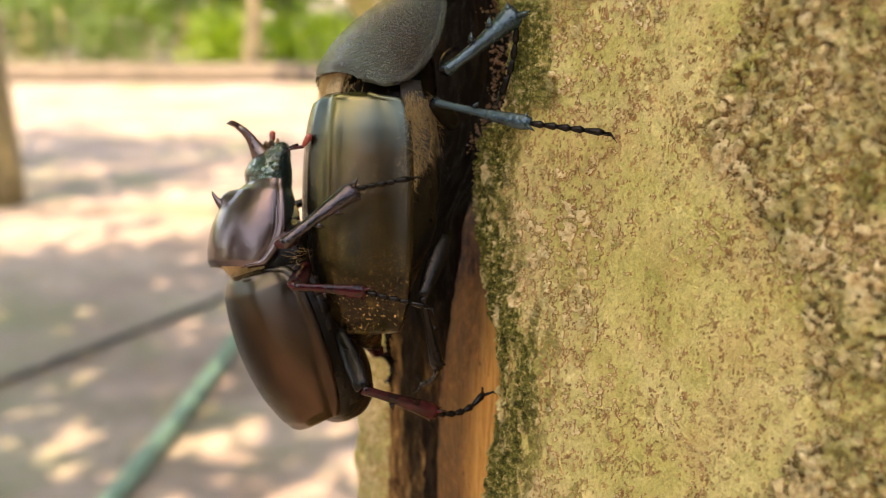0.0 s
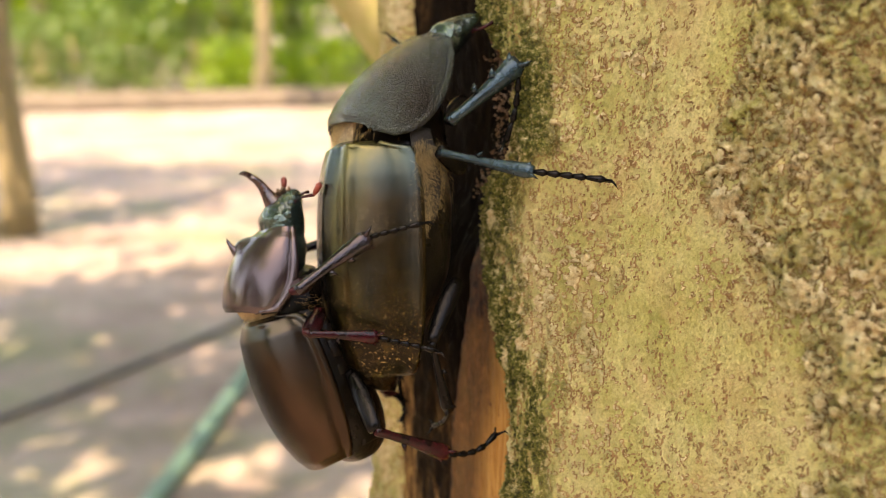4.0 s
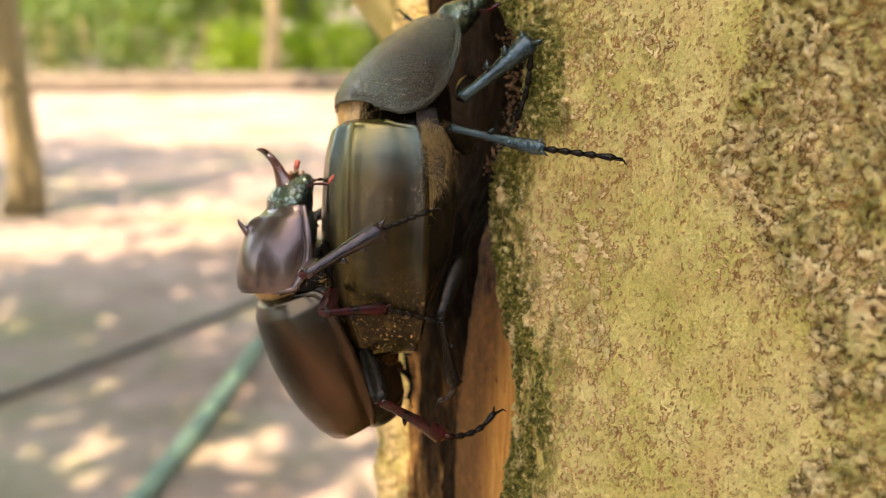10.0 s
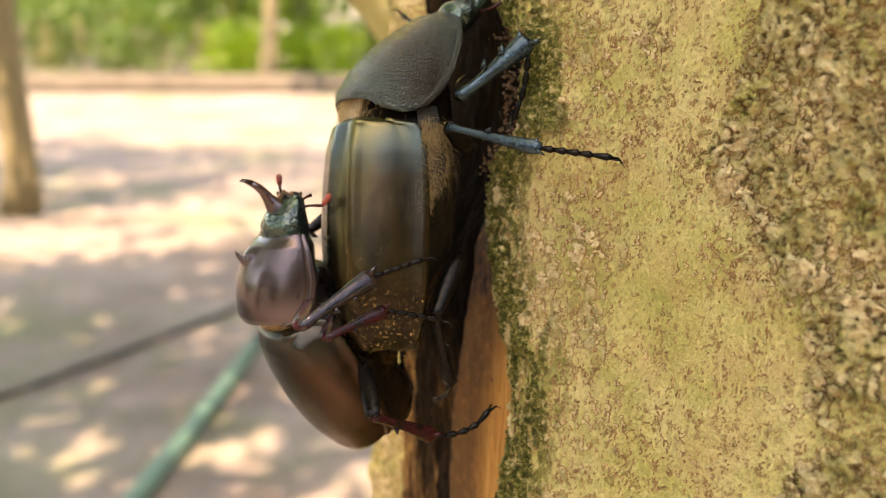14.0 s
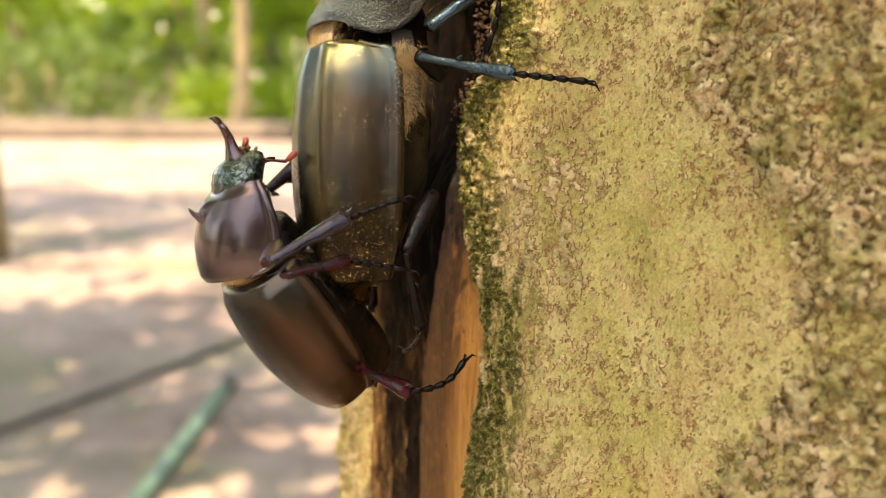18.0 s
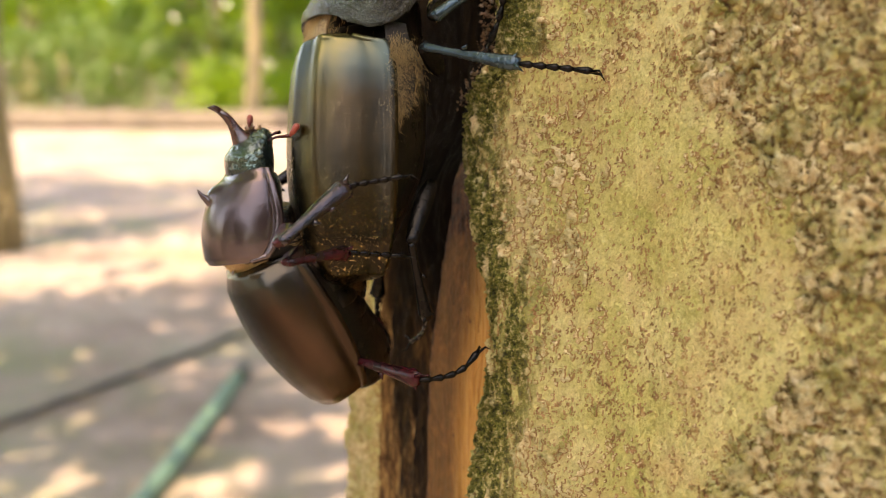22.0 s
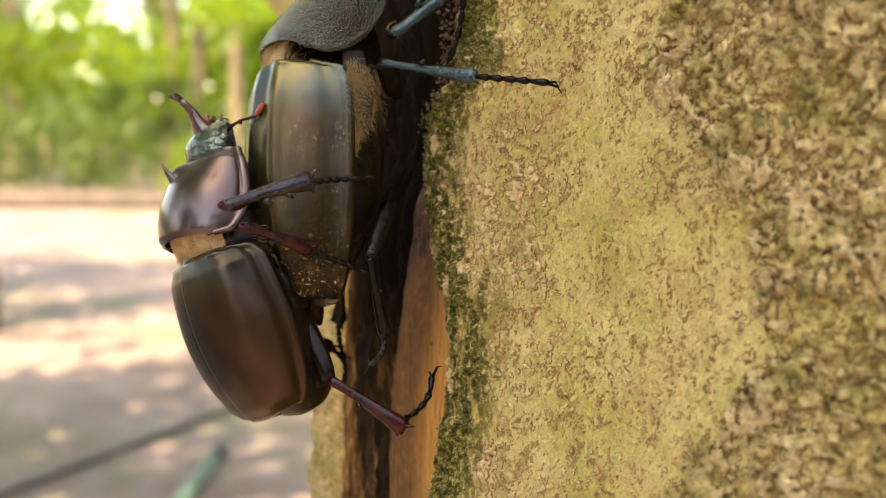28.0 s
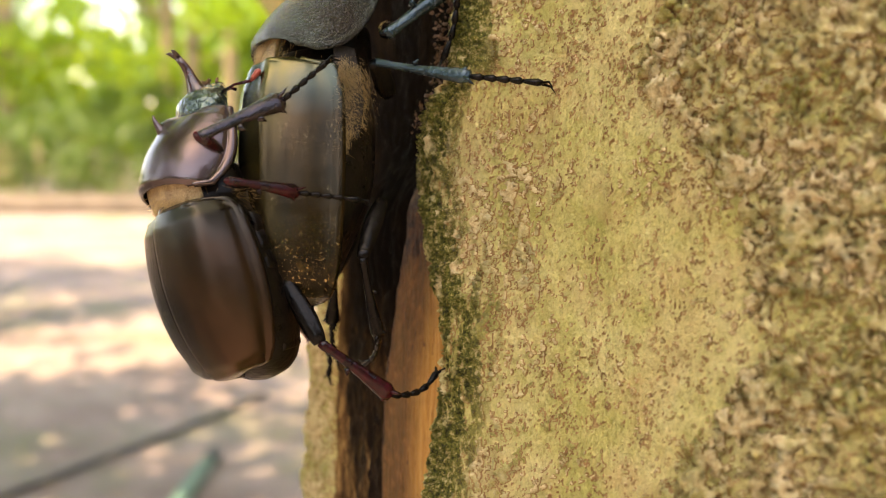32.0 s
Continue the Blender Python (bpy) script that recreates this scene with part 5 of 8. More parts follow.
    walk(male_parts["head"], rows_of([
        (0, 0, -4.29, 12.12, 21, -0, 0), (0.5, 0, -4.17, 11.74, 22.9, -0, 0), (1, 0, -4.11, 11.77, 21.1, -0, 0),
        (1.5, 0, -4.24, 12.15, 19.2, -0, 0), (2, 0, -4.1, 11.77, 21, -0, 0), (2.5, 0, -4.1, 12.2, 20, -0, 0),
        (3, 0, -4.19, 12.16, 19, -0, 0), (3.5, 0, -4.29, 12.12, 19.5, -0, 0), (5.5, 0, -4.59, 11.99, 19.6, -0, 0),
        (6, 0, -4.51, 12.02, 19.2, -0, 0), (6.5, 0, -4.35, 11.66, 20.9, -0, 0), (7, 0, -4.47, 11.6, 20, -0, 0),
        (7.5, 0, -4.57, 11.56, 20.5, -0, 0), (8, 0, -4.45, 11.61, 21.4, -0, 0), (8.5, 0, -4.45, 12.05, 15.9, -0, 0),
        (9, 0, -4.36, 11.65, 25.4, -0, 0), (9.5, 0, -3.97, 11.39, 34.8, -0, 0), (10, 0, -4.07, 11.35, 33.8, -0, 0),
        (10.5, 0, -4.25, 11.7, 33.8, -0, 0), (11, 0, -4.32, 11.67, 31.2, -0, 0), (11.5, 0, -4.06, 10.91, 49.9, -0, 0),
        (12, 0, -4.12, 11.33, 35.6, -0, 0), (12.5, 0, -4.31, 11.24, 41.2, -0, 0), (13, 0, -4.18, 10.85, 41.6, -0, 0),
        (13.5, 0, -4.45, 11.61, 30.4, -0, 0), (14, 0, -4.64, 11.52, 27, -0, 0), (14.5, 0, -4.38, 11.64, 30, -0, 0),
        (16.5, 0, -4.88, 11.4, 47.8, -0, 0), (17, 0, -4.51, 11.58, 45.8, -0, 0), (17.5, 0, -4.42, 11.18, 43.4, -0, 0),
        (18, 0, -4.01, 11.37, 53, -0, 0), (18.5, 0, -4.44, 11.62, 45.3, -0, 0), (19, 0, -4.26, 11.7, 38.4, -0, 0),
        (19.5, 0, -3.44, 11.18, 50.8, -0, 0), (20, 0, -3.4, 11.2, 47.6, -0, 0), (20.5, 0, -3.64, 11.1, 50.5, -0, 0),
        (21, 0, -4.2, 11.72, 47.1, -0, 0), (21.5, 0, -4.46, 11.61, 41, -0, 0), (22, 0, -4.5, 12.03, 34.1, -0, 0),
        (22.5, 0, -4.52, 12.46, 25.8, -0, 0), (23, 0, -4.49, 12.03, 38.6, -0, 0), (23.5, 0, -4.66, 11.95, 36.5, -0, 0),
        (24, 0, -4.62, 11.97, 37.8, -0, 0), (24.5, 0, -4.36, 11.65, 40.4, -0, 0), (25, 0, -4.44, 11.62, 34.8, -0, 0),
        (25.5, 0, -4.19, 11.73, 35, -0, 0), (26, 0, -4.34, 11.22, 54.9, -0, 0), (26.5, 0, -4.06, 10.91, 49.9, -0, 0),
        (28.5, 0, -3.95, 13.89, 15.4, -0, 0), (29, 0, -4.04, 13.86, 11.3, -0, 0), (29.5, 0, -3.94, 13.9, 9.3, -0, 0),
        (30, 0, -4.2, 12.76, 29.6, -0, 0), (30.5, 0, -4.46, 12.65, 23.4, -0, 0), (31, 0, -4.5, 13.06, 25.7, -0, 0),
        (31.5, 0, -3.88, 12.46, 39.3, -0, 0), (32, 0, -4.49, 12.63, 25.1, -0, 0),
    ]))
    walk(male_parts["fore_femur"], rows_of([
        (0, -18.13, 1.71, 3.37, -78.3, -69.6, -125.7), (0.5, -17.78, 1.81, 3.48, -78.4, -71.3, -126.7), (1, -18.15, 1.64, 3.68, -81.9, -68.6, -122.1),
        (1.5, -18.3, 1.82, 3.72, -82.2, -69.2, -122.2), (2, -17.94, 1.5, 3.66, -82.2, -67, -121.6), (2.5, -17.35, 1.39, 3.58, -80.8, -67.7, -123.5),
        (3, -17.18, 1.18, 3.58, -79.3, -70.5, -124.5), (3.5, -17.3, 1.09, 3.62, -79.6, -71.2, -123.8), (5.5, -17.84, 1.17, 3.94, -82.9, -72.9, -120.2),
        (6, -18.05, 1.23, 4.03, -84.5, -71.6, -118.5), (6.5, -18.42, 1.37, 4.16, -86.3, -71.2, -116.8), (7, -19.5, 1.69, 4.32, -88.3, -69.6, -114.5),
        (7.5, -19.15, 1.67, 4.51, -90.1, -69.6, -113.1), (8, -19.18, 1.57, 4.59, -90.8, -68.8, -112.1), (8.5, -19.7, 1.73, 4.78, -92.9, -71.2, -109.9),
        (9, -18.98, 1.28, 5.01, -96.6, -74.5, -105.8), (9.5, -21.09, 2.49, 5.79, -106.2, -76, -97.5), (10, -22.97, 3.98, 5.57, -101.2, -75.1, -104),
        (10.5, -21.16, 2.71, 5.14, -97.3, -74.7, -106.7), (11, -22.85, 4.52, 6.12, -99.9, -64, -107.4), (11.5, -23.25, 4.44, 6.56, -102.4, -63.9, -104.5),
        (12, -23.65, 5.72, 7.2, -106.1, -64.8, -103.5), (12.5, -23.36, 6.2, 7.04, -104.8, -64.2, -106.1), (13, -23.11, 6.22, 6.98, -104.5, -64, -106.8),
        (13.5, -23.24, 6.15, 7.23, -108.4, -67.7, -102.4), (14, -23.38, 6.49, 7.45, -107.3, -64.5, -104.4), (14.5, -23.47, 6.61, 7.55, -107.7, -64.5, -104.2),
        (16.5, -23.5, 6.85, 8.58, -113.6, -64.3, -99.3), (17, -23.5, 8.1, 8.34, -112.4, -65.3, -102.9), (17.5, -23.24, 7.82, 8.2, -113.2, -66.7, -101.6),
        (18, -23.23, 7.01, 6.99, -106.4, -67.7, -106.2), (18.5, -23.28, 6.77, 6.53, -101.8, -64.4, -110.2), (19, -23.06, 7.17, 7.07, -104.4, -63.4, -109),
        (19.5, -23.08, 5.8, 6.56, -103.9, -67.4, -106.1), (20, -23.03, 4.89, 5.83, -100.6, -70.7, -106.9), (20.5, -23.69, 4.97, 5.71, -98.3, -68.1, -108.7),
        (21, -24.18, 6.08, 6.78, -105.5, -68.8, -103.8), (21.5, -23.26, 5.5, 6.21, -104.8, -72.5, -103.9), (22, -22.4, 4.57, 5.43, -101.8, -77.6, -105.4),
        (22.5, -23.07, 4.51, 4.79, -96, -82.8, -110), (23, -23.6, 4.17, 5.06, 111.8, -86.1, 43.6), (23.5, -23.82, 5.15, 4.96, -119.4, -87.6, -87.3),
        (24, -23.94, 5.59, 5.73, -162.2, -86.8, -45.4), (24.5, -23.68, 5.13, 6.94, 179.8, -83.8, -26.6), (25, -23.59, 5.19, 6.57, -158.4, -84.3, -48.7),
        (25.5, -23.59, 5.84, 6.49, -146.5, -84, -62.1), (26, -23.55, 6.11, 5.44, -103.7, -80, -105.7), (26.5, -24.4, 6.16, 5.42, -98.5, -74.6, -110),
        (28.5, -18.5, 8.34, 3.95, -78.1, -65, -142.6), (29, -18.58, 8.54, 4.18, -80.1, -64.2, -141.1), (29.5, -18.48, 8.49, 4.38, -81.3, -64.2, -140),
        (30, -18.23, 8.14, 4.22, -83.9, -65, -137.5), (30.5, -17.51, 7.5, 4.37, -84.9, -64, -136.5), (31, -16.93, 6.65, 4.05, -81, -67.8, -139.5),
        (31.5, -16.78, 7.1, 3.1, -74.9, -64.8, -146.3), (32, -18.1, 7.36, 5.61, -92.1, -42.8, -129),
    ]))
    walk(male_parts["fore_tibia"], rows_of([
        (0, -18.13, 1.71, 3.37, 72.3, 10.5, -5.6), (0.5, -17.78, 1.81, 3.48, 72.6, 11.2, -6.9), (1, -18.15, 1.64, 3.68, 74.7, 11.6, -2.4),
        (1.5, -18.3, 1.82, 3.72, 75.6, 11.3, -1.6), (2, -17.94, 1.5, 3.66, 75.7, 10.8, -1.7), (2.5, -17.35, 1.39, 3.58, 73.5, 10.7, -5.9),
        (3, -17.18, 1.18, 3.58, 73.2, 10.1, -7.4), (3.5, -17.3, 1.09, 3.62, 73.5, 10.3, -6.7), (5.5, -17.84, 1.17, 3.94, 75.6, 11.4, -4.3),
        (6, -18.05, 1.23, 4.03, 75.8, 12, -2.9), (6.5, -18.42, 1.37, 4.16, 75.9, 12.1, -3.6), (7, -19.5, 1.69, 4.32, 78.1, 11.4, -0.6),
        (7.5, -19.15, 1.67, 4.51, 78.4, 11.6, -2.9), (8, -19.18, 1.57, 4.59, 78.2, 12.6, -2.1), (8.5, -19.7, 1.73, 4.78, 81.1, 13.5, 0.8),
        (9, -18.98, 1.28, 5.01, 84.6, 16.4, 3.8), (9.5, -21.09, 2.49, 5.79, 83.9, 18.1, 5.2), (10, -22.97, 3.98, 5.57, 86.6, 15.3, 4.6),
        (10.5, -21.16, 2.71, 5.14, 87.1, 15.1, -3.7), (11, -22.85, 4.52, 6.12, 96.2, 15, 10.3), (11.5, -23.25, 4.44, 6.56, 99.5, 16.4, 11.7),
        (12, -23.65, 5.72, 7.2, 96.5, 20, 11), (12.5, -23.36, 6.2, 7.04, 94.8, 21.1, 10.3), (13, -23.11, 6.22, 6.98, 96.4, 21, 10.3),
        (13.5, -23.24, 6.15, 7.23, 93.6, 23.9, 8.8), (14, -23.38, 6.49, 7.45, 94.5, 23.4, 9.5), (14.5, -23.47, 6.61, 7.55, 94.6, 23.5, 9.4),
        (16.5, -23.5, 6.85, 8.58, 98, 25.6, 9.9), (17, -23.5, 8.1, 8.34, 97.9, 24.8, 7.7), (17.5, -23.24, 7.82, 8.2, 97.3, 24.9, 6.7),
        (18, -23.23, 7.01, 6.99, 101.3, 19.4, 4.9), (18.5, -23.28, 6.77, 6.53, 103.3, 16.5, 6.8), (19, -23.06, 7.17, 7.07, 97.9, 20.8, 8.1),
        (19.5, -23.08, 5.8, 6.56, 100.1, 18.9, 7.7), (20, -23.03, 4.89, 5.83, 101.4, 17.2, 7.7), (20.5, -23.69, 4.97, 5.71, 102.4, 14.9, 9.8),
        (21, -24.18, 6.08, 6.78, 103, 16.4, 10.7), (21.5, -23.26, 5.5, 6.21, 95.4, 20.9, 10.5), (22, -22.4, 4.57, 5.43, 85.3, 23.8, 8.3),
        (22.5, -23.07, 4.51, 4.79, 80, 22.3, 5.5), (23, -23.6, 4.17, 5.06, 75.2, 23.7, 1.6), (23.5, -23.82, 5.15, 4.96, 85.1, 20.6, 5.1),
        (24, -23.94, 5.59, 5.73, 85.1, 23.8, 5.9), (24.5, -23.68, 5.13, 6.94, 84.7, 27.9, 5.3), (25, -23.59, 5.19, 6.57, 85.4, 26.6, 5),
        (25.5, -23.59, 5.84, 6.49, 84.1, 27.5, 4.7), (26, -23.55, 6.11, 5.44, 93, 20.6, 7.4), (26.5, -24.4, 6.16, 5.42, 104, 13.4, 10.2),
        (28.5, -18.5, 8.34, 3.95, 88, 6.5, -7), (29, -18.58, 8.54, 4.18, 88, 8.3, -5.3), (29.5, -18.48, 8.49, 4.38, 89.4, 8.9, -4.3),
        (30, -18.23, 8.14, 4.22, 91.7, 10.2, -4), (30.5, -17.51, 7.5, 4.37, 93.3, 9.6, -6.5), (31, -16.93, 6.65, 4.05, 90.8, 10.3, -10),
        (31.5, -16.78, 7.1, 3.1, 90.9, 6.8, -10.4), (32, -18.1, 7.36, 5.61, 76.5, 12.3, -9.4),
    ]))
    walk(male_parts["fore_tarsus"], rows_of([
        (0, -18.56, -9.16, 6.77, -97.8, -2.5, 179.3), (0.5, -18.43, -9.07, 6.84, -97.2, -3.6, 178.2), (1, -18, -9.37, 6.62, -94.6, -4.7, 179.3),
        (1.5, -18.05, -9.24, 6.49, -94.3, -4.4, 178.5), (2, -17.75, -9.56, 6.43, -94.1, -4.3, 179.3), (2.5, -17.87, -9.54, 6.77, -95.1, -4.4, 177.1),
        (3, -18.01, -9.72, 6.82, -95.3, -4.4, 175), (3.5, -18, -9.84, 6.81, -95.7, -4.6, 172.8), (5.5, -18.11, -9.88, 6.72, -92.9, -6.6, 162.4),
        (6, -18.03, -9.84, 6.77, -92.7, -7.1, 160.3), (6.5, -18.53, -9.71, 6.87, -92.9, -7.1, 170.7), (7, -19.15, -9.46, 6.63, -92.7, -6.2, -178.6),
        (7.5, -19.26, -9.51, 6.76, -93.8, -6.6, -177.2), (8, -19.09, -9.6, 6.86, -93.7, -7.6, -175.8), (8.5, -19.13, -9.52, 6.5, -95.8, -7.8, -173.9),
        (9, -17.93, -10.03, 6.04, -99.9, -9.5, -168.9), (9.5, -19.68, -8.76, 6.95, -94.9, -13.1, -170.7), (10, -21.87, -7.35, 6.22, -95.7, -10.8, -174.2),
        (10.5, -21.75, -8.67, 5.7, -110.7, -2, -166), (11, -21.14, -6.69, 4.93, -114.1, -1.8, -164.5), (11.5, -21.5, -6.68, 4.75, -111.7, -8.9, -167.6),
        (12, -21.92, -5.48, 5.99, -109.3, -13.3, -174.8), (12.5, -21.66, -5.04, 6.15, -108.4, -13.9, -176.6), (13, -21.54, -5.01, 5.8, -108.6, -15, -178),
        (13.5, -21.79, -5.14, 6.56, -108.3, -16.6, -178.9), (14, -21.86, -4.78, 6.63, -106.9, -17.2, -178.5), (14.5, -21.97, -4.66, 6.71, -107.2, -17.1, -178.5),
        (16.5, -22.23, -4.39, 7.16, -107.6, -21.3, 177.9), (17, -22.63, -3.18, 6.93, -106.9, -20.8, 174.2), (17.5, -22.53, -3.49, 6.88, -105.6, -20.8, 176.7),
        (18, -23.01, -4.19, 4.87, -108.2, -16.6, 179.1), (18.5, -22.7, -4.34, 4.02, -108.2, -14.7, -178.9), (19, -22.02, -4.09, 5.62, -106.5, -16.5, -178.5),
        (19.5, -22.21, -5.41, 4.67, -109.1, -13.8, -172.1), (20, -22.2, -6.27, 3.68, -108.4, -12.3, -166.7), (20.5, -22.41, -6.1, 3.35, -107.7, -11.7, -169.3),
        (21, -22.83, -4.97, 4.31, -106.1, -14.9, -172.6), (21.5, -21.57, -5.73, 5.21, -110.3, -14.2, 178.6), (22, -20.39, -6.61, 6.29, -111.3, -13.9, 168.8),
        (22.5, -21.25, -6.59, 6.62, -105.6, -11.7, 167.7), (23, -22.13, -6.82, 7.72, -101.6, -12.5, 166.2), (23.5, -22.48, -6.13, 5.87, -98, -13.7, 170.1),
        (24, -22.38, -5.67, 6.62, -96.2, -16.5, 173.9), (24.5, -22.14, -6.13, 7.87, -97.1, -20.5, 179.9), (25, -22.19, -6.09, 7.38, -96.5, -20, 178.6),
        (25.5, -22.13, -5.42, 7.53, -104.3, -15.8, -177.6), (26, -22.28, -5.2, 4.89, -108.2, -11.5, -176), (26.5, -23.08, -4.84, 2.74, -101.7, -15, -171.7),
        (28.5, -19.83, -2.97, 4.34, -101.4, 2.5, 177.8), (29, -19.58, -2.81, 4.58, -101.8, 0.2, 173.8), (29.5, -19.32, -2.88, 4.49, -100.8, -1.6, 175.2),
        (30, -19.09, -3.22, 3.88, -100.5, -4.5, 176.5), (30.5, -18.92, -3.8, 3.71, -100.3, -5.3, 176.6), (31, -18.94, -4.57, 3.9, -99.6, -5.2, 177.1),
        (31.5, -18.86, -4.11, 2.93, -102.5, 0.1, 175), (32, -19.36, -3.67, 8.22, -65.4, -1.8, 136.9),
    ]))
    walk(male_parts["mid_femur"], rows_of([
        (0, -15.26, 1.41, -2, -69.4, -56.1, -139), (0.5, -15.01, 1.52, -1.94, -69, -57.2, -140.5), (1, -14.96, 1.19, -1.81, -70.3, -56.2, -138.1),
        (1.5, -14.73, 1.13, -1.83, -69.5, -56.8, -139.2), (2, -13.76, 0.73, -1.97, -67.8, -54.2, -141), (2.5, -13.68, 0.92, -2.09, -67, -54, -142.6),
        (3, -14.27, 0.97, -2.07, -66.8, -56.3, -141.9), (3.5, -14.08, 0.85, -2.13, -66, -56, -142.6), (5.5, -14.21, 0.93, -2.02, -67.1, -56.3, -141.7),
        (6, -13.8, 0.85, -2.06, -66.8, -55, -142.4), (6.5, -13.59, 0.79, -2.08, -66.2, -55, -143.2), (7, -12.14, 0.14, -2.21, -62.4, -53, -147.6),
        (7.5, -12.32, 0.12, -2.17, -61.6, -55.2, -148.2), (8, -12.42, 0.11, -2.23, -60.8, -55.7, -148.6), (8.5, -14.36, 1.25, -1.81, -70.2, -55, -139.7),
        (9, -14.85, 1.52, -1.66, -71, -57.4, -139.2), (9.5, -15.69, 1.66, -1.1, -74.5, -62, -135.3), (10, -16.7, 2.29, -1, -76.2, -62.9, -133.9),
        (10.5, -17.61, 2.39, -0.6, -80.6, -61.8, -128.4), (11, -19.69, 2.92, 0.52, -89.4, -65.1, -118.8), (11.5, -19.52, 3.03, 0.86, -91.8, -62.2, -117.2),
        (12, -22.49, 4.21, 2.59, -104.9, -68.1, -103.9), (12.5, -22.58, 4.46, 2.88, -107.3, -68.6, -102), (13, -22.52, 4.39, 3.08, -108.9, -68.6, -100.4),
        (13.5, -22.7, 4.27, 3.61, -117.1, -71.8, -91.6), (14, -22.65, 4.24, 4.03, -117, -69, -92.2), (14.5, -22.74, 4.5, 4.21, -116.2, -67.4, -93.6),
        (16.5, -23, 5.61, 5.74, -117, -59.6, -96.6), (17, -22.98, 6.58, 5.61, -117.4, -61.5, -98), (17.5, -22.85, 6.5, 5.64, -118, -61.8, -97.4),
        (18, -22.66, 6, 4.37, -110.5, -60.7, -103.6), (18.5, -22.71, 5.56, 3.99, -107.1, -57.9, -106.1), (19, -22.8, 5.91, 4.8, -110.2, -56.7, -104.2),
        (19.5, -22.59, 5.21, 4.05, -107.5, -57.8, -105.1), (20, -22.29, 4.66, 3.12, -103.8, -59.4, -107.2), (20.5, -22.59, 4.47, 2.84, -101.5, -57.7, -108.5),
        (21, -22.95, 5.2, 3.74, -107, -60.5, -104.6), (21.5, -21.59, 5.08, 3.38, -104.9, -58.2, -108.4), (22, -20.23, 4.43, 2.55, -101.1, -57.6, -112.1),
        (22.5, -19.38, 4.17, 1.66, -96, -55.5, -117.3), (23, -18.46, 4.04, 1.36, -94.7, -57.1, -119.6), (23.5, -19.05, 4.58, 1.33, -94.7, -59.9, -119.9),
        (24, -19.91, 5.5, 2.04, -99, -61.4, -116.8), (24.5, -20.66, 5.76, 3.24, -106.7, -62.8, -109.2), (25, -20.58, 5.68, 2.93, -104.5, -62.2, -111.1),
        (25.5, -20.78, 5.98, 3.05, -105.9, -63.8, -110.1), (26, -20.64, 5.65, 2.06, -99.3, -63.1, -115.6), (26.5, -19.86, 4.65, 1.1, -93.4, -63.1, -119.7),
        (28.5, -16.17, 5.04, 1.7, -89.4, -54.1, -131.6), (29, -15.88, 4.7, 2.17, -92.2, -51.9, -129.1), (29.5, -15.98, 4.48, 2.47, -94.6, -57.3, -126.1),
        (30, -16.1, 4.76, 2.23, -96.4, -54, -125.3), (30.5, -15.13, 4.43, 2.04, -94.9, -48.4, -128.3), (31, -14.02, 3.53, 1.6, -92.8, -51.4, -130.1),
        (31.5, -13.45, 3.45, 0.97, -88.5, -47.3, -134.9), (32, -14.26, 2.92, 0.84, -85.4, -69.7, -133.9),
    ]))
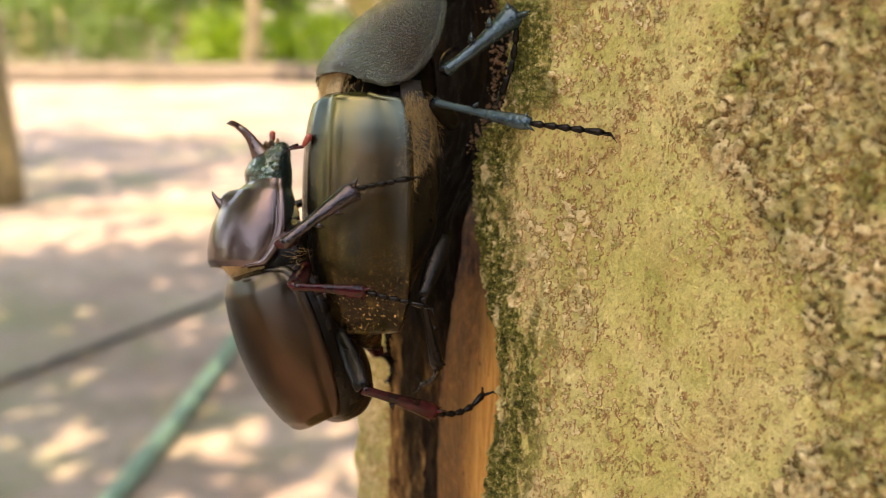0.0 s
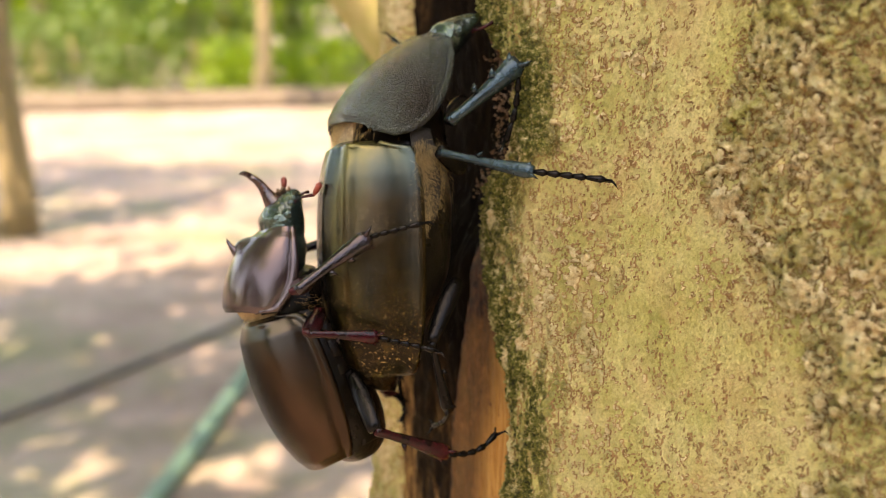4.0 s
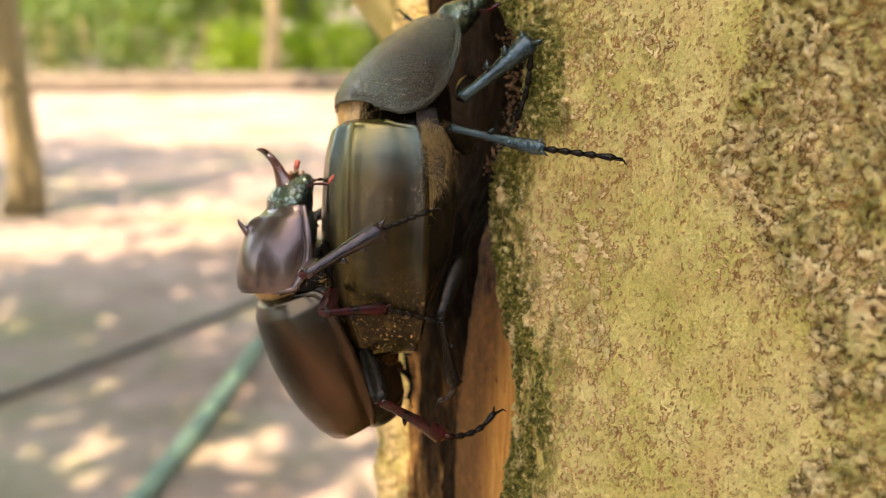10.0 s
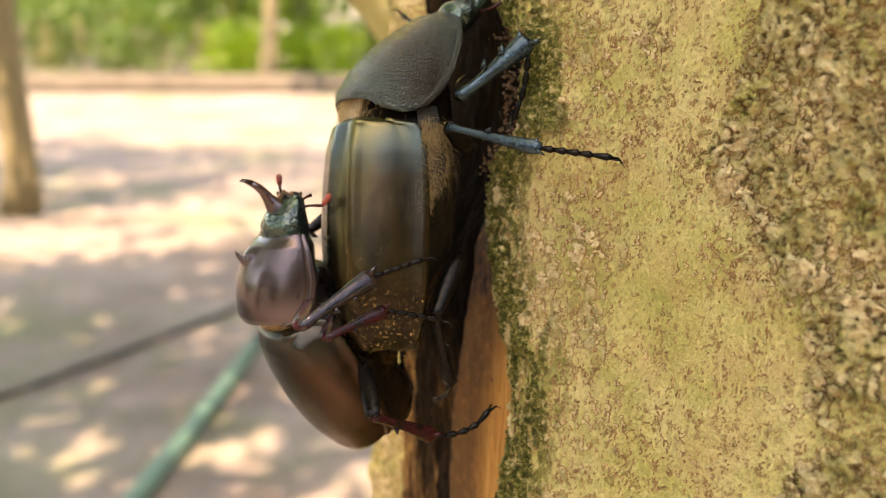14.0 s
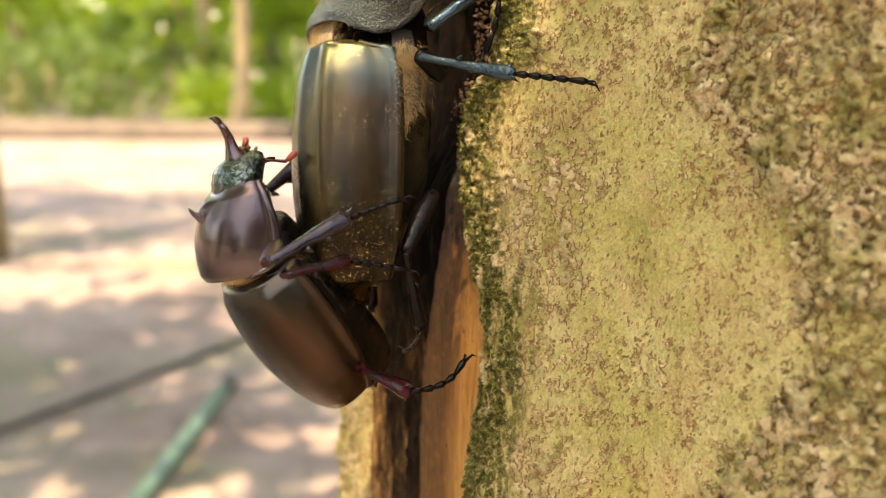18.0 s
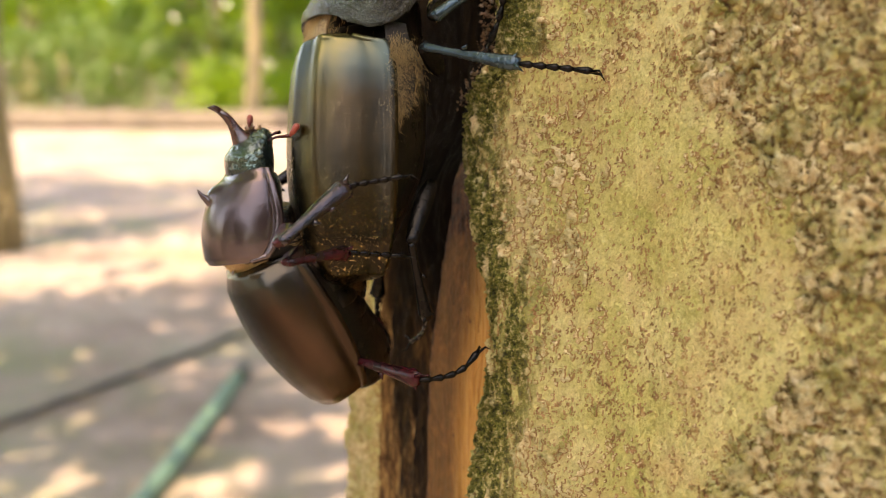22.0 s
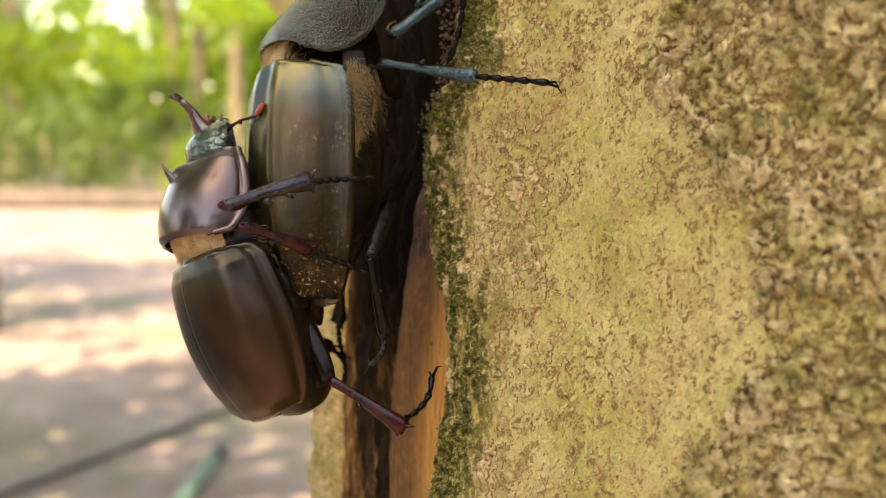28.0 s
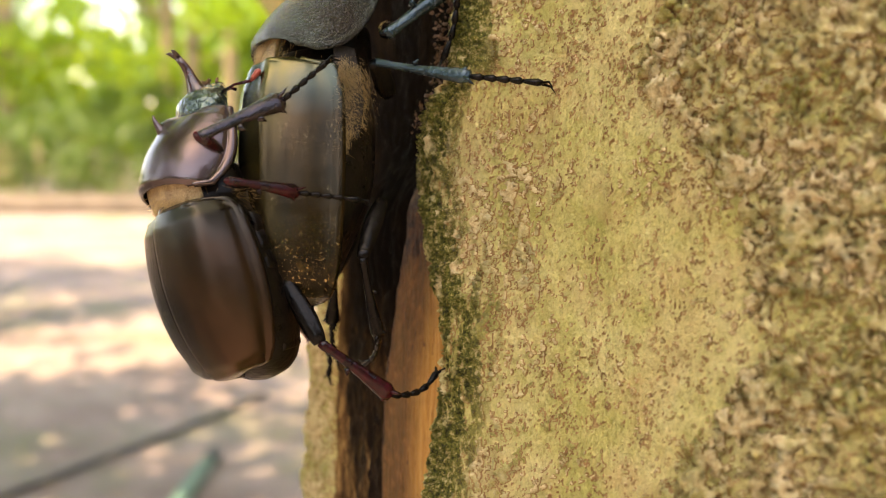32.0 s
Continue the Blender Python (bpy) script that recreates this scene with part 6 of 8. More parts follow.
    walk(male_parts["mid_tibia"], rows_of([
        (0, -15.26, 1.41, -2, 114.4, -1.7, -6.4), (0.5, -15.01, 1.52, -1.94, 113.6, -0.8, -6.9), (1, -14.96, 1.19, -1.81, 114.4, -1.6, -4.2),
        (1.5, -14.73, 1.13, -1.83, 116.8, -2.7, -5.3), (2, -13.76, 0.73, -1.97, 115.4, -0.4, -8.3), (2.5, -13.68, 0.92, -2.09, 112.7, 1.1, -9.7),
        (3, -14.27, 0.97, -2.07, 114.3, -0.6, -7.1), (3.5, -14.08, 0.85, -2.13, 113.8, 0.5, -8.6), (5.5, -14.21, 0.93, -2.02, 115.1, 2, -10.3),
        (6, -13.8, 0.85, -2.06, 114, 3.9, -13), (6.5, -13.59, 0.79, -2.08, 113.1, 5.2, -14.6), (7, -12.14, 0.14, -2.21, 114.5, 8.5, -23.8),
        (7.5, -12.32, 0.12, -2.17, 113.7, 9.3, -24.5), (8, -12.42, 0.11, -2.23, 109.6, 10, -24.3), (8.5, -14.36, 1.25, -1.81, 112.4, 6.6, -12.2),
        (9, -14.85, 1.52, -1.66, 110.2, 6.8, -0.1), (9.5, -15.69, 1.66, -1.1, 106.7, 7.4, 4), (10, -16.7, 2.29, -1, 113.2, -0.6, 9.2),
        (10.5, -17.61, 2.39, -0.6, 110.9, 4.6, 6.3), (11, -19.69, 2.92, 0.52, 107.1, 8.7, 9.5), (11.5, -19.52, 3.03, 0.86, 102.2, 16.1, -1.4),
        (12, -22.49, 4.21, 2.59, 104.4, 15.6, 7.3), (12.5, -22.58, 4.46, 2.88, 102.9, 16.2, 10.3), (13, -22.52, 4.39, 3.08, 105, 15.6, 11.9),
        (13.5, -22.7, 4.27, 3.61, 104.2, 17.6, 12.8), (14, -22.65, 4.24, 4.03, 105.8, 16.4, 13.8), (14.5, -22.74, 4.5, 4.21, 106.3, 16.2, 14.6),
        (16.5, -23, 5.61, 5.74, 112.6, 14.8, 19.8), (17, -22.98, 6.58, 5.61, 113.8, 12.5, 16.9), (17.5, -22.85, 6.5, 5.64, 114.4, 11.7, 16.4),
        (18, -22.66, 6, 4.37, 117.1, 7.1, 12.5), (18.5, -22.71, 5.56, 3.99, 118.9, 3.6, 13.1), (19, -22.8, 5.91, 4.8, 114, 7.8, 17.4),
        (19.5, -22.59, 5.21, 4.05, 115.3, 7, 15.9), (20, -22.29, 4.66, 3.12, 116.6, 5.9, 13.8), (20.5, -22.59, 4.47, 2.84, 117.4, 3.7, 14.3),
        (21, -22.95, 5.2, 3.74, 117.4, 4.8, 14.3), (21.5, -21.59, 5.08, 3.38, 118.2, 2.8, 16), (22, -20.23, 4.43, 2.55, 113.7, 3, 17.2),
        (22.5, -19.38, 4.17, 1.66, 116.1, -3.7, 15.4), (23, -18.46, 4.04, 1.36, 117.6, -5.2, 13.7), (23.5, -19.05, 4.58, 1.33, 118.7, -4.3, 11.5),
        (24, -19.91, 5.5, 2.04, 113.4, 2, 15.1), (24.5, -20.66, 5.76, 3.24, 112.8, 7.9, 16.9), (25, -20.58, 5.68, 2.93, 112.4, 7.6, 16.4),
        (25.5, -20.78, 5.98, 3.05, 112.4, 7.1, 16.5), (26, -20.64, 5.65, 2.06, 113.1, 4.8, 14.8), (26.5, -19.86, 4.65, 1.1, 113.1, 5.4, 15),
        (28.5, -16.17, 5.04, 1.7, 127.8, -20.3, -8.3), (29, -15.88, 4.7, 2.17, 129.2, -21.7, -6.6), (29.5, -15.98, 4.48, 2.47, 129.6, -21.5, -5.6),
        (30, -16.1, 4.76, 2.23, 118.4, -13.5, 3.1), (30.5, -15.13, 4.43, 2.04, 108.3, -3.1, 4.8), (31, -14.02, 3.53, 1.6, 108.6, -2, 0.1),
        (31.5, -13.45, 3.45, 0.97, 110.6, -7.3, -1.4), (32, -14.26, 2.92, 0.84, 108.7, -7.6, -3.8),
    ]))
    walk(male_parts["mid_tarsus"], rows_of([
        (0, -16.06, -6.75, -5.72, -122.4, -2.6, 162.5), (0.5, -15.94, -6.67, -5.54, -122.8, -2.2, 163.5), (1, -15.46, -6.99, -5.52, -121.3, -1.3, 166.8),
        (1.5, -15.28, -6.89, -5.88, -120.3, 0.1, 168), (2, -14.91, -7.31, -5.84, -121.1, 1.6, 170.9), (2.5, -15.14, -7.26, -5.56, -123.2, 0.9, 169.2),
        (3, -15.24, -7.18, -5.78, -122.3, -0.1, 167.7), (3.5, -15.34, -7.29, -5.76, -123.5, -1, 166.5), (5.5, -15.8, -7.06, -5.84, -121, -6, 160.7),
        (6, -15.89, -7.1, -5.7, -122.2, -7.2, 159.5), (6.5, -15.99, -7.14, -5.59, -121.2, -4.6, 164.8), (7, -15.95, -7.13, -5.9, -119.9, -1, 170.1),
        (7.5, -16.26, -7.14, -5.73, -120.7, -1.3, 170.2), (8, -16.39, -7.4, -5.21, -121.9, -1.7, 171.3), (8.5, -16.5, -6.8, -5.21, -124.4, -2.2, 171.3),
        (9, -15.24, -6.93, -4.75, -125.7, -4.4, 173.6), (9.5, -15.42, -6.97, -3.66, -127.8, 0.6, 178.5), (10, -15.35, -5.87, -4.54, -129.1, 6.9, -178.9),
        (10.5, -16.95, -6, -3.8, -131.7, 5, -179.1), (11, -18.67, -5.62, -2.1, -131.8, 1.1, 179.6), (11.5, -20.26, -5.75, -0.96, -135.4, -8.9, 171.7),
        (12, -21.98, -4.51, 0.44, -129.2, -20.2, 158.8), (12.5, -21.57, -4.27, 0.95, -132.2, -14, 165.2), (13, -21.34, -4.25, 0.84, -133.9, -8.8, 171.8),
        (13.5, -21.43, -4.39, 1.5, -133.3, -8, 173.9), (14, -21.26, -4.33, 1.68, -133.9, -5.3, 176.9), (14.5, -21.25, -4.04, 1.79, -135, -5.2, 176.3),
        (16.5, -21.02, -2.5, 2.39, -133, -12.3, 174), (17, -21.34, -1.53, 2.07, -132.7, -11.7, 170.8), (17.5, -21.25, -1.58, 2, -132.3, -9.7, 173),
        (18, -21.42, -1.92, 0.3, -135.7, -4.1, 174.8), (18.5, -21.19, -2.17, -0.35, -136.7, -0.6, 177.2), (19, -20.82, -2.08, 1.17, -134.7, -1.5, 178.2),
        (19.5, -20.82, -2.74, 0.22, -133.4, -2.9, 179), (20, -20.77, -3.26, -0.89, -129.8, -4.4, -179.8), (20.5, -20.87, -3.34, -1.29, -127.9, -3.7, -178.4),
        (21, -21.31, -2.63, -0.39, -126.3, -5.3, -179), (21.5, -19.61, -2.6, -0.87, -127.3, -4.7, -179.8), (22, -17.98, -3.5, -1.07, -126.2, -2.6, 179.4),
        (22.5, -16.99, -3.56, -2.29, -124.7, 1.9, -179.2), (23, -16.21, -3.62, -2.79, -124.9, 3.7, -178.3), (23.5, -17.15, -3.09, -2.98, -128.4, 5.6, -179.1),
        (24, -17.88, -2.51, -1.53, -129.6, 3.6, 179.6), (24.5, -18.71, -2.32, -0.22, -129.9, -0.5, -179.4), (25, -18.66, -2.43, -0.47, -129.8, -0.8, 179.8),
        (25.5, -18.82, -2.12, -0.36, -129, -0.7, 179.4), (26, -18.82, -2.42, -1.47, -129.9, 1.1, 179.6), (26.5, -18.04, -3.43, -2.42, -128.4, -1.3, -179.7),
        (28.5, -15.3, -2.27, -3.48, -125.5, 20.1, 173.7), (29, -14.59, -2.47, -3.12, -127.1, 18.4, 172.4), (29.5, -14.57, -2.63, -2.87, -119.4, 12.2, 175.4),
        (30, -14.67, -3.09, -1.94, -117.7, 6.9, 174.6), (30.5, -14.27, -4.07, -0.79, -120.7, 8.2, 174.2), (31, -13.92, -5, -1.27, -115.1, 6.5, 178.1),
        (31.5, -13.26, -4.98, -2.17, -113.8, 9.7, 178), (32, -14.45, -5.62, -2.02, -111.4, -0, 153.9),
    ]))
    walk(male_parts["hind_femur"], rows_of([
        (0, -14.07, -2.72, -17.1, 10, -38.1, 153), (0.5, -14.18, -2.51, -16.97, 10.1, -38.8, 152), (1, -13.96, -3.02, -16.88, 11, -37.9, 153.1),
        (1.5, -13.67, -3.02, -17.03, 10.8, -36.7, 152.6), (2, -13.45, -3.18, -17.09, 10.3, -35.9, 154), (2.5, -13.53, -2.95, -16.89, 9.8, -36.9, 153.7),
        (3, -13.31, -3.12, -17.02, 10.1, -35.7, 153.7), (3.5, -13.26, -3.16, -17.05, 9.8, -35.5, 154.2), (5.5, -12.89, -3.22, -17.44, 8.7, -33.7, 155.3),
        (6, -12.84, -3.06, -17.3, 7.8, -34.1, 156.1), (6.5, -12.9, -3.15, -17.35, 8.1, -34.1, 156.1), (7, -12.31, -3.39, -17.73, 7.7, -31.3, 156.7),
        (7.5, -12.48, -3.21, -17.52, 7.5, -32.4, 156.4), (8, -12.94, -3.06, -17.2, 7.4, -34.8, 157), (8.5, -13.33, -2.46, -16.65, 5.5, -37.9, 157.6),
        (9, -14.9, -1.87, -14.94, 5.6, -47.3, 157.7), (9.5, -15.84, -1.04, -14.35, 5.5, -51.8, 155.8), (10, -16.5, 0.2, -14.71, 1.3, -53.3, 156.7),
        (10.5, -16.74, 0.07, -14.05, -0.5, -55.5, 159.9), (11, -17.03, 0.53, -12.97, -3.8, -59.6, 162.3), (11.5, -17.57, -0.2, -12.03, 1, -63.1, 160.4),
        (12, -16.4, 0.72, -12.03, -5.5, -61.7, 162.3), (12.5, -17.13, 1.62, -11.51, -9.9, -64.9, 164.8), (13, -17.93, 1.98, -11.05, -11.8, -67.6, 166.8),
        (13.5, -17.57, 2.63, -10.87, -18.5, -67.4, 171.2), (14, -17.65, 3.14, -10.76, -25, -67.2, 176.5), (14.5, -18.18, 3.29, -9.94, -28.6, -70.2, -179.7),
        (16.5, -20.08, 5, -8.63, -47.5, -73.3, -162.7), (17, -8.52, 0.89, -15.14, -15.7, -30.6, 155.8), (17.5, -8.42, 0.98, -15.12, -16.2, -30.5, 155.6),
        (18, -7.26, 0.35, -15.89, -15.7, -23.1, 155.6), (18.5, -6.76, 0.08, -16.2, -15.8, -19.7, 156.6), (19, -7.8, 0.63, -15.57, -16.6, -26, 157.3),
        (19.5, -7.19, -0.16, -15.73, -14.9, -21.6, 157.9), (20, -6.38, -0.95, -16.36, -12.6, -15.7, 158), (20.5, -5.99, -0.99, -16.84, -12.9, -13.3, 158.8),
        (21, -6.79, -0.73, -16.22, -12.6, -18.3, 157.1), (21.5, -6.53, -0.89, -16.2, -12.2, -17.1, 156.3), (22, -7.15, -0.64, -16.38, -12, -19.7, 156.9),
        (22.5, -6.92, -0.87, -17.11, -10.7, -17.4, 156.3), (23, -7.16, -0.98, -17.23, -9.4, -18.2, 155.1), (23.5, -7.02, -1.27, -17.16, -8.3, -17.4, 154.2),
        (24, -7.65, -0.89, -16.74, -8.4, -21.3, 153.3), (24.5, -8.98, -0.84, -16.17, -6.2, -27.3, 153.9), (25, -8.2, -1.19, -16.6, -6.3, -23, 153.8),
        (25.5, -8.2, -1.43, -16.55, -4.9, -22.7, 152.7), (26, -7.16, -2.74, -17.72, -1.9, -14.5, 153.7), (26.5, -6.88, -4.43, -18.72, 3.3, -9.7, 157),
        (28.5, -9.26, -3.15, -19.25, 6.8, -16.9, 141.1), (29, -10.19, -2.9, -19.1, 8.2, -20, 140.8), (29.5, -10.33, -3.32, -18.67, 9.9, -20, 140.8),
        (30, -10.18, -4.41, -18.87, 12.7, -17.9, 141.8), (30.5, -8.71, -6.06, -18.63, 14.4, -10.5, 143.9), (31, -9.34, -6.45, -18.51, 17.1, -11.5, 143.5),
        (31.5, -8.6, -6.42, -19.32, 14.8, -8.5, 142.7), (32, -9.28, -6.15, -20.17, 14.9, -10.2, 141.1),
    ]))
    walk(male_parts["hind_tibia"], rows_of([
        (0, -14.07, -2.72, -17.1, 129.4, -13.6, 0.3), (0.5, -14.18, -2.51, -16.97, 130.7, -13.2, -1.1), (1, -13.96, -3.02, -16.88, 129.8, -12.4, 0.2),
        (1.5, -13.67, -3.02, -17.03, 128.3, -11.7, -0.6), (2, -13.45, -3.18, -17.09, 129.1, -12.3, 0.3), (2.5, -13.53, -2.95, -16.89, 131.8, -13.3, -0.5),
        (3, -13.31, -3.12, -17.02, 131.1, -12.7, -0.9), (3.5, -13.26, -3.16, -17.05, 131, -12.7, -0.3), (5.5, -12.89, -3.22, -17.44, 129, -10.3, -0.1),
        (6, -12.84, -3.06, -17.3, 130.3, -10.8, 0.2), (6.5, -12.9, -3.15, -17.35, 127.5, -8.9, 0.8), (7, -12.31, -3.39, -17.73, 126.5, -8, -0.4),
        (7.5, -12.48, -3.21, -17.52, 126.2, -6.9, -0.8), (8, -12.94, -3.06, -17.2, 127.3, -7.7, 1.2), (8.5, -13.33, -2.46, -16.65, 135.5, -10.6, -0.3),
        (9, -14.9, -1.87, -14.94, 147.5, -12.5, -2.9), (9.5, -15.84, -1.04, -14.35, 147.3, -11.1, -4.9), (10, -16.5, 0.2, -14.71, 146.6, -13.8, -5.6),
        (10.5, -16.74, 0.07, -14.05, 151.1, -16.5, -4.2), (11, -17.03, 0.53, -12.97, 149.1, -15.6, -1.9), (11.5, -17.57, -0.2, -12.03, 164.6, -21.5, -8.1),
        (12, -16.4, 0.72, -12.03, 154.2, -14.7, -4.6), (12.5, -17.13, 1.62, -11.51, 156.1, -18, -5.8), (13, -17.93, 1.98, -11.05, 159.8, -19.5, -7.7),
        (13.5, -17.57, 2.63, -10.87, 149.4, -12.3, -2.3), (14, -17.65, 3.14, -10.76, 145.5, -12.4, 1.5), (14.5, -18.18, 3.29, -9.94, 150.4, -15.2, -1.5),
        (16.5, -20.08, 5, -8.63, 146.3, -6.5, 0.1), (17, -8.52, 0.89, -15.14, 111.6, 47.9, -65.7), (17.5, -8.42, 0.98, -15.12, 110.3, 46.7, -66.2),
        (18, -7.26, 0.35, -15.89, 117.5, 51.6, -65.3), (18.5, -6.76, 0.08, -16.2, 118.9, 51.5, -63.6), (19, -7.8, 0.63, -15.57, 111.9, 43.4, -62.3),
        (19.5, -7.19, -0.16, -15.73, 118.9, 51.2, -62), (20, -6.38, -0.95, -16.36, 120.9, 57.9, -64.6), (20.5, -5.99, -0.99, -16.84, 116, 52.9, -65.5),
        (21, -6.79, -0.73, -16.22, 115.1, 51.4, -66.3), (21.5, -6.53, -0.89, -16.2, 114.4, 51.9, -68.2), (22, -7.15, -0.64, -16.38, 114.1, 39.6, -59.5),
        (22.5, -6.92, -0.87, -17.11, 115.9, 33.7, -55.8), (23, -7.16, -0.98, -17.23, 121.2, 35.5, -54.6), (23.5, -7.02, -1.27, -17.16, 133.1, 43, -52.2),
        (24, -7.65, -0.89, -16.74, 125.9, 42.2, -56.3), (24.5, -8.98, -0.84, -16.17, 120.5, 43.8, -58.1), (25, -8.2, -1.19, -16.6, 118, 45.5, -62.3),
        (25.5, -8.2, -1.43, -16.55, 117.3, 46.1, -64.7), (26, -7.16, -2.74, -17.72, 127, 55.6, -63.7), (26.5, -6.88, -4.43, -18.72, 150.7, 69.7, -47.9),
        (28.5, -9.26, -3.15, -19.25, 143.4, -11.4, -25.8), (29, -10.19, -2.9, -19.1, 146.6, -16.6, -22.7), (29.5, -10.33, -3.32, -18.67, 146.9, -15.7, -22.5),
        (30, -10.18, -4.41, -18.87, 144.1, -8.2, -23.5), (30.5, -8.71, -6.06, -18.63, 141, -0.4, -27.4), (31, -9.34, -6.45, -18.51, 142, -5.5, -24),
        (31.5, -8.6, -6.42, -19.32, 143.4, -12.2, -23.1), (32, -9.28, -6.15, -20.17, 142.4, -9.4, -26.9),
    ]))
    walk(male_parts["hind_tarsus"], rows_of([
        (0, -12.32, -11.52, -24.13, -117.2, 18, -162.3), (0.5, -12.64, -11.18, -24.22, -116.7, 16.2, -163.4), (1, -12.36, -11.78, -24.01, -115.9, 14.9, -162.4),
        (1.5, -12.31, -11.97, -23.95, -115.6, 14.7, -163.8), (2, -11.88, -12.02, -24.12, -114.8, 14, -163), (2.5, -11.86, -11.47, -24.28, -114.9, 13.6, -163.3),
        (3, -11.8, -11.73, -24.33, -115.2, 13.6, -164.1), (3.5, -11.66, -11.77, -24.36, -116.6, 14.2, -164.6), (5.5, -11.63, -12.09, -24.49, -119.1, 13.5, -166.8),
        (6, -11.43, -11.76, -24.54, -120, 13.6, -167.1), (6.5, -11.71, -12.19, -24.21, -121.8, 13.1, -168.9), (7, -11.44, -12.57, -24.44, -121.6, 13.1, -169.7),
        (7.5, -11.79, -12.42, -24.2, -122.7, 12.7, -170.5), (8, -11.83, -12.1, -24.05, -122.6, 11.6, -169.7), (8.5, -11.88, -10.46, -24.64, -122.6, 9.8, -170.3),
        (9, -13.14, -8.09, -24.33, -124.2, 6.2, -170.3), (9.5, -14.53, -7.33, -23.76, -118.5, 2.5, -169.4), (10, -14.85, -6.27, -23.95, -119, 4.5, -171.9),
        (10.5, -14.33, -5.63, -23.62, -122, 2.9, -173), (11, -14.58, -5.4, -22.4, -123.9, -0.1, -175.2), (11.5, -14, -3.76, -22.25, -125.2, -11.2, 173.1),
        (12, -14.21, -4.43, -21.96, -117.9, -21.9, 155.5), (12.5, -14.38, -3.3, -21.42, -121.5, -16.4, 164.8), (13, -14.92, -2.4, -21.13, -126.4, -10.6, 173.7),
        (13.5, -15.72, -3.25, -20.46, -124.7, -11.8, 174.4), (14, -15.46, -3.26, -19.94, -123.4, -11.8, 175.7), (14.5, -15.72, -2.41, -19.51, -122.8, -12, 176),
        (16.5, -18.99, -1.32, -18.05, -123.2, -14, 179.2), (17, -19.46, -0.63, -17.95, -122.5, -13.1, 177.1), (17.5, -19.37, -0.7, -17.83, -121.3, -13.1, 177.8),
        (18, -18.17, -0.14, -19.16, -124.2, -8.8, 178.4), (18.5, -17.61, -0.49, -19.63, -125.4, -6.1, -180), (19, -18.53, -1.71, -18.66, -122.6, -8.1, -179.3),
        (19.5, -18.01, -1.07, -19.19, -125.3, -8.8, 177.9), (20, -17.34, -0.67, -19.47, -126.7, -9.8, 175), (20.5, -16.97, -1.62, -19.85, -125.4, -11.3, 172),
        (21, -17.76, -1.41, -19.24, -121, -16.4, 165.6), (21.5, -17.55, -1.3, -19.11, -124.4, -12.7, 169.9), (22, -17.62, -3.36, -19.97, -121.5, -7.8, 175.1),
        (22.5, -16.96, -4.35, -21.25, -119, -4.6, 175.3), (23, -17.09, -3.83, -22.04, -117.1, -4.9, 175.1), (23.5, -16.85, -2.18, -22.86, -115.2, -9.7, 166.9),
        (24, -17.83, -2.27, -21.69, -112.8, -15.6, 157.9), (24.5, -19.43, -2.63, -20.35, -108.7, -22.6, 149.7), (25, -18.89, -2.48, -20.34, -116, -13.1, 172.3),
        (25.5, -18.97, -2.35, -20.17, -115.1, -11.9, 174.9), (26, -17.84, -1.7, -21.6, -116, -8.4, 179.2), (26.5, -17.27, -1.25, -22.18, -118, -8.8, 177.8),
        (28.5, -10.59, -10.06, -28.21, -82.2, -12.6, -177.3), (29, -10.11, -9.75, -28.21, -84.2, -12.7, -177.1), (29.5, -10.33, -10.06, -27.87, -88.4, -10.8, -176.4),
        (30, -11.63, -11.06, -28.01, -94.3, -8.9, -174.8), (30.5, -11.96, -12.46, -27.49, -99.2, -5.3, -175.6), (31, -11.41, -13.21, -27.45, -100.1, -4.3, -177.3),
        (31.5, -9.48, -13.44, -28.27, -102.9, 1.5, 179.4), (32, -11.11, -13.02, -29.08, -106.1, 8.9, -175.9),
    ]))
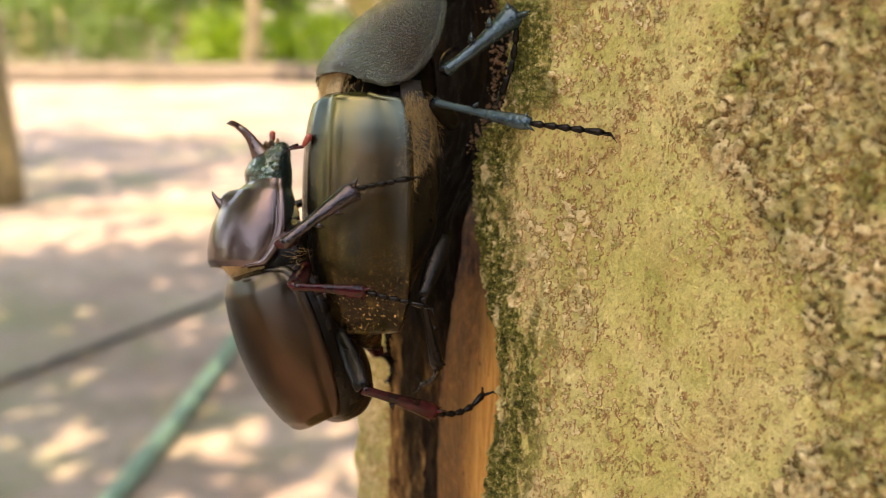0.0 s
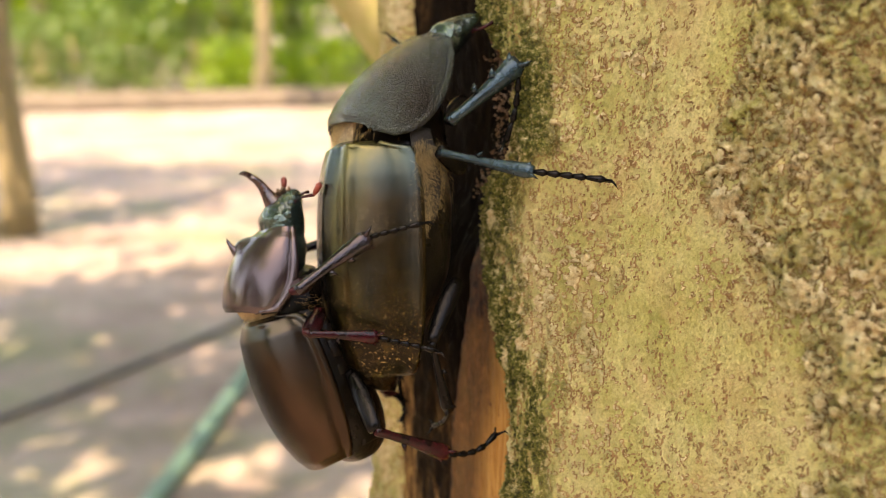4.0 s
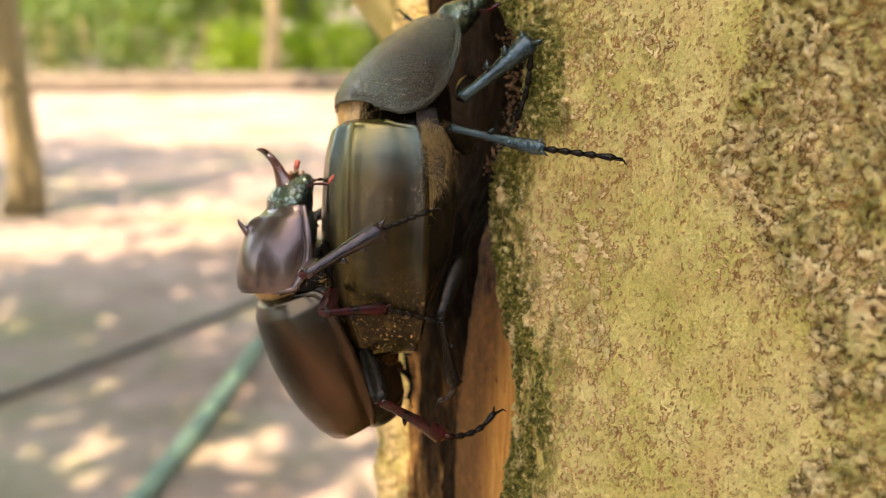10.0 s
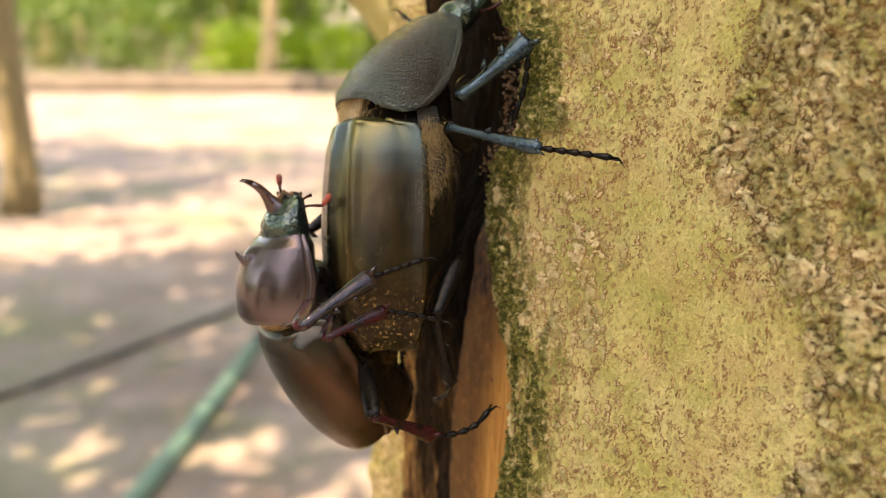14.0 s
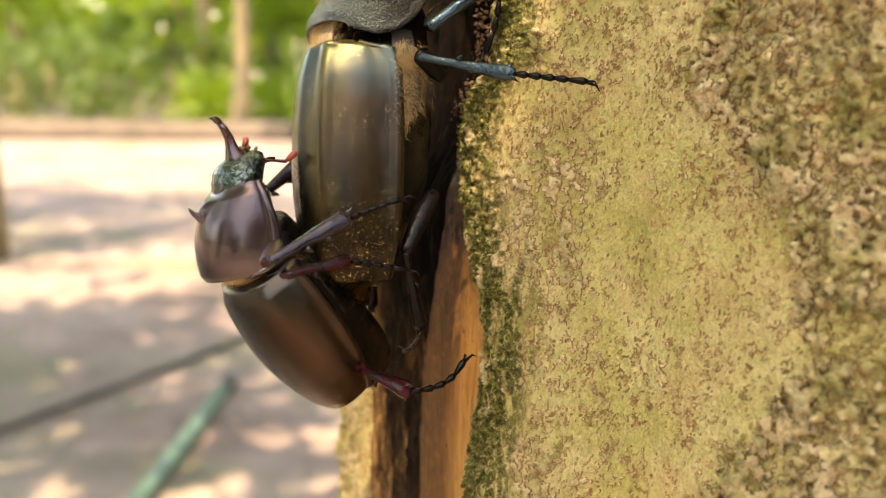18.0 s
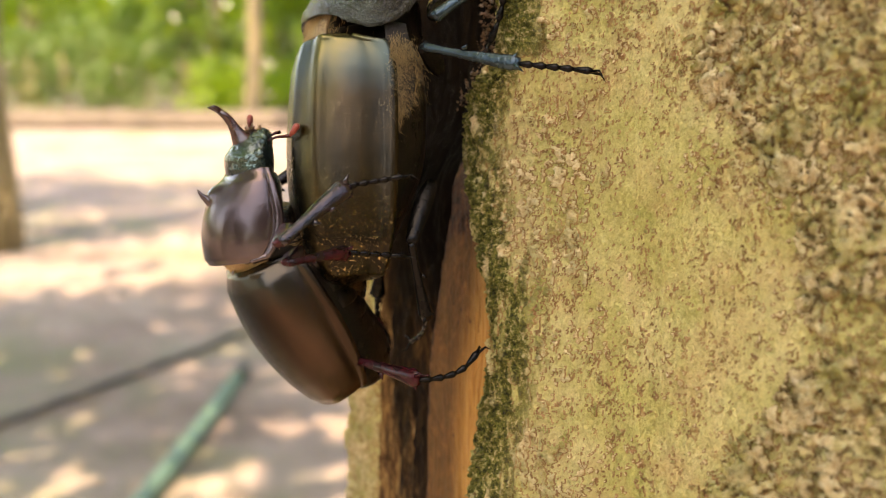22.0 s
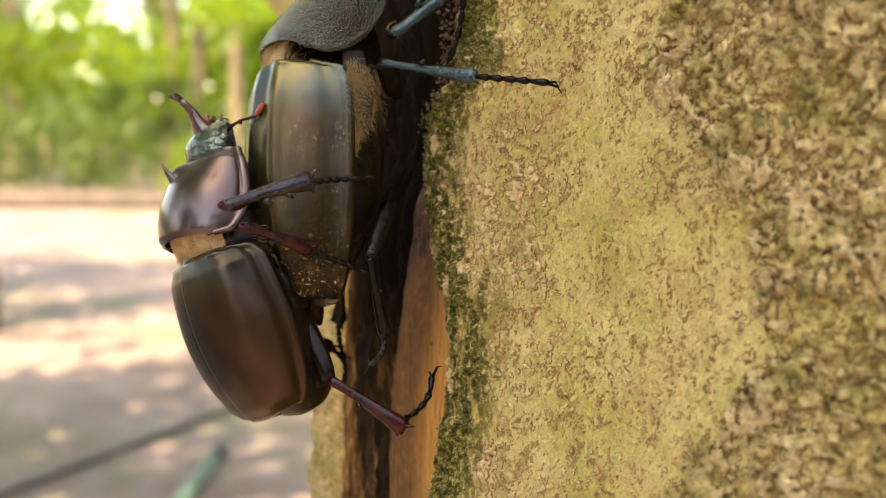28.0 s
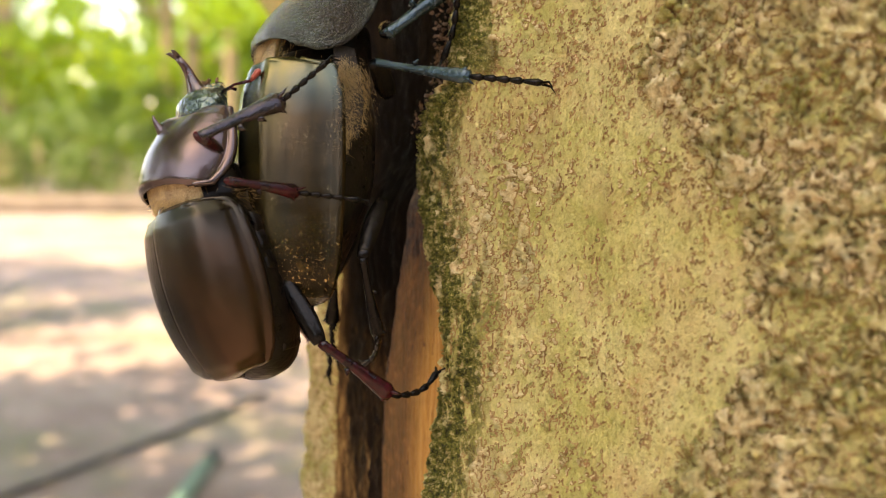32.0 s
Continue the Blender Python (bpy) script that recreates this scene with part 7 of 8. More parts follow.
    walk(male_parts["far_fore_femur"], rows_of([
        (0, 12.27, -8.01, 7.14, 121.4, 59, -73.6), (1, 12.38, -7.87, 7.07, 119.2, 59.1, -74.9), (2, 12.21, -7.56, 7.22, 119.8, 58.7, -74.1),
        (3, 12.3, -6.87, 7.08, 118.5, 58, -75.5), (3.5, 12.33, -6.62, 6.97, 118.4, 58.1, -75.2), (5.5, 12.14, -6.75, 7.05, 116.8, 58.1, -76.3),
        (6, 12.28, -6.35, 7.15, 116.6, 58.5, -76.1), (7, 11.81, -6.29, 7.11, 117.4, 58.7, -75.3), (8, 12.19, -6.11, 6.99, 113.4, 57.6, -77.7),
        (9, 12.31, -5.79, 6.45, 105.5, 59.2, -83.4), (10, 12.91, -4.67, 6.34, 101, 44, -84.3), (11, 12.88, -4.55, 5.8, 95.4, 44.3, -85.8),
        (12, 12.68, -5.55, 4.95, 89.3, 47.1, -92.1), (13, 13.02, -5.18, 4.88, 87.9, 46.7, -93.8), (14, 12.68, -5.97, 4.69, 86.6, 49.2, -96.5),
        (14.5, 12.88, -5.6, 4.71, 86.2, 49.3, -97.1), (16.5, 12.85, -6.53, 3.67, 80.7, 51.7, -102.7), (17, 12.47, -7.03, 3.68, 81.5, 51, -104.8),
        (18, 12.78, -6.68, 4.47, 87, 50, -98.3), (19, 13.61, -4.95, 4.54, 86.2, 43.4, -94.7), (20, 13.63, -5.19, 4.69, 90.3, 42.3, -86.2),
        (21, 13.51, -5.82, 4.58, 90.7, 44.1, -88.5), (22, 13.65, -5.52, 5.34, 93.5, 43.1, -88), (23, 13.46, -6.85, 5.61, 100.7, 46.8, -87.2),
        (24, 13.78, -6.69, 5.51, 95.8, 46.3, -91.7), (25, 14.52, -6.26, 4.5, 92.3, 46.1, -91.8), (26, 14.66, -5.72, 4.55, 97, 44.9, -86.4),
        (26.5, 14.02, -4.75, 4.93, 92.6, 39.3, -84.7), (28.5, 17.27, -8.79, 7.64, 114.2, 31.5, -81.1), (29, 17.55, -8.9, 7.28, 113.4, 32.9, -81.2),
        (30, 18.32, -7.7, 6.75, 100.9, 27.8, -86.6), (31, 18.59, -8.26, 7.15, 101.7, 28.1, -85.2), (32, 16.36, -9.69, 8.5, 106.2, 27.8, -88.3),
    ]))
    walk(male_parts["far_fore_tibia"], rows_of([
        (0, 12.27, -8.01, 7.14, 94.2, 5.9, -32.1), (1, 12.38, -7.87, 7.07, 93, 6.7, -31.9), (2, 12.21, -7.56, 7.22, 92.4, 6, -31.8),
        (3, 12.3, -6.87, 7.08, 91.4, 6.1, -32.2), (3.5, 12.33, -6.62, 6.97, 91.4, 6.2, -31.8), (5.5, 12.14, -6.75, 7.05, 90.8, 7.1, -31.6),
        (6, 12.28, -6.35, 7.15, 90.9, 7.4, -31.3), (7, 11.81, -6.29, 7.11, 89.4, 6.8, -31.7), (8, 12.19, -6.11, 6.99, 89.9, 8.5, -30),
        (9, 12.31, -5.79, 6.45, 86.8, 12.7, -29.8), (10, 12.91, -4.67, 6.34, 86.5, 12, -25.2), (11, 12.88, -4.55, 5.8, 83.2, 15.8, -23.8),
        (12, 12.68, -5.55, 4.95, 80.9, 19.7, -26.7), (13, 13.02, -5.18, 4.88, 79.8, 20.4, -27.7), (14, 12.68, -5.97, 4.69, 80.4, 21.5, -29.1),
        (14.5, 12.88, -5.6, 4.71, 79.7, 21.5, -29.7), (16.5, 12.85, -6.53, 3.67, 77.8, 24.5, -31.5), (17, 12.47, -7.03, 3.68, 76.6, 23.6, -34.7),
        (18, 12.78, -6.68, 4.47, 80.8, 21.6, -31), (19, 13.61, -4.95, 4.54, 77.9, 21.1, -27.9), (20, 13.63, -5.19, 4.69, 84.3, 20.5, -20.2),
        (21, 13.51, -5.82, 4.58, 85.6, 20.7, -22.2), (22, 13.65, -5.52, 5.34, 85.6, 18.2, -23.7), (23, 13.46, -6.85, 5.61, 92.1, 14.7, -26.1),
        (24, 13.78, -6.69, 5.51, 89.5, 17.6, -27.8), (25, 14.52, -6.26, 4.5, 91.9, 20.9, -24.4), (26, 14.66, -5.72, 4.55, 95.4, 18.6, -20.9),
        (26.5, 14.02, -4.75, 4.93, 85.8, 19.1, -19.6), (28.5, 17.27, -8.79, 7.64, 105.5, 0.3, -21.9), (29, 17.55, -8.9, 7.28, 106.1, 1.6, -21.8),
        (30, 18.32, -7.7, 6.75, 89.9, 9.8, -23.8), (31, 18.59, -8.26, 7.15, 92.3, 9.4, -22), (32, 16.36, -9.69, 8.5, 89.3, 4.5, -28.6),
    ]))
    walk(male_parts["far_fore_tarsus"], rows_of([
        (0, 6.17, -17.61, 6.3, 143.2, -42.8, 7.9), (1, 6.32, -17.51, 6.48, 143.1, -41.6, 8.4), (2, 6.17, -17.22, 6.76, 142.4, -41.9, 9.2),
        (3, 6.2, -16.5, 6.81, 142.4, -41.6, 8.8), (3.5, 6.31, -16.29, 6.71, 142.9, -41.7, 8.8), (5.5, 6.16, -16.45, 6.91, 144.8, -41.4, 7.6),
        (6, 6.36, -16.08, 6.98, 145.7, -41.4, 7.2), (7, 5.81, -15.99, 7.21, 144.8, -41.4, 8.2), (8, 6.49, -15.98, 7.02, 147, -40.5, 7),
        (9, 6.76, -15.73, 7.08, 153.4, -37.5, 3.2), (10, 8.2, -15.03, 7.03, 151.7, -38, 1), (11, 8.66, -15.06, 7.1, 157.8, -35.7, -1.7),
        (12, 8.17, -15.89, 6.65, 162.4, -32.3, -6.3), (13, 8.44, -15.45, 6.79, 164.1, -31.9, -8.5), (14, 7.82, -16.12, 6.47, 161.9, -30.2, -6.9),
        (14.5, 7.98, -15.72, 6.61, 161.9, -30, -7), (16.5, 7.89, -16.56, 5.86, 164.3, -27.1, -8.7), (17, 7.03, -16.75, 6.1, 163.4, -27.6, -10.9),
        (18, 7.56, -16.66, 6.16, 167.4, -31.4, -13.5), (19, 9.14, -15.2, 6.77, 164.8, -31.4, -10.8), (20, 10.09, -15.97, 5.76, 173.1, -34, -14.8),
        (21, 9.5, -16.46, 5.4, 169.1, -33.3, -12.7), (22, 9.33, -16.04, 6.16, 161.4, -34.5, -7.6), (23, 8.35, -17.04, 5.21, 157.8, -37.2, -6.9),
        (24, 8.49, -16.77, 5.59, 160.5, -34.8, -10.7), (25, 9.7, -16.58, 4.15, 160.9, -31.5, -9.8), (26, 10.29, -16.2, 3.52, 164.9, -34.3, -13.2),
        (26.5, 10.46, -15.55, 5.71, 170.3, -35.3, -15.2), (28.5, 13.14, -18.97, 4.6, 141, -42.3, -6.5), (29, 13.42, -19.04, 4.11, 142.5, -41.4, -7.2),
        (30, 13.72, -18.13, 6.76, 141.9, -37, -5.6), (31, 14.27, -18.78, 6.7, 141, -36.4, -4.4), (32, 10.9, -19.69, 8.64, 139.6, -41.9, -5.4),
    ]))
    walk(male_parts["far_mid_femur"], rows_of([
        (0, 11.82, -9.04, -1.68, -95.7, 83.1, 62.1), (1, 11.83, -8.98, -1.71, -88.7, 83.1, 69.5), (2, 11.78, -8.78, -1.52, -94, 82.7, 64.6),
        (3, 11.77, -8.22, -1.64, -94.3, 84.1, 63.9), (3.5, 11.79, -7.98, -1.74, -94, 84.3, 64.6), (5.5, 11.43, -8.16, -1.63, -87.9, 85.7, 70.9),
        (6, 11.54, -7.72, -1.54, -84.8, 85.7, 74.3), (7, 11.35, -7.81, -1.5, -92.9, 83.1, 66.2), (8, 11.33, -7.55, -1.64, 46, 88.1, -153.5),
        (9, 11.38, -7.12, -1.97, 45.1, 83.3, -152.8), (10, 12.12, -6.1, -2.08, 83.8, 40.7, -107.6), (11, 12.19, -5.88, -2.36, 79.8, 42.4, -107.6),
        (12, 11.72, -6.68, -3, 73.8, 47.7, -114.7), (13, 11.95, -6.37, -2.99, 72.9, 48.1, -116.1), (14, 11.7, -6.86, -3.25, 69.9, 49.9, -120.2),
        (14.5, 11.93, -6.53, -3.2, 69.4, 50.7, -121), (16.5, 11.77, -7.28, -4.09, 62.2, 54.6, -129), (17, 11.46, -7.88, -4.05, 63.3, 55, -131.1),
        (18, 12.05, -7.41, -3.34, 70.3, 52.5, -122), (19, 12.55, -6.22, -3.21, 73.6, 42.9, -114.2), (20, 12.56, -6.15, -3.19, 77.5, 39.7, -104.9),
        (21, 12.28, -6.64, -3.47, 76.3, 39.9, -108.2), (22, 12.49, -6.54, -2.88, 78.2, 37.1, -108.4), (23, 11.89, -7.67, -2.97, 81.2, 40.7, -111.7),
        (24, 12.12, -7.44, -2.89, 78, 40.3, -114.5), (25, 11.97, -6.89, -3.88, 74.5, 36, -113.4), (26, 12.23, -6.35, -3.96, 78.2, 34.9, -108.7),
        (26.5, 12.91, -5.77, -3.11, 79.5, 33.6, -102.8), (28.5, 16.53, -9.01, -1.71, 91.9, 15, -103.1), (29, 16.67, -8.94, -2.07, 90.7, 15.9, -103.2),
        (30, 17.52, -8.87, -2.05, 84.3, 11.3, -104.2), (31, 17.44, -9.39, -1.77, 84.2, 11.1, -103.1), (32, 16.67, -11.02, -0.14, 89.9, 12.3, -107.3),
    ]))
    walk(male_parts["far_mid_tibia"], rows_of([
        (0, 11.82, -9.04, -1.68, 89.6, 5, -32.9), (1, 11.83, -8.98, -1.71, 88.3, 5.8, -32.6), (2, 11.78, -8.78, -1.52, 87.8, 5.2, -32.5),
        (3, 11.77, -8.22, -1.64, 86.9, 5.2, -32.9), (3.5, 11.79, -7.98, -1.74, 86.8, 5.4, -32.5), (5.5, 11.43, -8.16, -1.63, 86.4, 6.2, -32.3),
        (6, 11.54, -7.72, -1.54, 86.6, 6.6, -32), (7, 11.35, -7.81, -1.5, 85.1, 5.9, -32.2), (8, 11.33, -7.55, -1.64, 85.6, 7.7, -30.8),
        (9, 11.38, -7.12, -1.97, 82.9, 12, -30), (10, 12.12, -6.1, -2.08, 82.6, 11.8, -25.3), (11, 12.19, -5.88, -2.36, 80, 15.7, -23.1),
        (12, 11.72, -6.68, -3, 78.4, 19.7, -25.5), (13, 11.95, -6.37, -2.99, 77.6, 20.5, -26.3), (14, 11.7, -6.86, -3.25, 77.6, 21.5, -27.7),
        (14.5, 11.93, -6.53, -3.2, 77, 21.5, -28.1), (16.5, 11.77, -7.28, -4.09, 75.5, 24.6, -29.5), (17, 11.46, -7.88, -4.05, 74.3, 23.6, -32.6),
        (18, 12.05, -7.41, -3.34, 78.8, 21.6, -29.2), (19, 12.55, -6.22, -3.21, 76.1, 21.3, -26.4), (20, 12.56, -6.15, -3.19, 82.9, 20.7, -19.1),
        (21, 12.28, -6.64, -3.47, 83.4, 20.8, -21.4), (22, 12.49, -6.54, -2.88, 82.5, 18.2, -23.3), (23, 11.89, -7.67, -2.97, 88.1, 14.6, -26.9),
        (24, 12.12, -7.44, -2.89, 86, 17.6, -28.2), (25, 11.97, -6.89, -3.88, 88, 20.9, -25.5), (26, 12.23, -6.35, -3.96, 91.5, 18.9, -22.4),
        (26.5, 12.91, -5.77, -3.11, 83.9, 19.4, -19), (28.5, 16.53, -9.01, -1.71, 99.4, 2.4, -23.8), (29, 16.67, -8.94, -2.07, 100.2, 3.7, -23.5),
        (30, 17.52, -8.87, -2.05, 84.4, 11, -24.4), (31, 17.44, -9.39, -1.77, 86.5, 10.7, -23), (32, 16.67, -11.02, -0.14, 83.9, 5.4, -28.6),
    ]))
    walk(male_parts["far_mid_tarsus"], rows_of([
        (0, 6.94, -16.6, -1.61, 143.2, -42.8, 7.9), (1, 7, -16.57, -1.45, 143.1, -41.6, 8.4), (2, 6.98, -16.39, -1.17, 142.4, -41.9, 9.2),
        (3, 6.93, -15.8, -1.14, 142.4, -41.6, 8.8), (3.5, 7, -15.58, -1.24, 142.9, -41.7, 8.8), (5.5, 6.68, -15.79, -1.06, 144.8, -41.4, 7.6),
        (6, 6.83, -15.38, -0.99, 145.7, -41.4, 7.2), (7, 6.64, -15.43, -0.74, 144.8, -41.4, 8.2), (8, 6.83, -15.31, -0.96, 147, -40.5, 7),
        (9, 7.12, -14.97, -0.89, 153.4, -37.5, 3.2), (10, 8.52, -14.28, -0.95, 151.7, -38, 1), (11, 9.11, -14.2, -0.85, 157.8, -35.7, -1.7),
        (12, 8.49, -14.9, -1.3, 162.4, -32.3, -6.3), (13, 8.66, -14.55, -1.17, 164.1, -31.9, -8.5), (14, 8.24, -14.97, -1.46, 161.9, -30.2, -6.9),
        (14.5, 8.45, -14.62, -1.31, 161.9, -30, -7), (16.5, 8.28, -15.32, -2.05, 164.3, -27.1, -8.7), (17, 7.6, -15.71, -1.83, 163.4, -27.6, -10.9),
        (18, 8.31, -15.42, -1.71, 167.4, -31.4, -13.5), (19, 9.36, -14.38, -1.2, 164.8, -31.4, -10.8), (20, 10.01, -14.72, -2.16, 173.1, -34, -14.8),
        (21, 9.36, -15.1, -2.5, 169.1, -33.3, -12.7), (22, 9.3, -14.89, -1.77, 161.4, -34.5, -7.6), (23, 7.89, -15.73, -2.69, 157.8, -37.2, -6.9),
        (24, 8.05, -15.44, -2.29, 160.5, -34.8, -10.7), (25, 8.2, -15.06, -3.57, 160.9, -31.5, -9.8), (26, 8.73, -14.64, -4.18, 164.9, -34.3, -13.2),
        (26.5, 10.3, -14.33, -2.21, 170.3, -35.3, -15.2), (28.5, 12.9, -17.11, -3.19, 141, -42.3, -6.5), (29, 13.06, -17.03, -3.64, 142.5, -41.4, -7.2),
        (30, 13.97, -17.1, -1.19, 141.9, -37, -5.6), (31, 14.02, -17.69, -1.23, 141, -36.4, -4.4), (32, 12.46, -18.92, 0.82, 139.6, -41.9, -5.4),
    ]))
    walk(male_parts["far_hind_femur"], rows_of([
        (0, 11.11, -10.21, -13.23, -37.2, -48.6, 10.4), (1, 10.94, -10.23, -13.31, -36.8, -47.2, 10.5), (2, 11.02, -10.15, -13.19, -37.2, -47.3, 10.9),
        (3, 10.83, -9.76, -13.33, -37.9, -46.5, 10.9), (3.5, 10.82, -9.53, -13.45, -37.7, -46.3, 11.1), (5.5, 10.18, -9.76, -13.44, -37.1, -44.9, 10.6),
        (6, 10.23, -9.27, -13.38, -36.5, -44.7, 10.4), (7, 10.21, -9.54, -13.51, -37, -43.5, 10.6), (8, 9.72, -9.26, -13.55, -35.9, -42.8, 10.5),
        (9, 9.36, -8.02, -14.41, -22.1, -40.9, -0.1), (10, 9.71, -8.29, -14.33, -26, -40.9, -0.4), (11, 9.85, -7.78, -14.62, -20.7, -39.6, -2.2),
        (12, 8.89, -7.95, -15.29, -16.7, -36, -6.4), (13, 9.07, -7.44, -15.29, -13.1, -36.5, -10.5), (14, 8.81, -7.93, -15.33, -18.5, -34.4, -5.6),
        (14.5, 9.12, -7.62, -15.25, -18.6, -34.6, -5.6), (16.5, 8.82, -7.9, -15.98, -16.2, -33.1, -7.2), (17, 8.69, -8.59, -15.93, -17.2, -34.1, -9.2),
        (18, 9.69, -8.26, -15.32, -17.6, -37.2, -8), (19, 9.65, -8.29, -15.01, -24.5, -35.8, -0.9), (20, 10.17, -7.97, -14.97, -17.5, -42.4, -3.9),
        (21, 9.71, -8.41, -15.05, -21.9, -41.2, -1.1), (22, 9.9, -8.75, -14.41, -28.1, -40.2, 2.7), (23, 9.43, -9.29, -14.26, -28.6, -45.6, 1.1),
        (24, 9.1, -9.02, -14.38, -26.9, -41.1, -2.2), (25, 8.09, -8.56, -14.84, -27.7, -39.4, 0.4), (26, 8.64, -8.37, -14.83, -30.1, -42.9, 3.3),
        (26.5, 10.24, -8.44, -14.7, -27.3, -41, 2.3), (28.5, 12.66, -13.39, -12.26, -58.8, -37.1, 11.8), (29, 12.77, -13.06, -12.65, -56.5, -37.6, 10.8),
        (30, 13.19, -13.28, -13.49, -42.8, -34.2, -2.2), (31, 12.63, -13.83, -13.26, -42.1, -33.7, -2.7), (32, 13.4, -14.83, -12.56, -36.4, -37.9, -10.7),
    ]))
    walk(male_parts["far_hind_tibia"], rows_of([
        (0, 11.11, -10.21, -13.23, 137.3, -44.4, 14.2), (1, 10.94, -10.23, -13.31, 137.8, -43.1, 14.1), (2, 11.02, -10.15, -13.19, 137.5, -43.2, 14.4),
        (3, 10.83, -9.76, -13.33, 137, -42.4, 14.2), (3.5, 10.82, -9.53, -13.45, 137.3, -42.2, 14.4), (5.5, 10.18, -9.76, -13.44, 138.1, -40.9, 13.7),
        (6, 10.23, -9.27, -13.38, 138.7, -40.6, 13.5), (7, 10.21, -9.54, -13.51, 138.7, -39.6, 13.2), (8, 9.72, -9.26, -13.55, 139.6, -38.9, 13.3),
        (9, 9.36, -8.02, -14.41, 152.8, -37.7, 3.7), (10, 9.71, -8.29, -14.33, 149.1, -37.4, 3.2), (11, 9.85, -7.78, -14.62, 153.8, -36.2, 2),
        (12, 8.89, -7.95, -15.29, 158, -32.9, -2.1), (13, 9.07, -7.44, -15.29, 161.2, -33.6, -5.6), (14, 8.81, -7.93, -15.33, 156.2, -31.1, -1.3),
        (14.5, 9.12, -7.62, -15.25, 156.1, -31.2, -1.2), (16.5, 8.82, -7.9, -15.98, 158.1, -29.7, -2.2), (17, 8.69, -8.59, -15.93, 157, -30.5, -4.1),
        (18, 9.69, -8.26, -15.32, 156.5, -33.5, -2.8), (19, 9.65, -8.29, -15.01, 150.3, -31.7, 3.4), (20, 10.17, -7.97, -14.97, 155.4, -38.5, 2.5),
        (21, 9.71, -8.41, -15.05, 151.4, -36.9, 4.8), (22, 9.9, -8.75, -14.41, 146.1, -35.7, 7.5), (23, 9.43, -9.29, -14.26, 144.5, -41, 7),
        (24, 9.1, -9.02, -14.38, 147.2, -36.7, 2.7), (25, 8.09, -8.56, -14.84, 146.1, -34.8, 5.8), (26, 8.64, -8.37, -14.83, 143.2, -37.8, 9.1),
        (26.5, 10.24, -8.44, -14.7, 146.9, -36.4, 7.1), (28.5, 12.66, -13.39, -12.26, 118.4, -32.3, 12.3), (29, 12.77, -13.06, -12.65, 120.5, -32.6, 11.6),
        (30, 13.19, -13.28, -13.49, 134, -30.4, -0.9), (31, 12.63, -13.83, -13.26, 134.8, -30, -1.5), (32, 13.4, -14.83, -12.56, 140.6, -34.8, -9.6),
    ]))
    walk(male_parts["far_hind_tarsus"], rows_of([
        (0, 18.69, -16.27, -19.21, 140.9, -43.5, 10.4), (1, 18.4, -16.25, -19.48, 141, -42.3, 10.7), (2, 18.51, -16.18, -19.32, 140.5, -42.5, 11.3),
        (3, 18.19, -15.92, -19.49, 140.2, -42, 11), (3.5, 18.18, -15.63, -19.66, 140.6, -42, 11.1), (5.5, 17.37, -15.84, -19.85, 142, -41.3, 10.2),
        (6, 17.41, -15.28, -19.87, 142.7, -41.2, 9.9), (7, 17.25, -15.63, -20.1, 142, -40.7, 10.5), (8, 16.73, -15.18, -20.31, 143.7, -39.9, 9.8),
        (9, 15.88, -12.83, -22.43, 153.1, -37.5, 3.4), (10, 15.96, -13.82, -22.1, 150.7, -37.8, 1.8), (11, 16.05, -12.61, -22.88, 156.7, -35.9, -0.7),
        (12, 14.46, -12.44, -24.17, 161.4, -32.5, -5.3), (13, 14.65, -11.67, -24.28, 163.4, -32.2, -7.9), (14, 14.08, -12.64, -24.27, 160.8, -30.4, -5.8),
        (14.5, 14.42, -12.35, -24.16, 160.9, -30.3, -6.1), (16.5, 13.9, -12.34, -25.17, 163.8, -27.3, -8.3), (17, 13.69, -13.41, -24.98, 163, -27.9, -10.6),
        (18, 15.24, -13.08, -24.03, 166.4, -31.7, -12.7), (19, 15.19, -13.64, -23.42, 163.4, -31.7, -9.4), (20, 16.81, -12.44, -23.09, 172.4, -34.5, -14),
        (21, 16.16, -13.34, -23.05, 168, -33.7, -11.8), (22, 16.21, -14.33, -22.1, 159.3, -35, -5.7), (23, 16.28, -15.14, -21.26, 155, -38.6, -4),
        (24, 15.11, -14.93, -22.05, 157.7, -35.7, -7.9), (25, 14.11, -14.31, -22.61, 157.9, -33, -6.7), (26, 15.25, -14.22, -22.04, 161.2, -36.1, -9.5),
        (26.5, 16.64, -13.9, -22.39, 168.5, -35.9, -13.5), (28.5, 17.62, -22.57, -16.85, 131.2, -39.7, 1.9), (29, 17.8, -22.05, -17.53, 133.3, -39.3, 0.8),
        (30, 17.07, -21.56, -20.32, 138.2, -34.2, -3.2), (31, 16.44, -22.03, -20.21, 137.9, -33.4, -2.8), (32, 17.15, -22.8, -19.79, 140.1, -38.2, -7.5),
    ]))
    walk(bough, [(t, BOUGH @ pose(0, 0, 0, 0, 0, a)) for t, a in (
        (0, 0), (3, 0.4), (6, 0.7), (8, 1.2), (10, 2.4), (11, 1.6), (12.5, 2.2), (13, 2.9), (14, 1.8), (16.5, 3.3), (18, 3.3), (19, 2.2), (21, 1.5), (23, 0.8), (26, 0), (29, 0.4), (32, 0))])
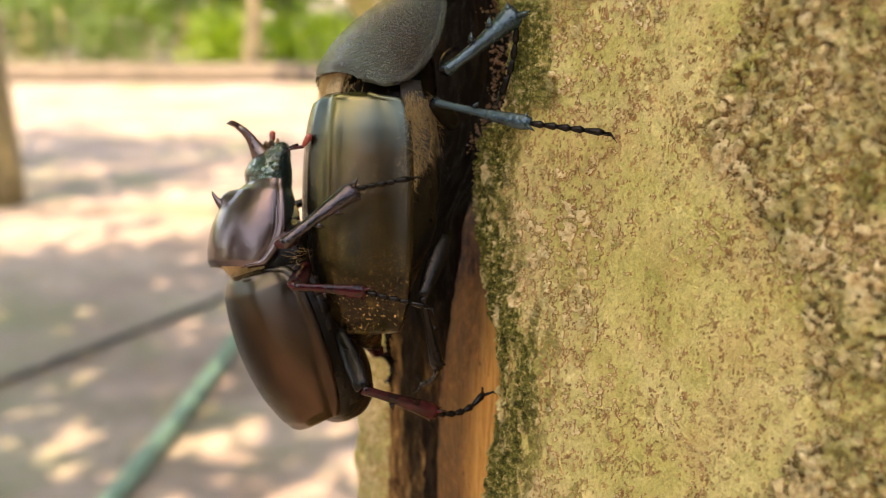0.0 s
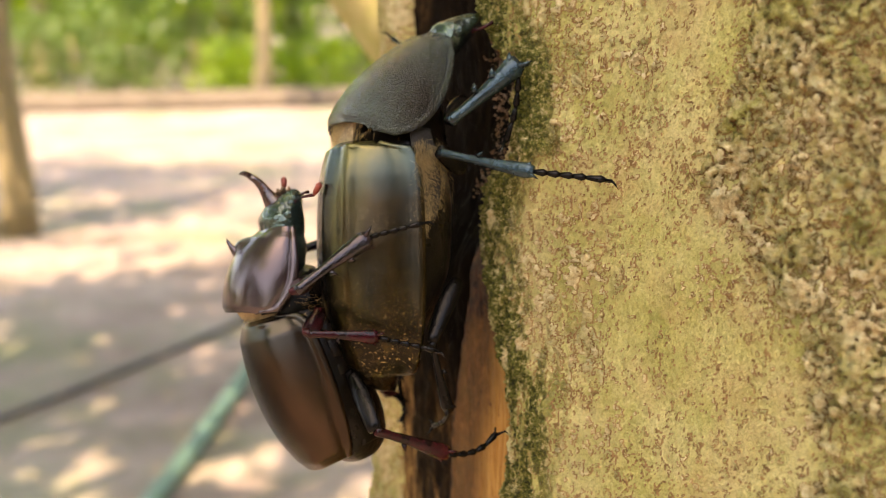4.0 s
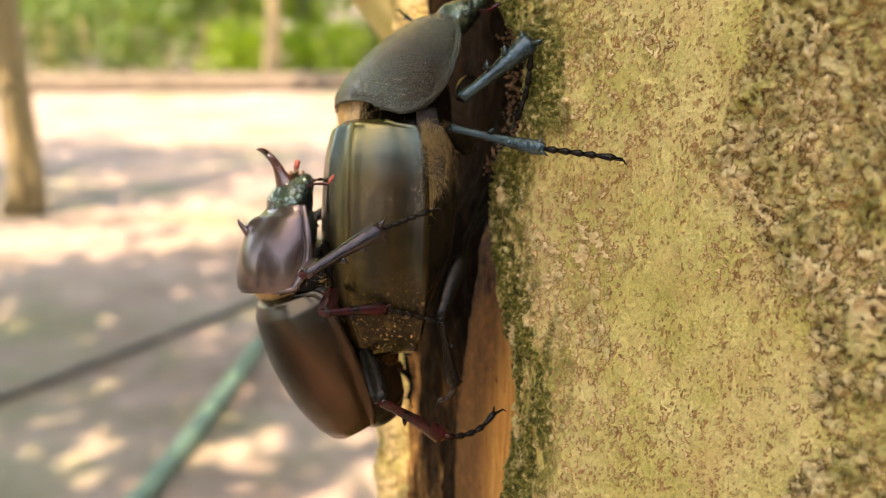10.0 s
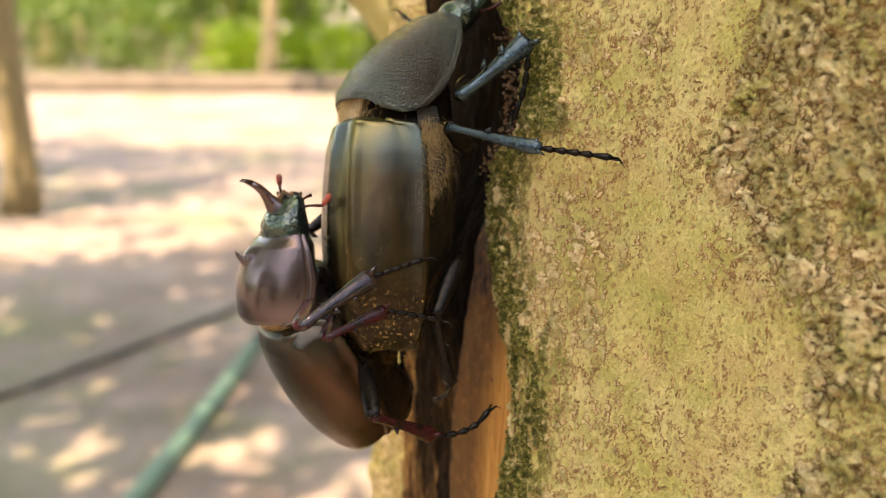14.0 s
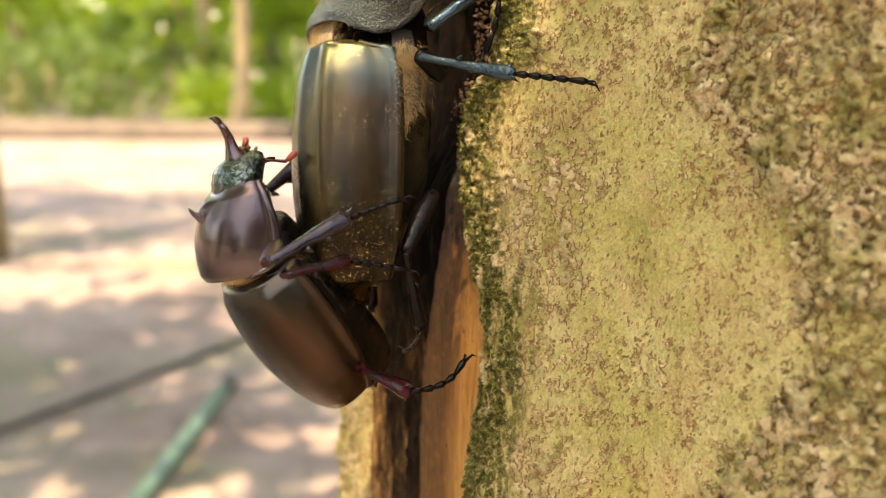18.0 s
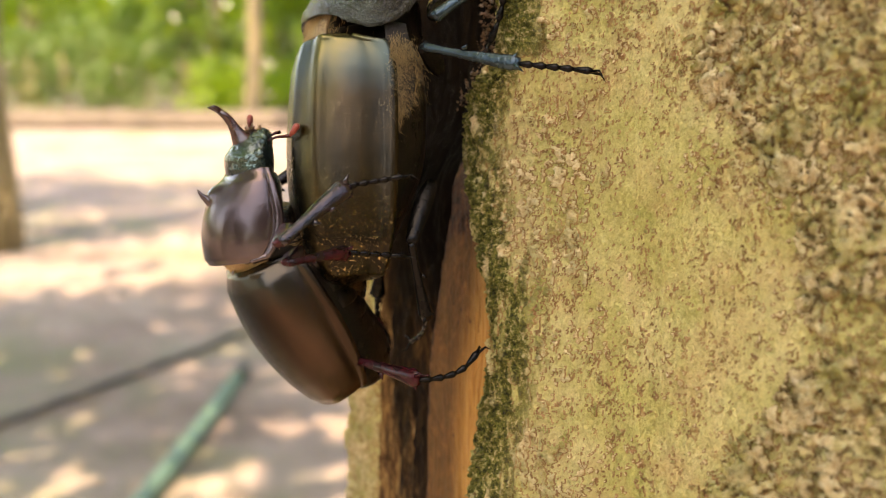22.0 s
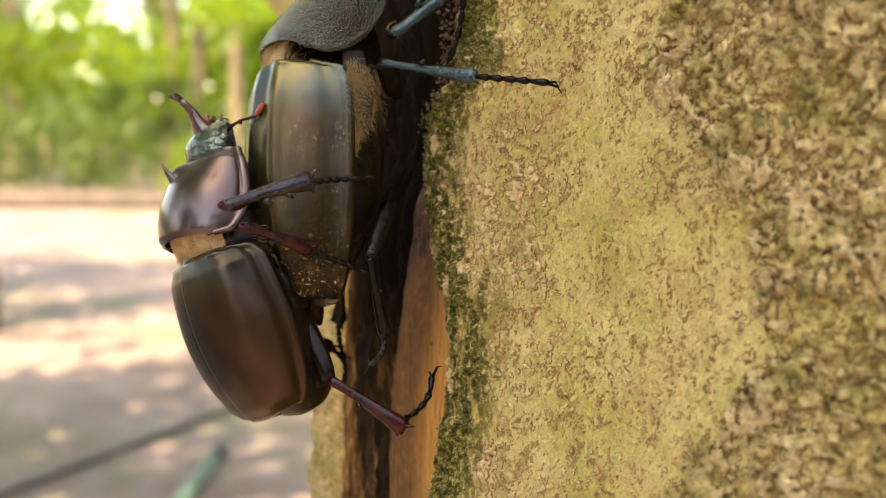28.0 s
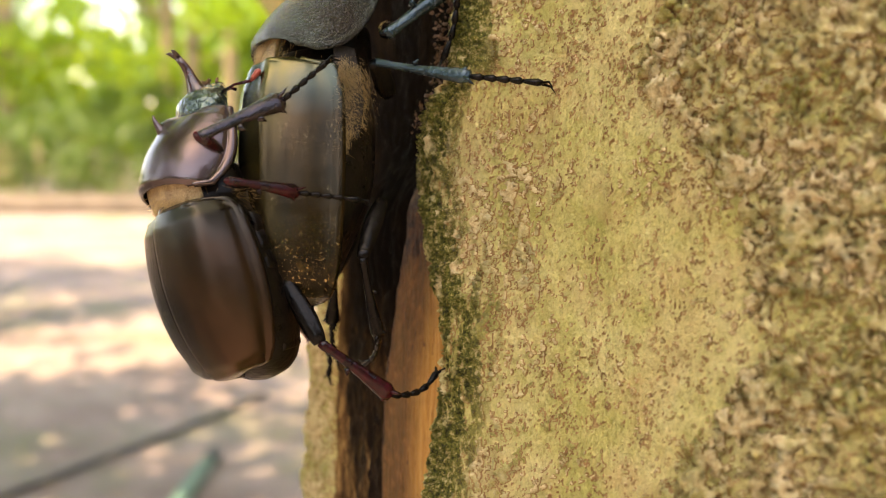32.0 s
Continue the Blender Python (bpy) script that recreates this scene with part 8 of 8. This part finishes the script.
    sway = [
        (0, 0, 0, 0), (0.5, -0.01, 0, -0), (1, -0.09, 0, 0.02),
        (1.5, 0.09, 0, 0.37), (2, 0.05, 0, 0.09), (2.5, 0.33, 0, 0.23),
        (3, 0.76, 0, 0.49), (3.5, 0.73, 0, 0.4), (5.5, -0.12, 0, 0.18),
        (6, -0.24, 0, 0.16), (6.5, -0.82, 0, -0.08), (7, -0.55, 0, 0.26),
        (7.5, -0.54, 0, 0.25), (8, -1.1, 0, -0.34), (8.5, -0.95, 0, -0.05),
        (9, -0.77, 0, -0.12), (9.5, -0.43, 0, -0.67), (10, -0.26, 0, -0.17),
        (10.5, 0.04, 0, 0.01), (11, -0.09, 0, 0.01), (11.5, -0.14, 0, 0),
        (12, -0.33, 0, 0.23), (12.5, -0.11, 0, 0.72), (13, -0.16, 0, 0.56),
        (13.5, 0.02, 0, 0.35), (14, 0.23, 0, -0.08), (14.5, 0.57, 0, 0.19),
        (16.5, 0.56, 0, 0.3), (17, 0.75, 0, 0.57), (17.5, 1.23, 0, 0.57),
        (18, 0.92, 0, 0.94), (18.5, 0.24, 0, 0.84), (19, -0.15, 0, 0.62),
        (19.5, 0.04, 0, 0.89), (20, -0.42, 0, 0.92), (20.5, -1.01, 0, 0.72),
        (21, -0.34, 0, 0.67), (21.5, -0.36, 0, 0.64), (22, -0.49, 0, 0.53),
        (22.5, -0.4, 0, 0.6), (23, -0.3, 0, 0.38), (23.5, -0.45, 0, -0.05),
        (24, -0.26, 0, -0.41), (24.5, -0.2, 0, -0.11), (25, -0.3, 0, -0.14),
        (25.5, -0.21, 0, -0.04), (26, -0.58, 0, 0.14), (26.5, -0.48, 0, 0.11),
        (28.5, -0.76, 0, -0.76), (29, -0.85, 0, -0.52), (29.5, -1, 0, -0.59),
        (30, -0.99, 0, -0.49), (30.5, -1.02, 0, -0.21), (31, -1.03, 0, -0.35),
        (31.5, -1.1, 0, -0.27), (32, -1, 0, -0.42),
    ]
    walk(female, [(t, TREE @ pose(x * MM, y * MM, z * MM) @ FEMALE) for t, x, y, z in sway])
    for femur, hip, knee in female_femora:  # her thighs turn between body and knee
        rows = []
        for t, x, y, z in sway:
            d = (knee - hip - Vector((x, y, z))).normalized() * (knee - hip).length
            rows.append((t, (pose(x * MM, y * MM, z * MM) @ FEMALE).inverted() @ aim(knee - d, knee)))
        walk(femur, rows)
    for limb in female_limbs:  # her shins and feet keep their hold on the bark
        rest = limb.matrix_basis.copy()
        walk(limb, [(t, FEMALE.inverted() @ pose(-x * MM, -y * MM, -z * MM) @ FEMALE @ rest) for t, x, y, z in sway])


motions()
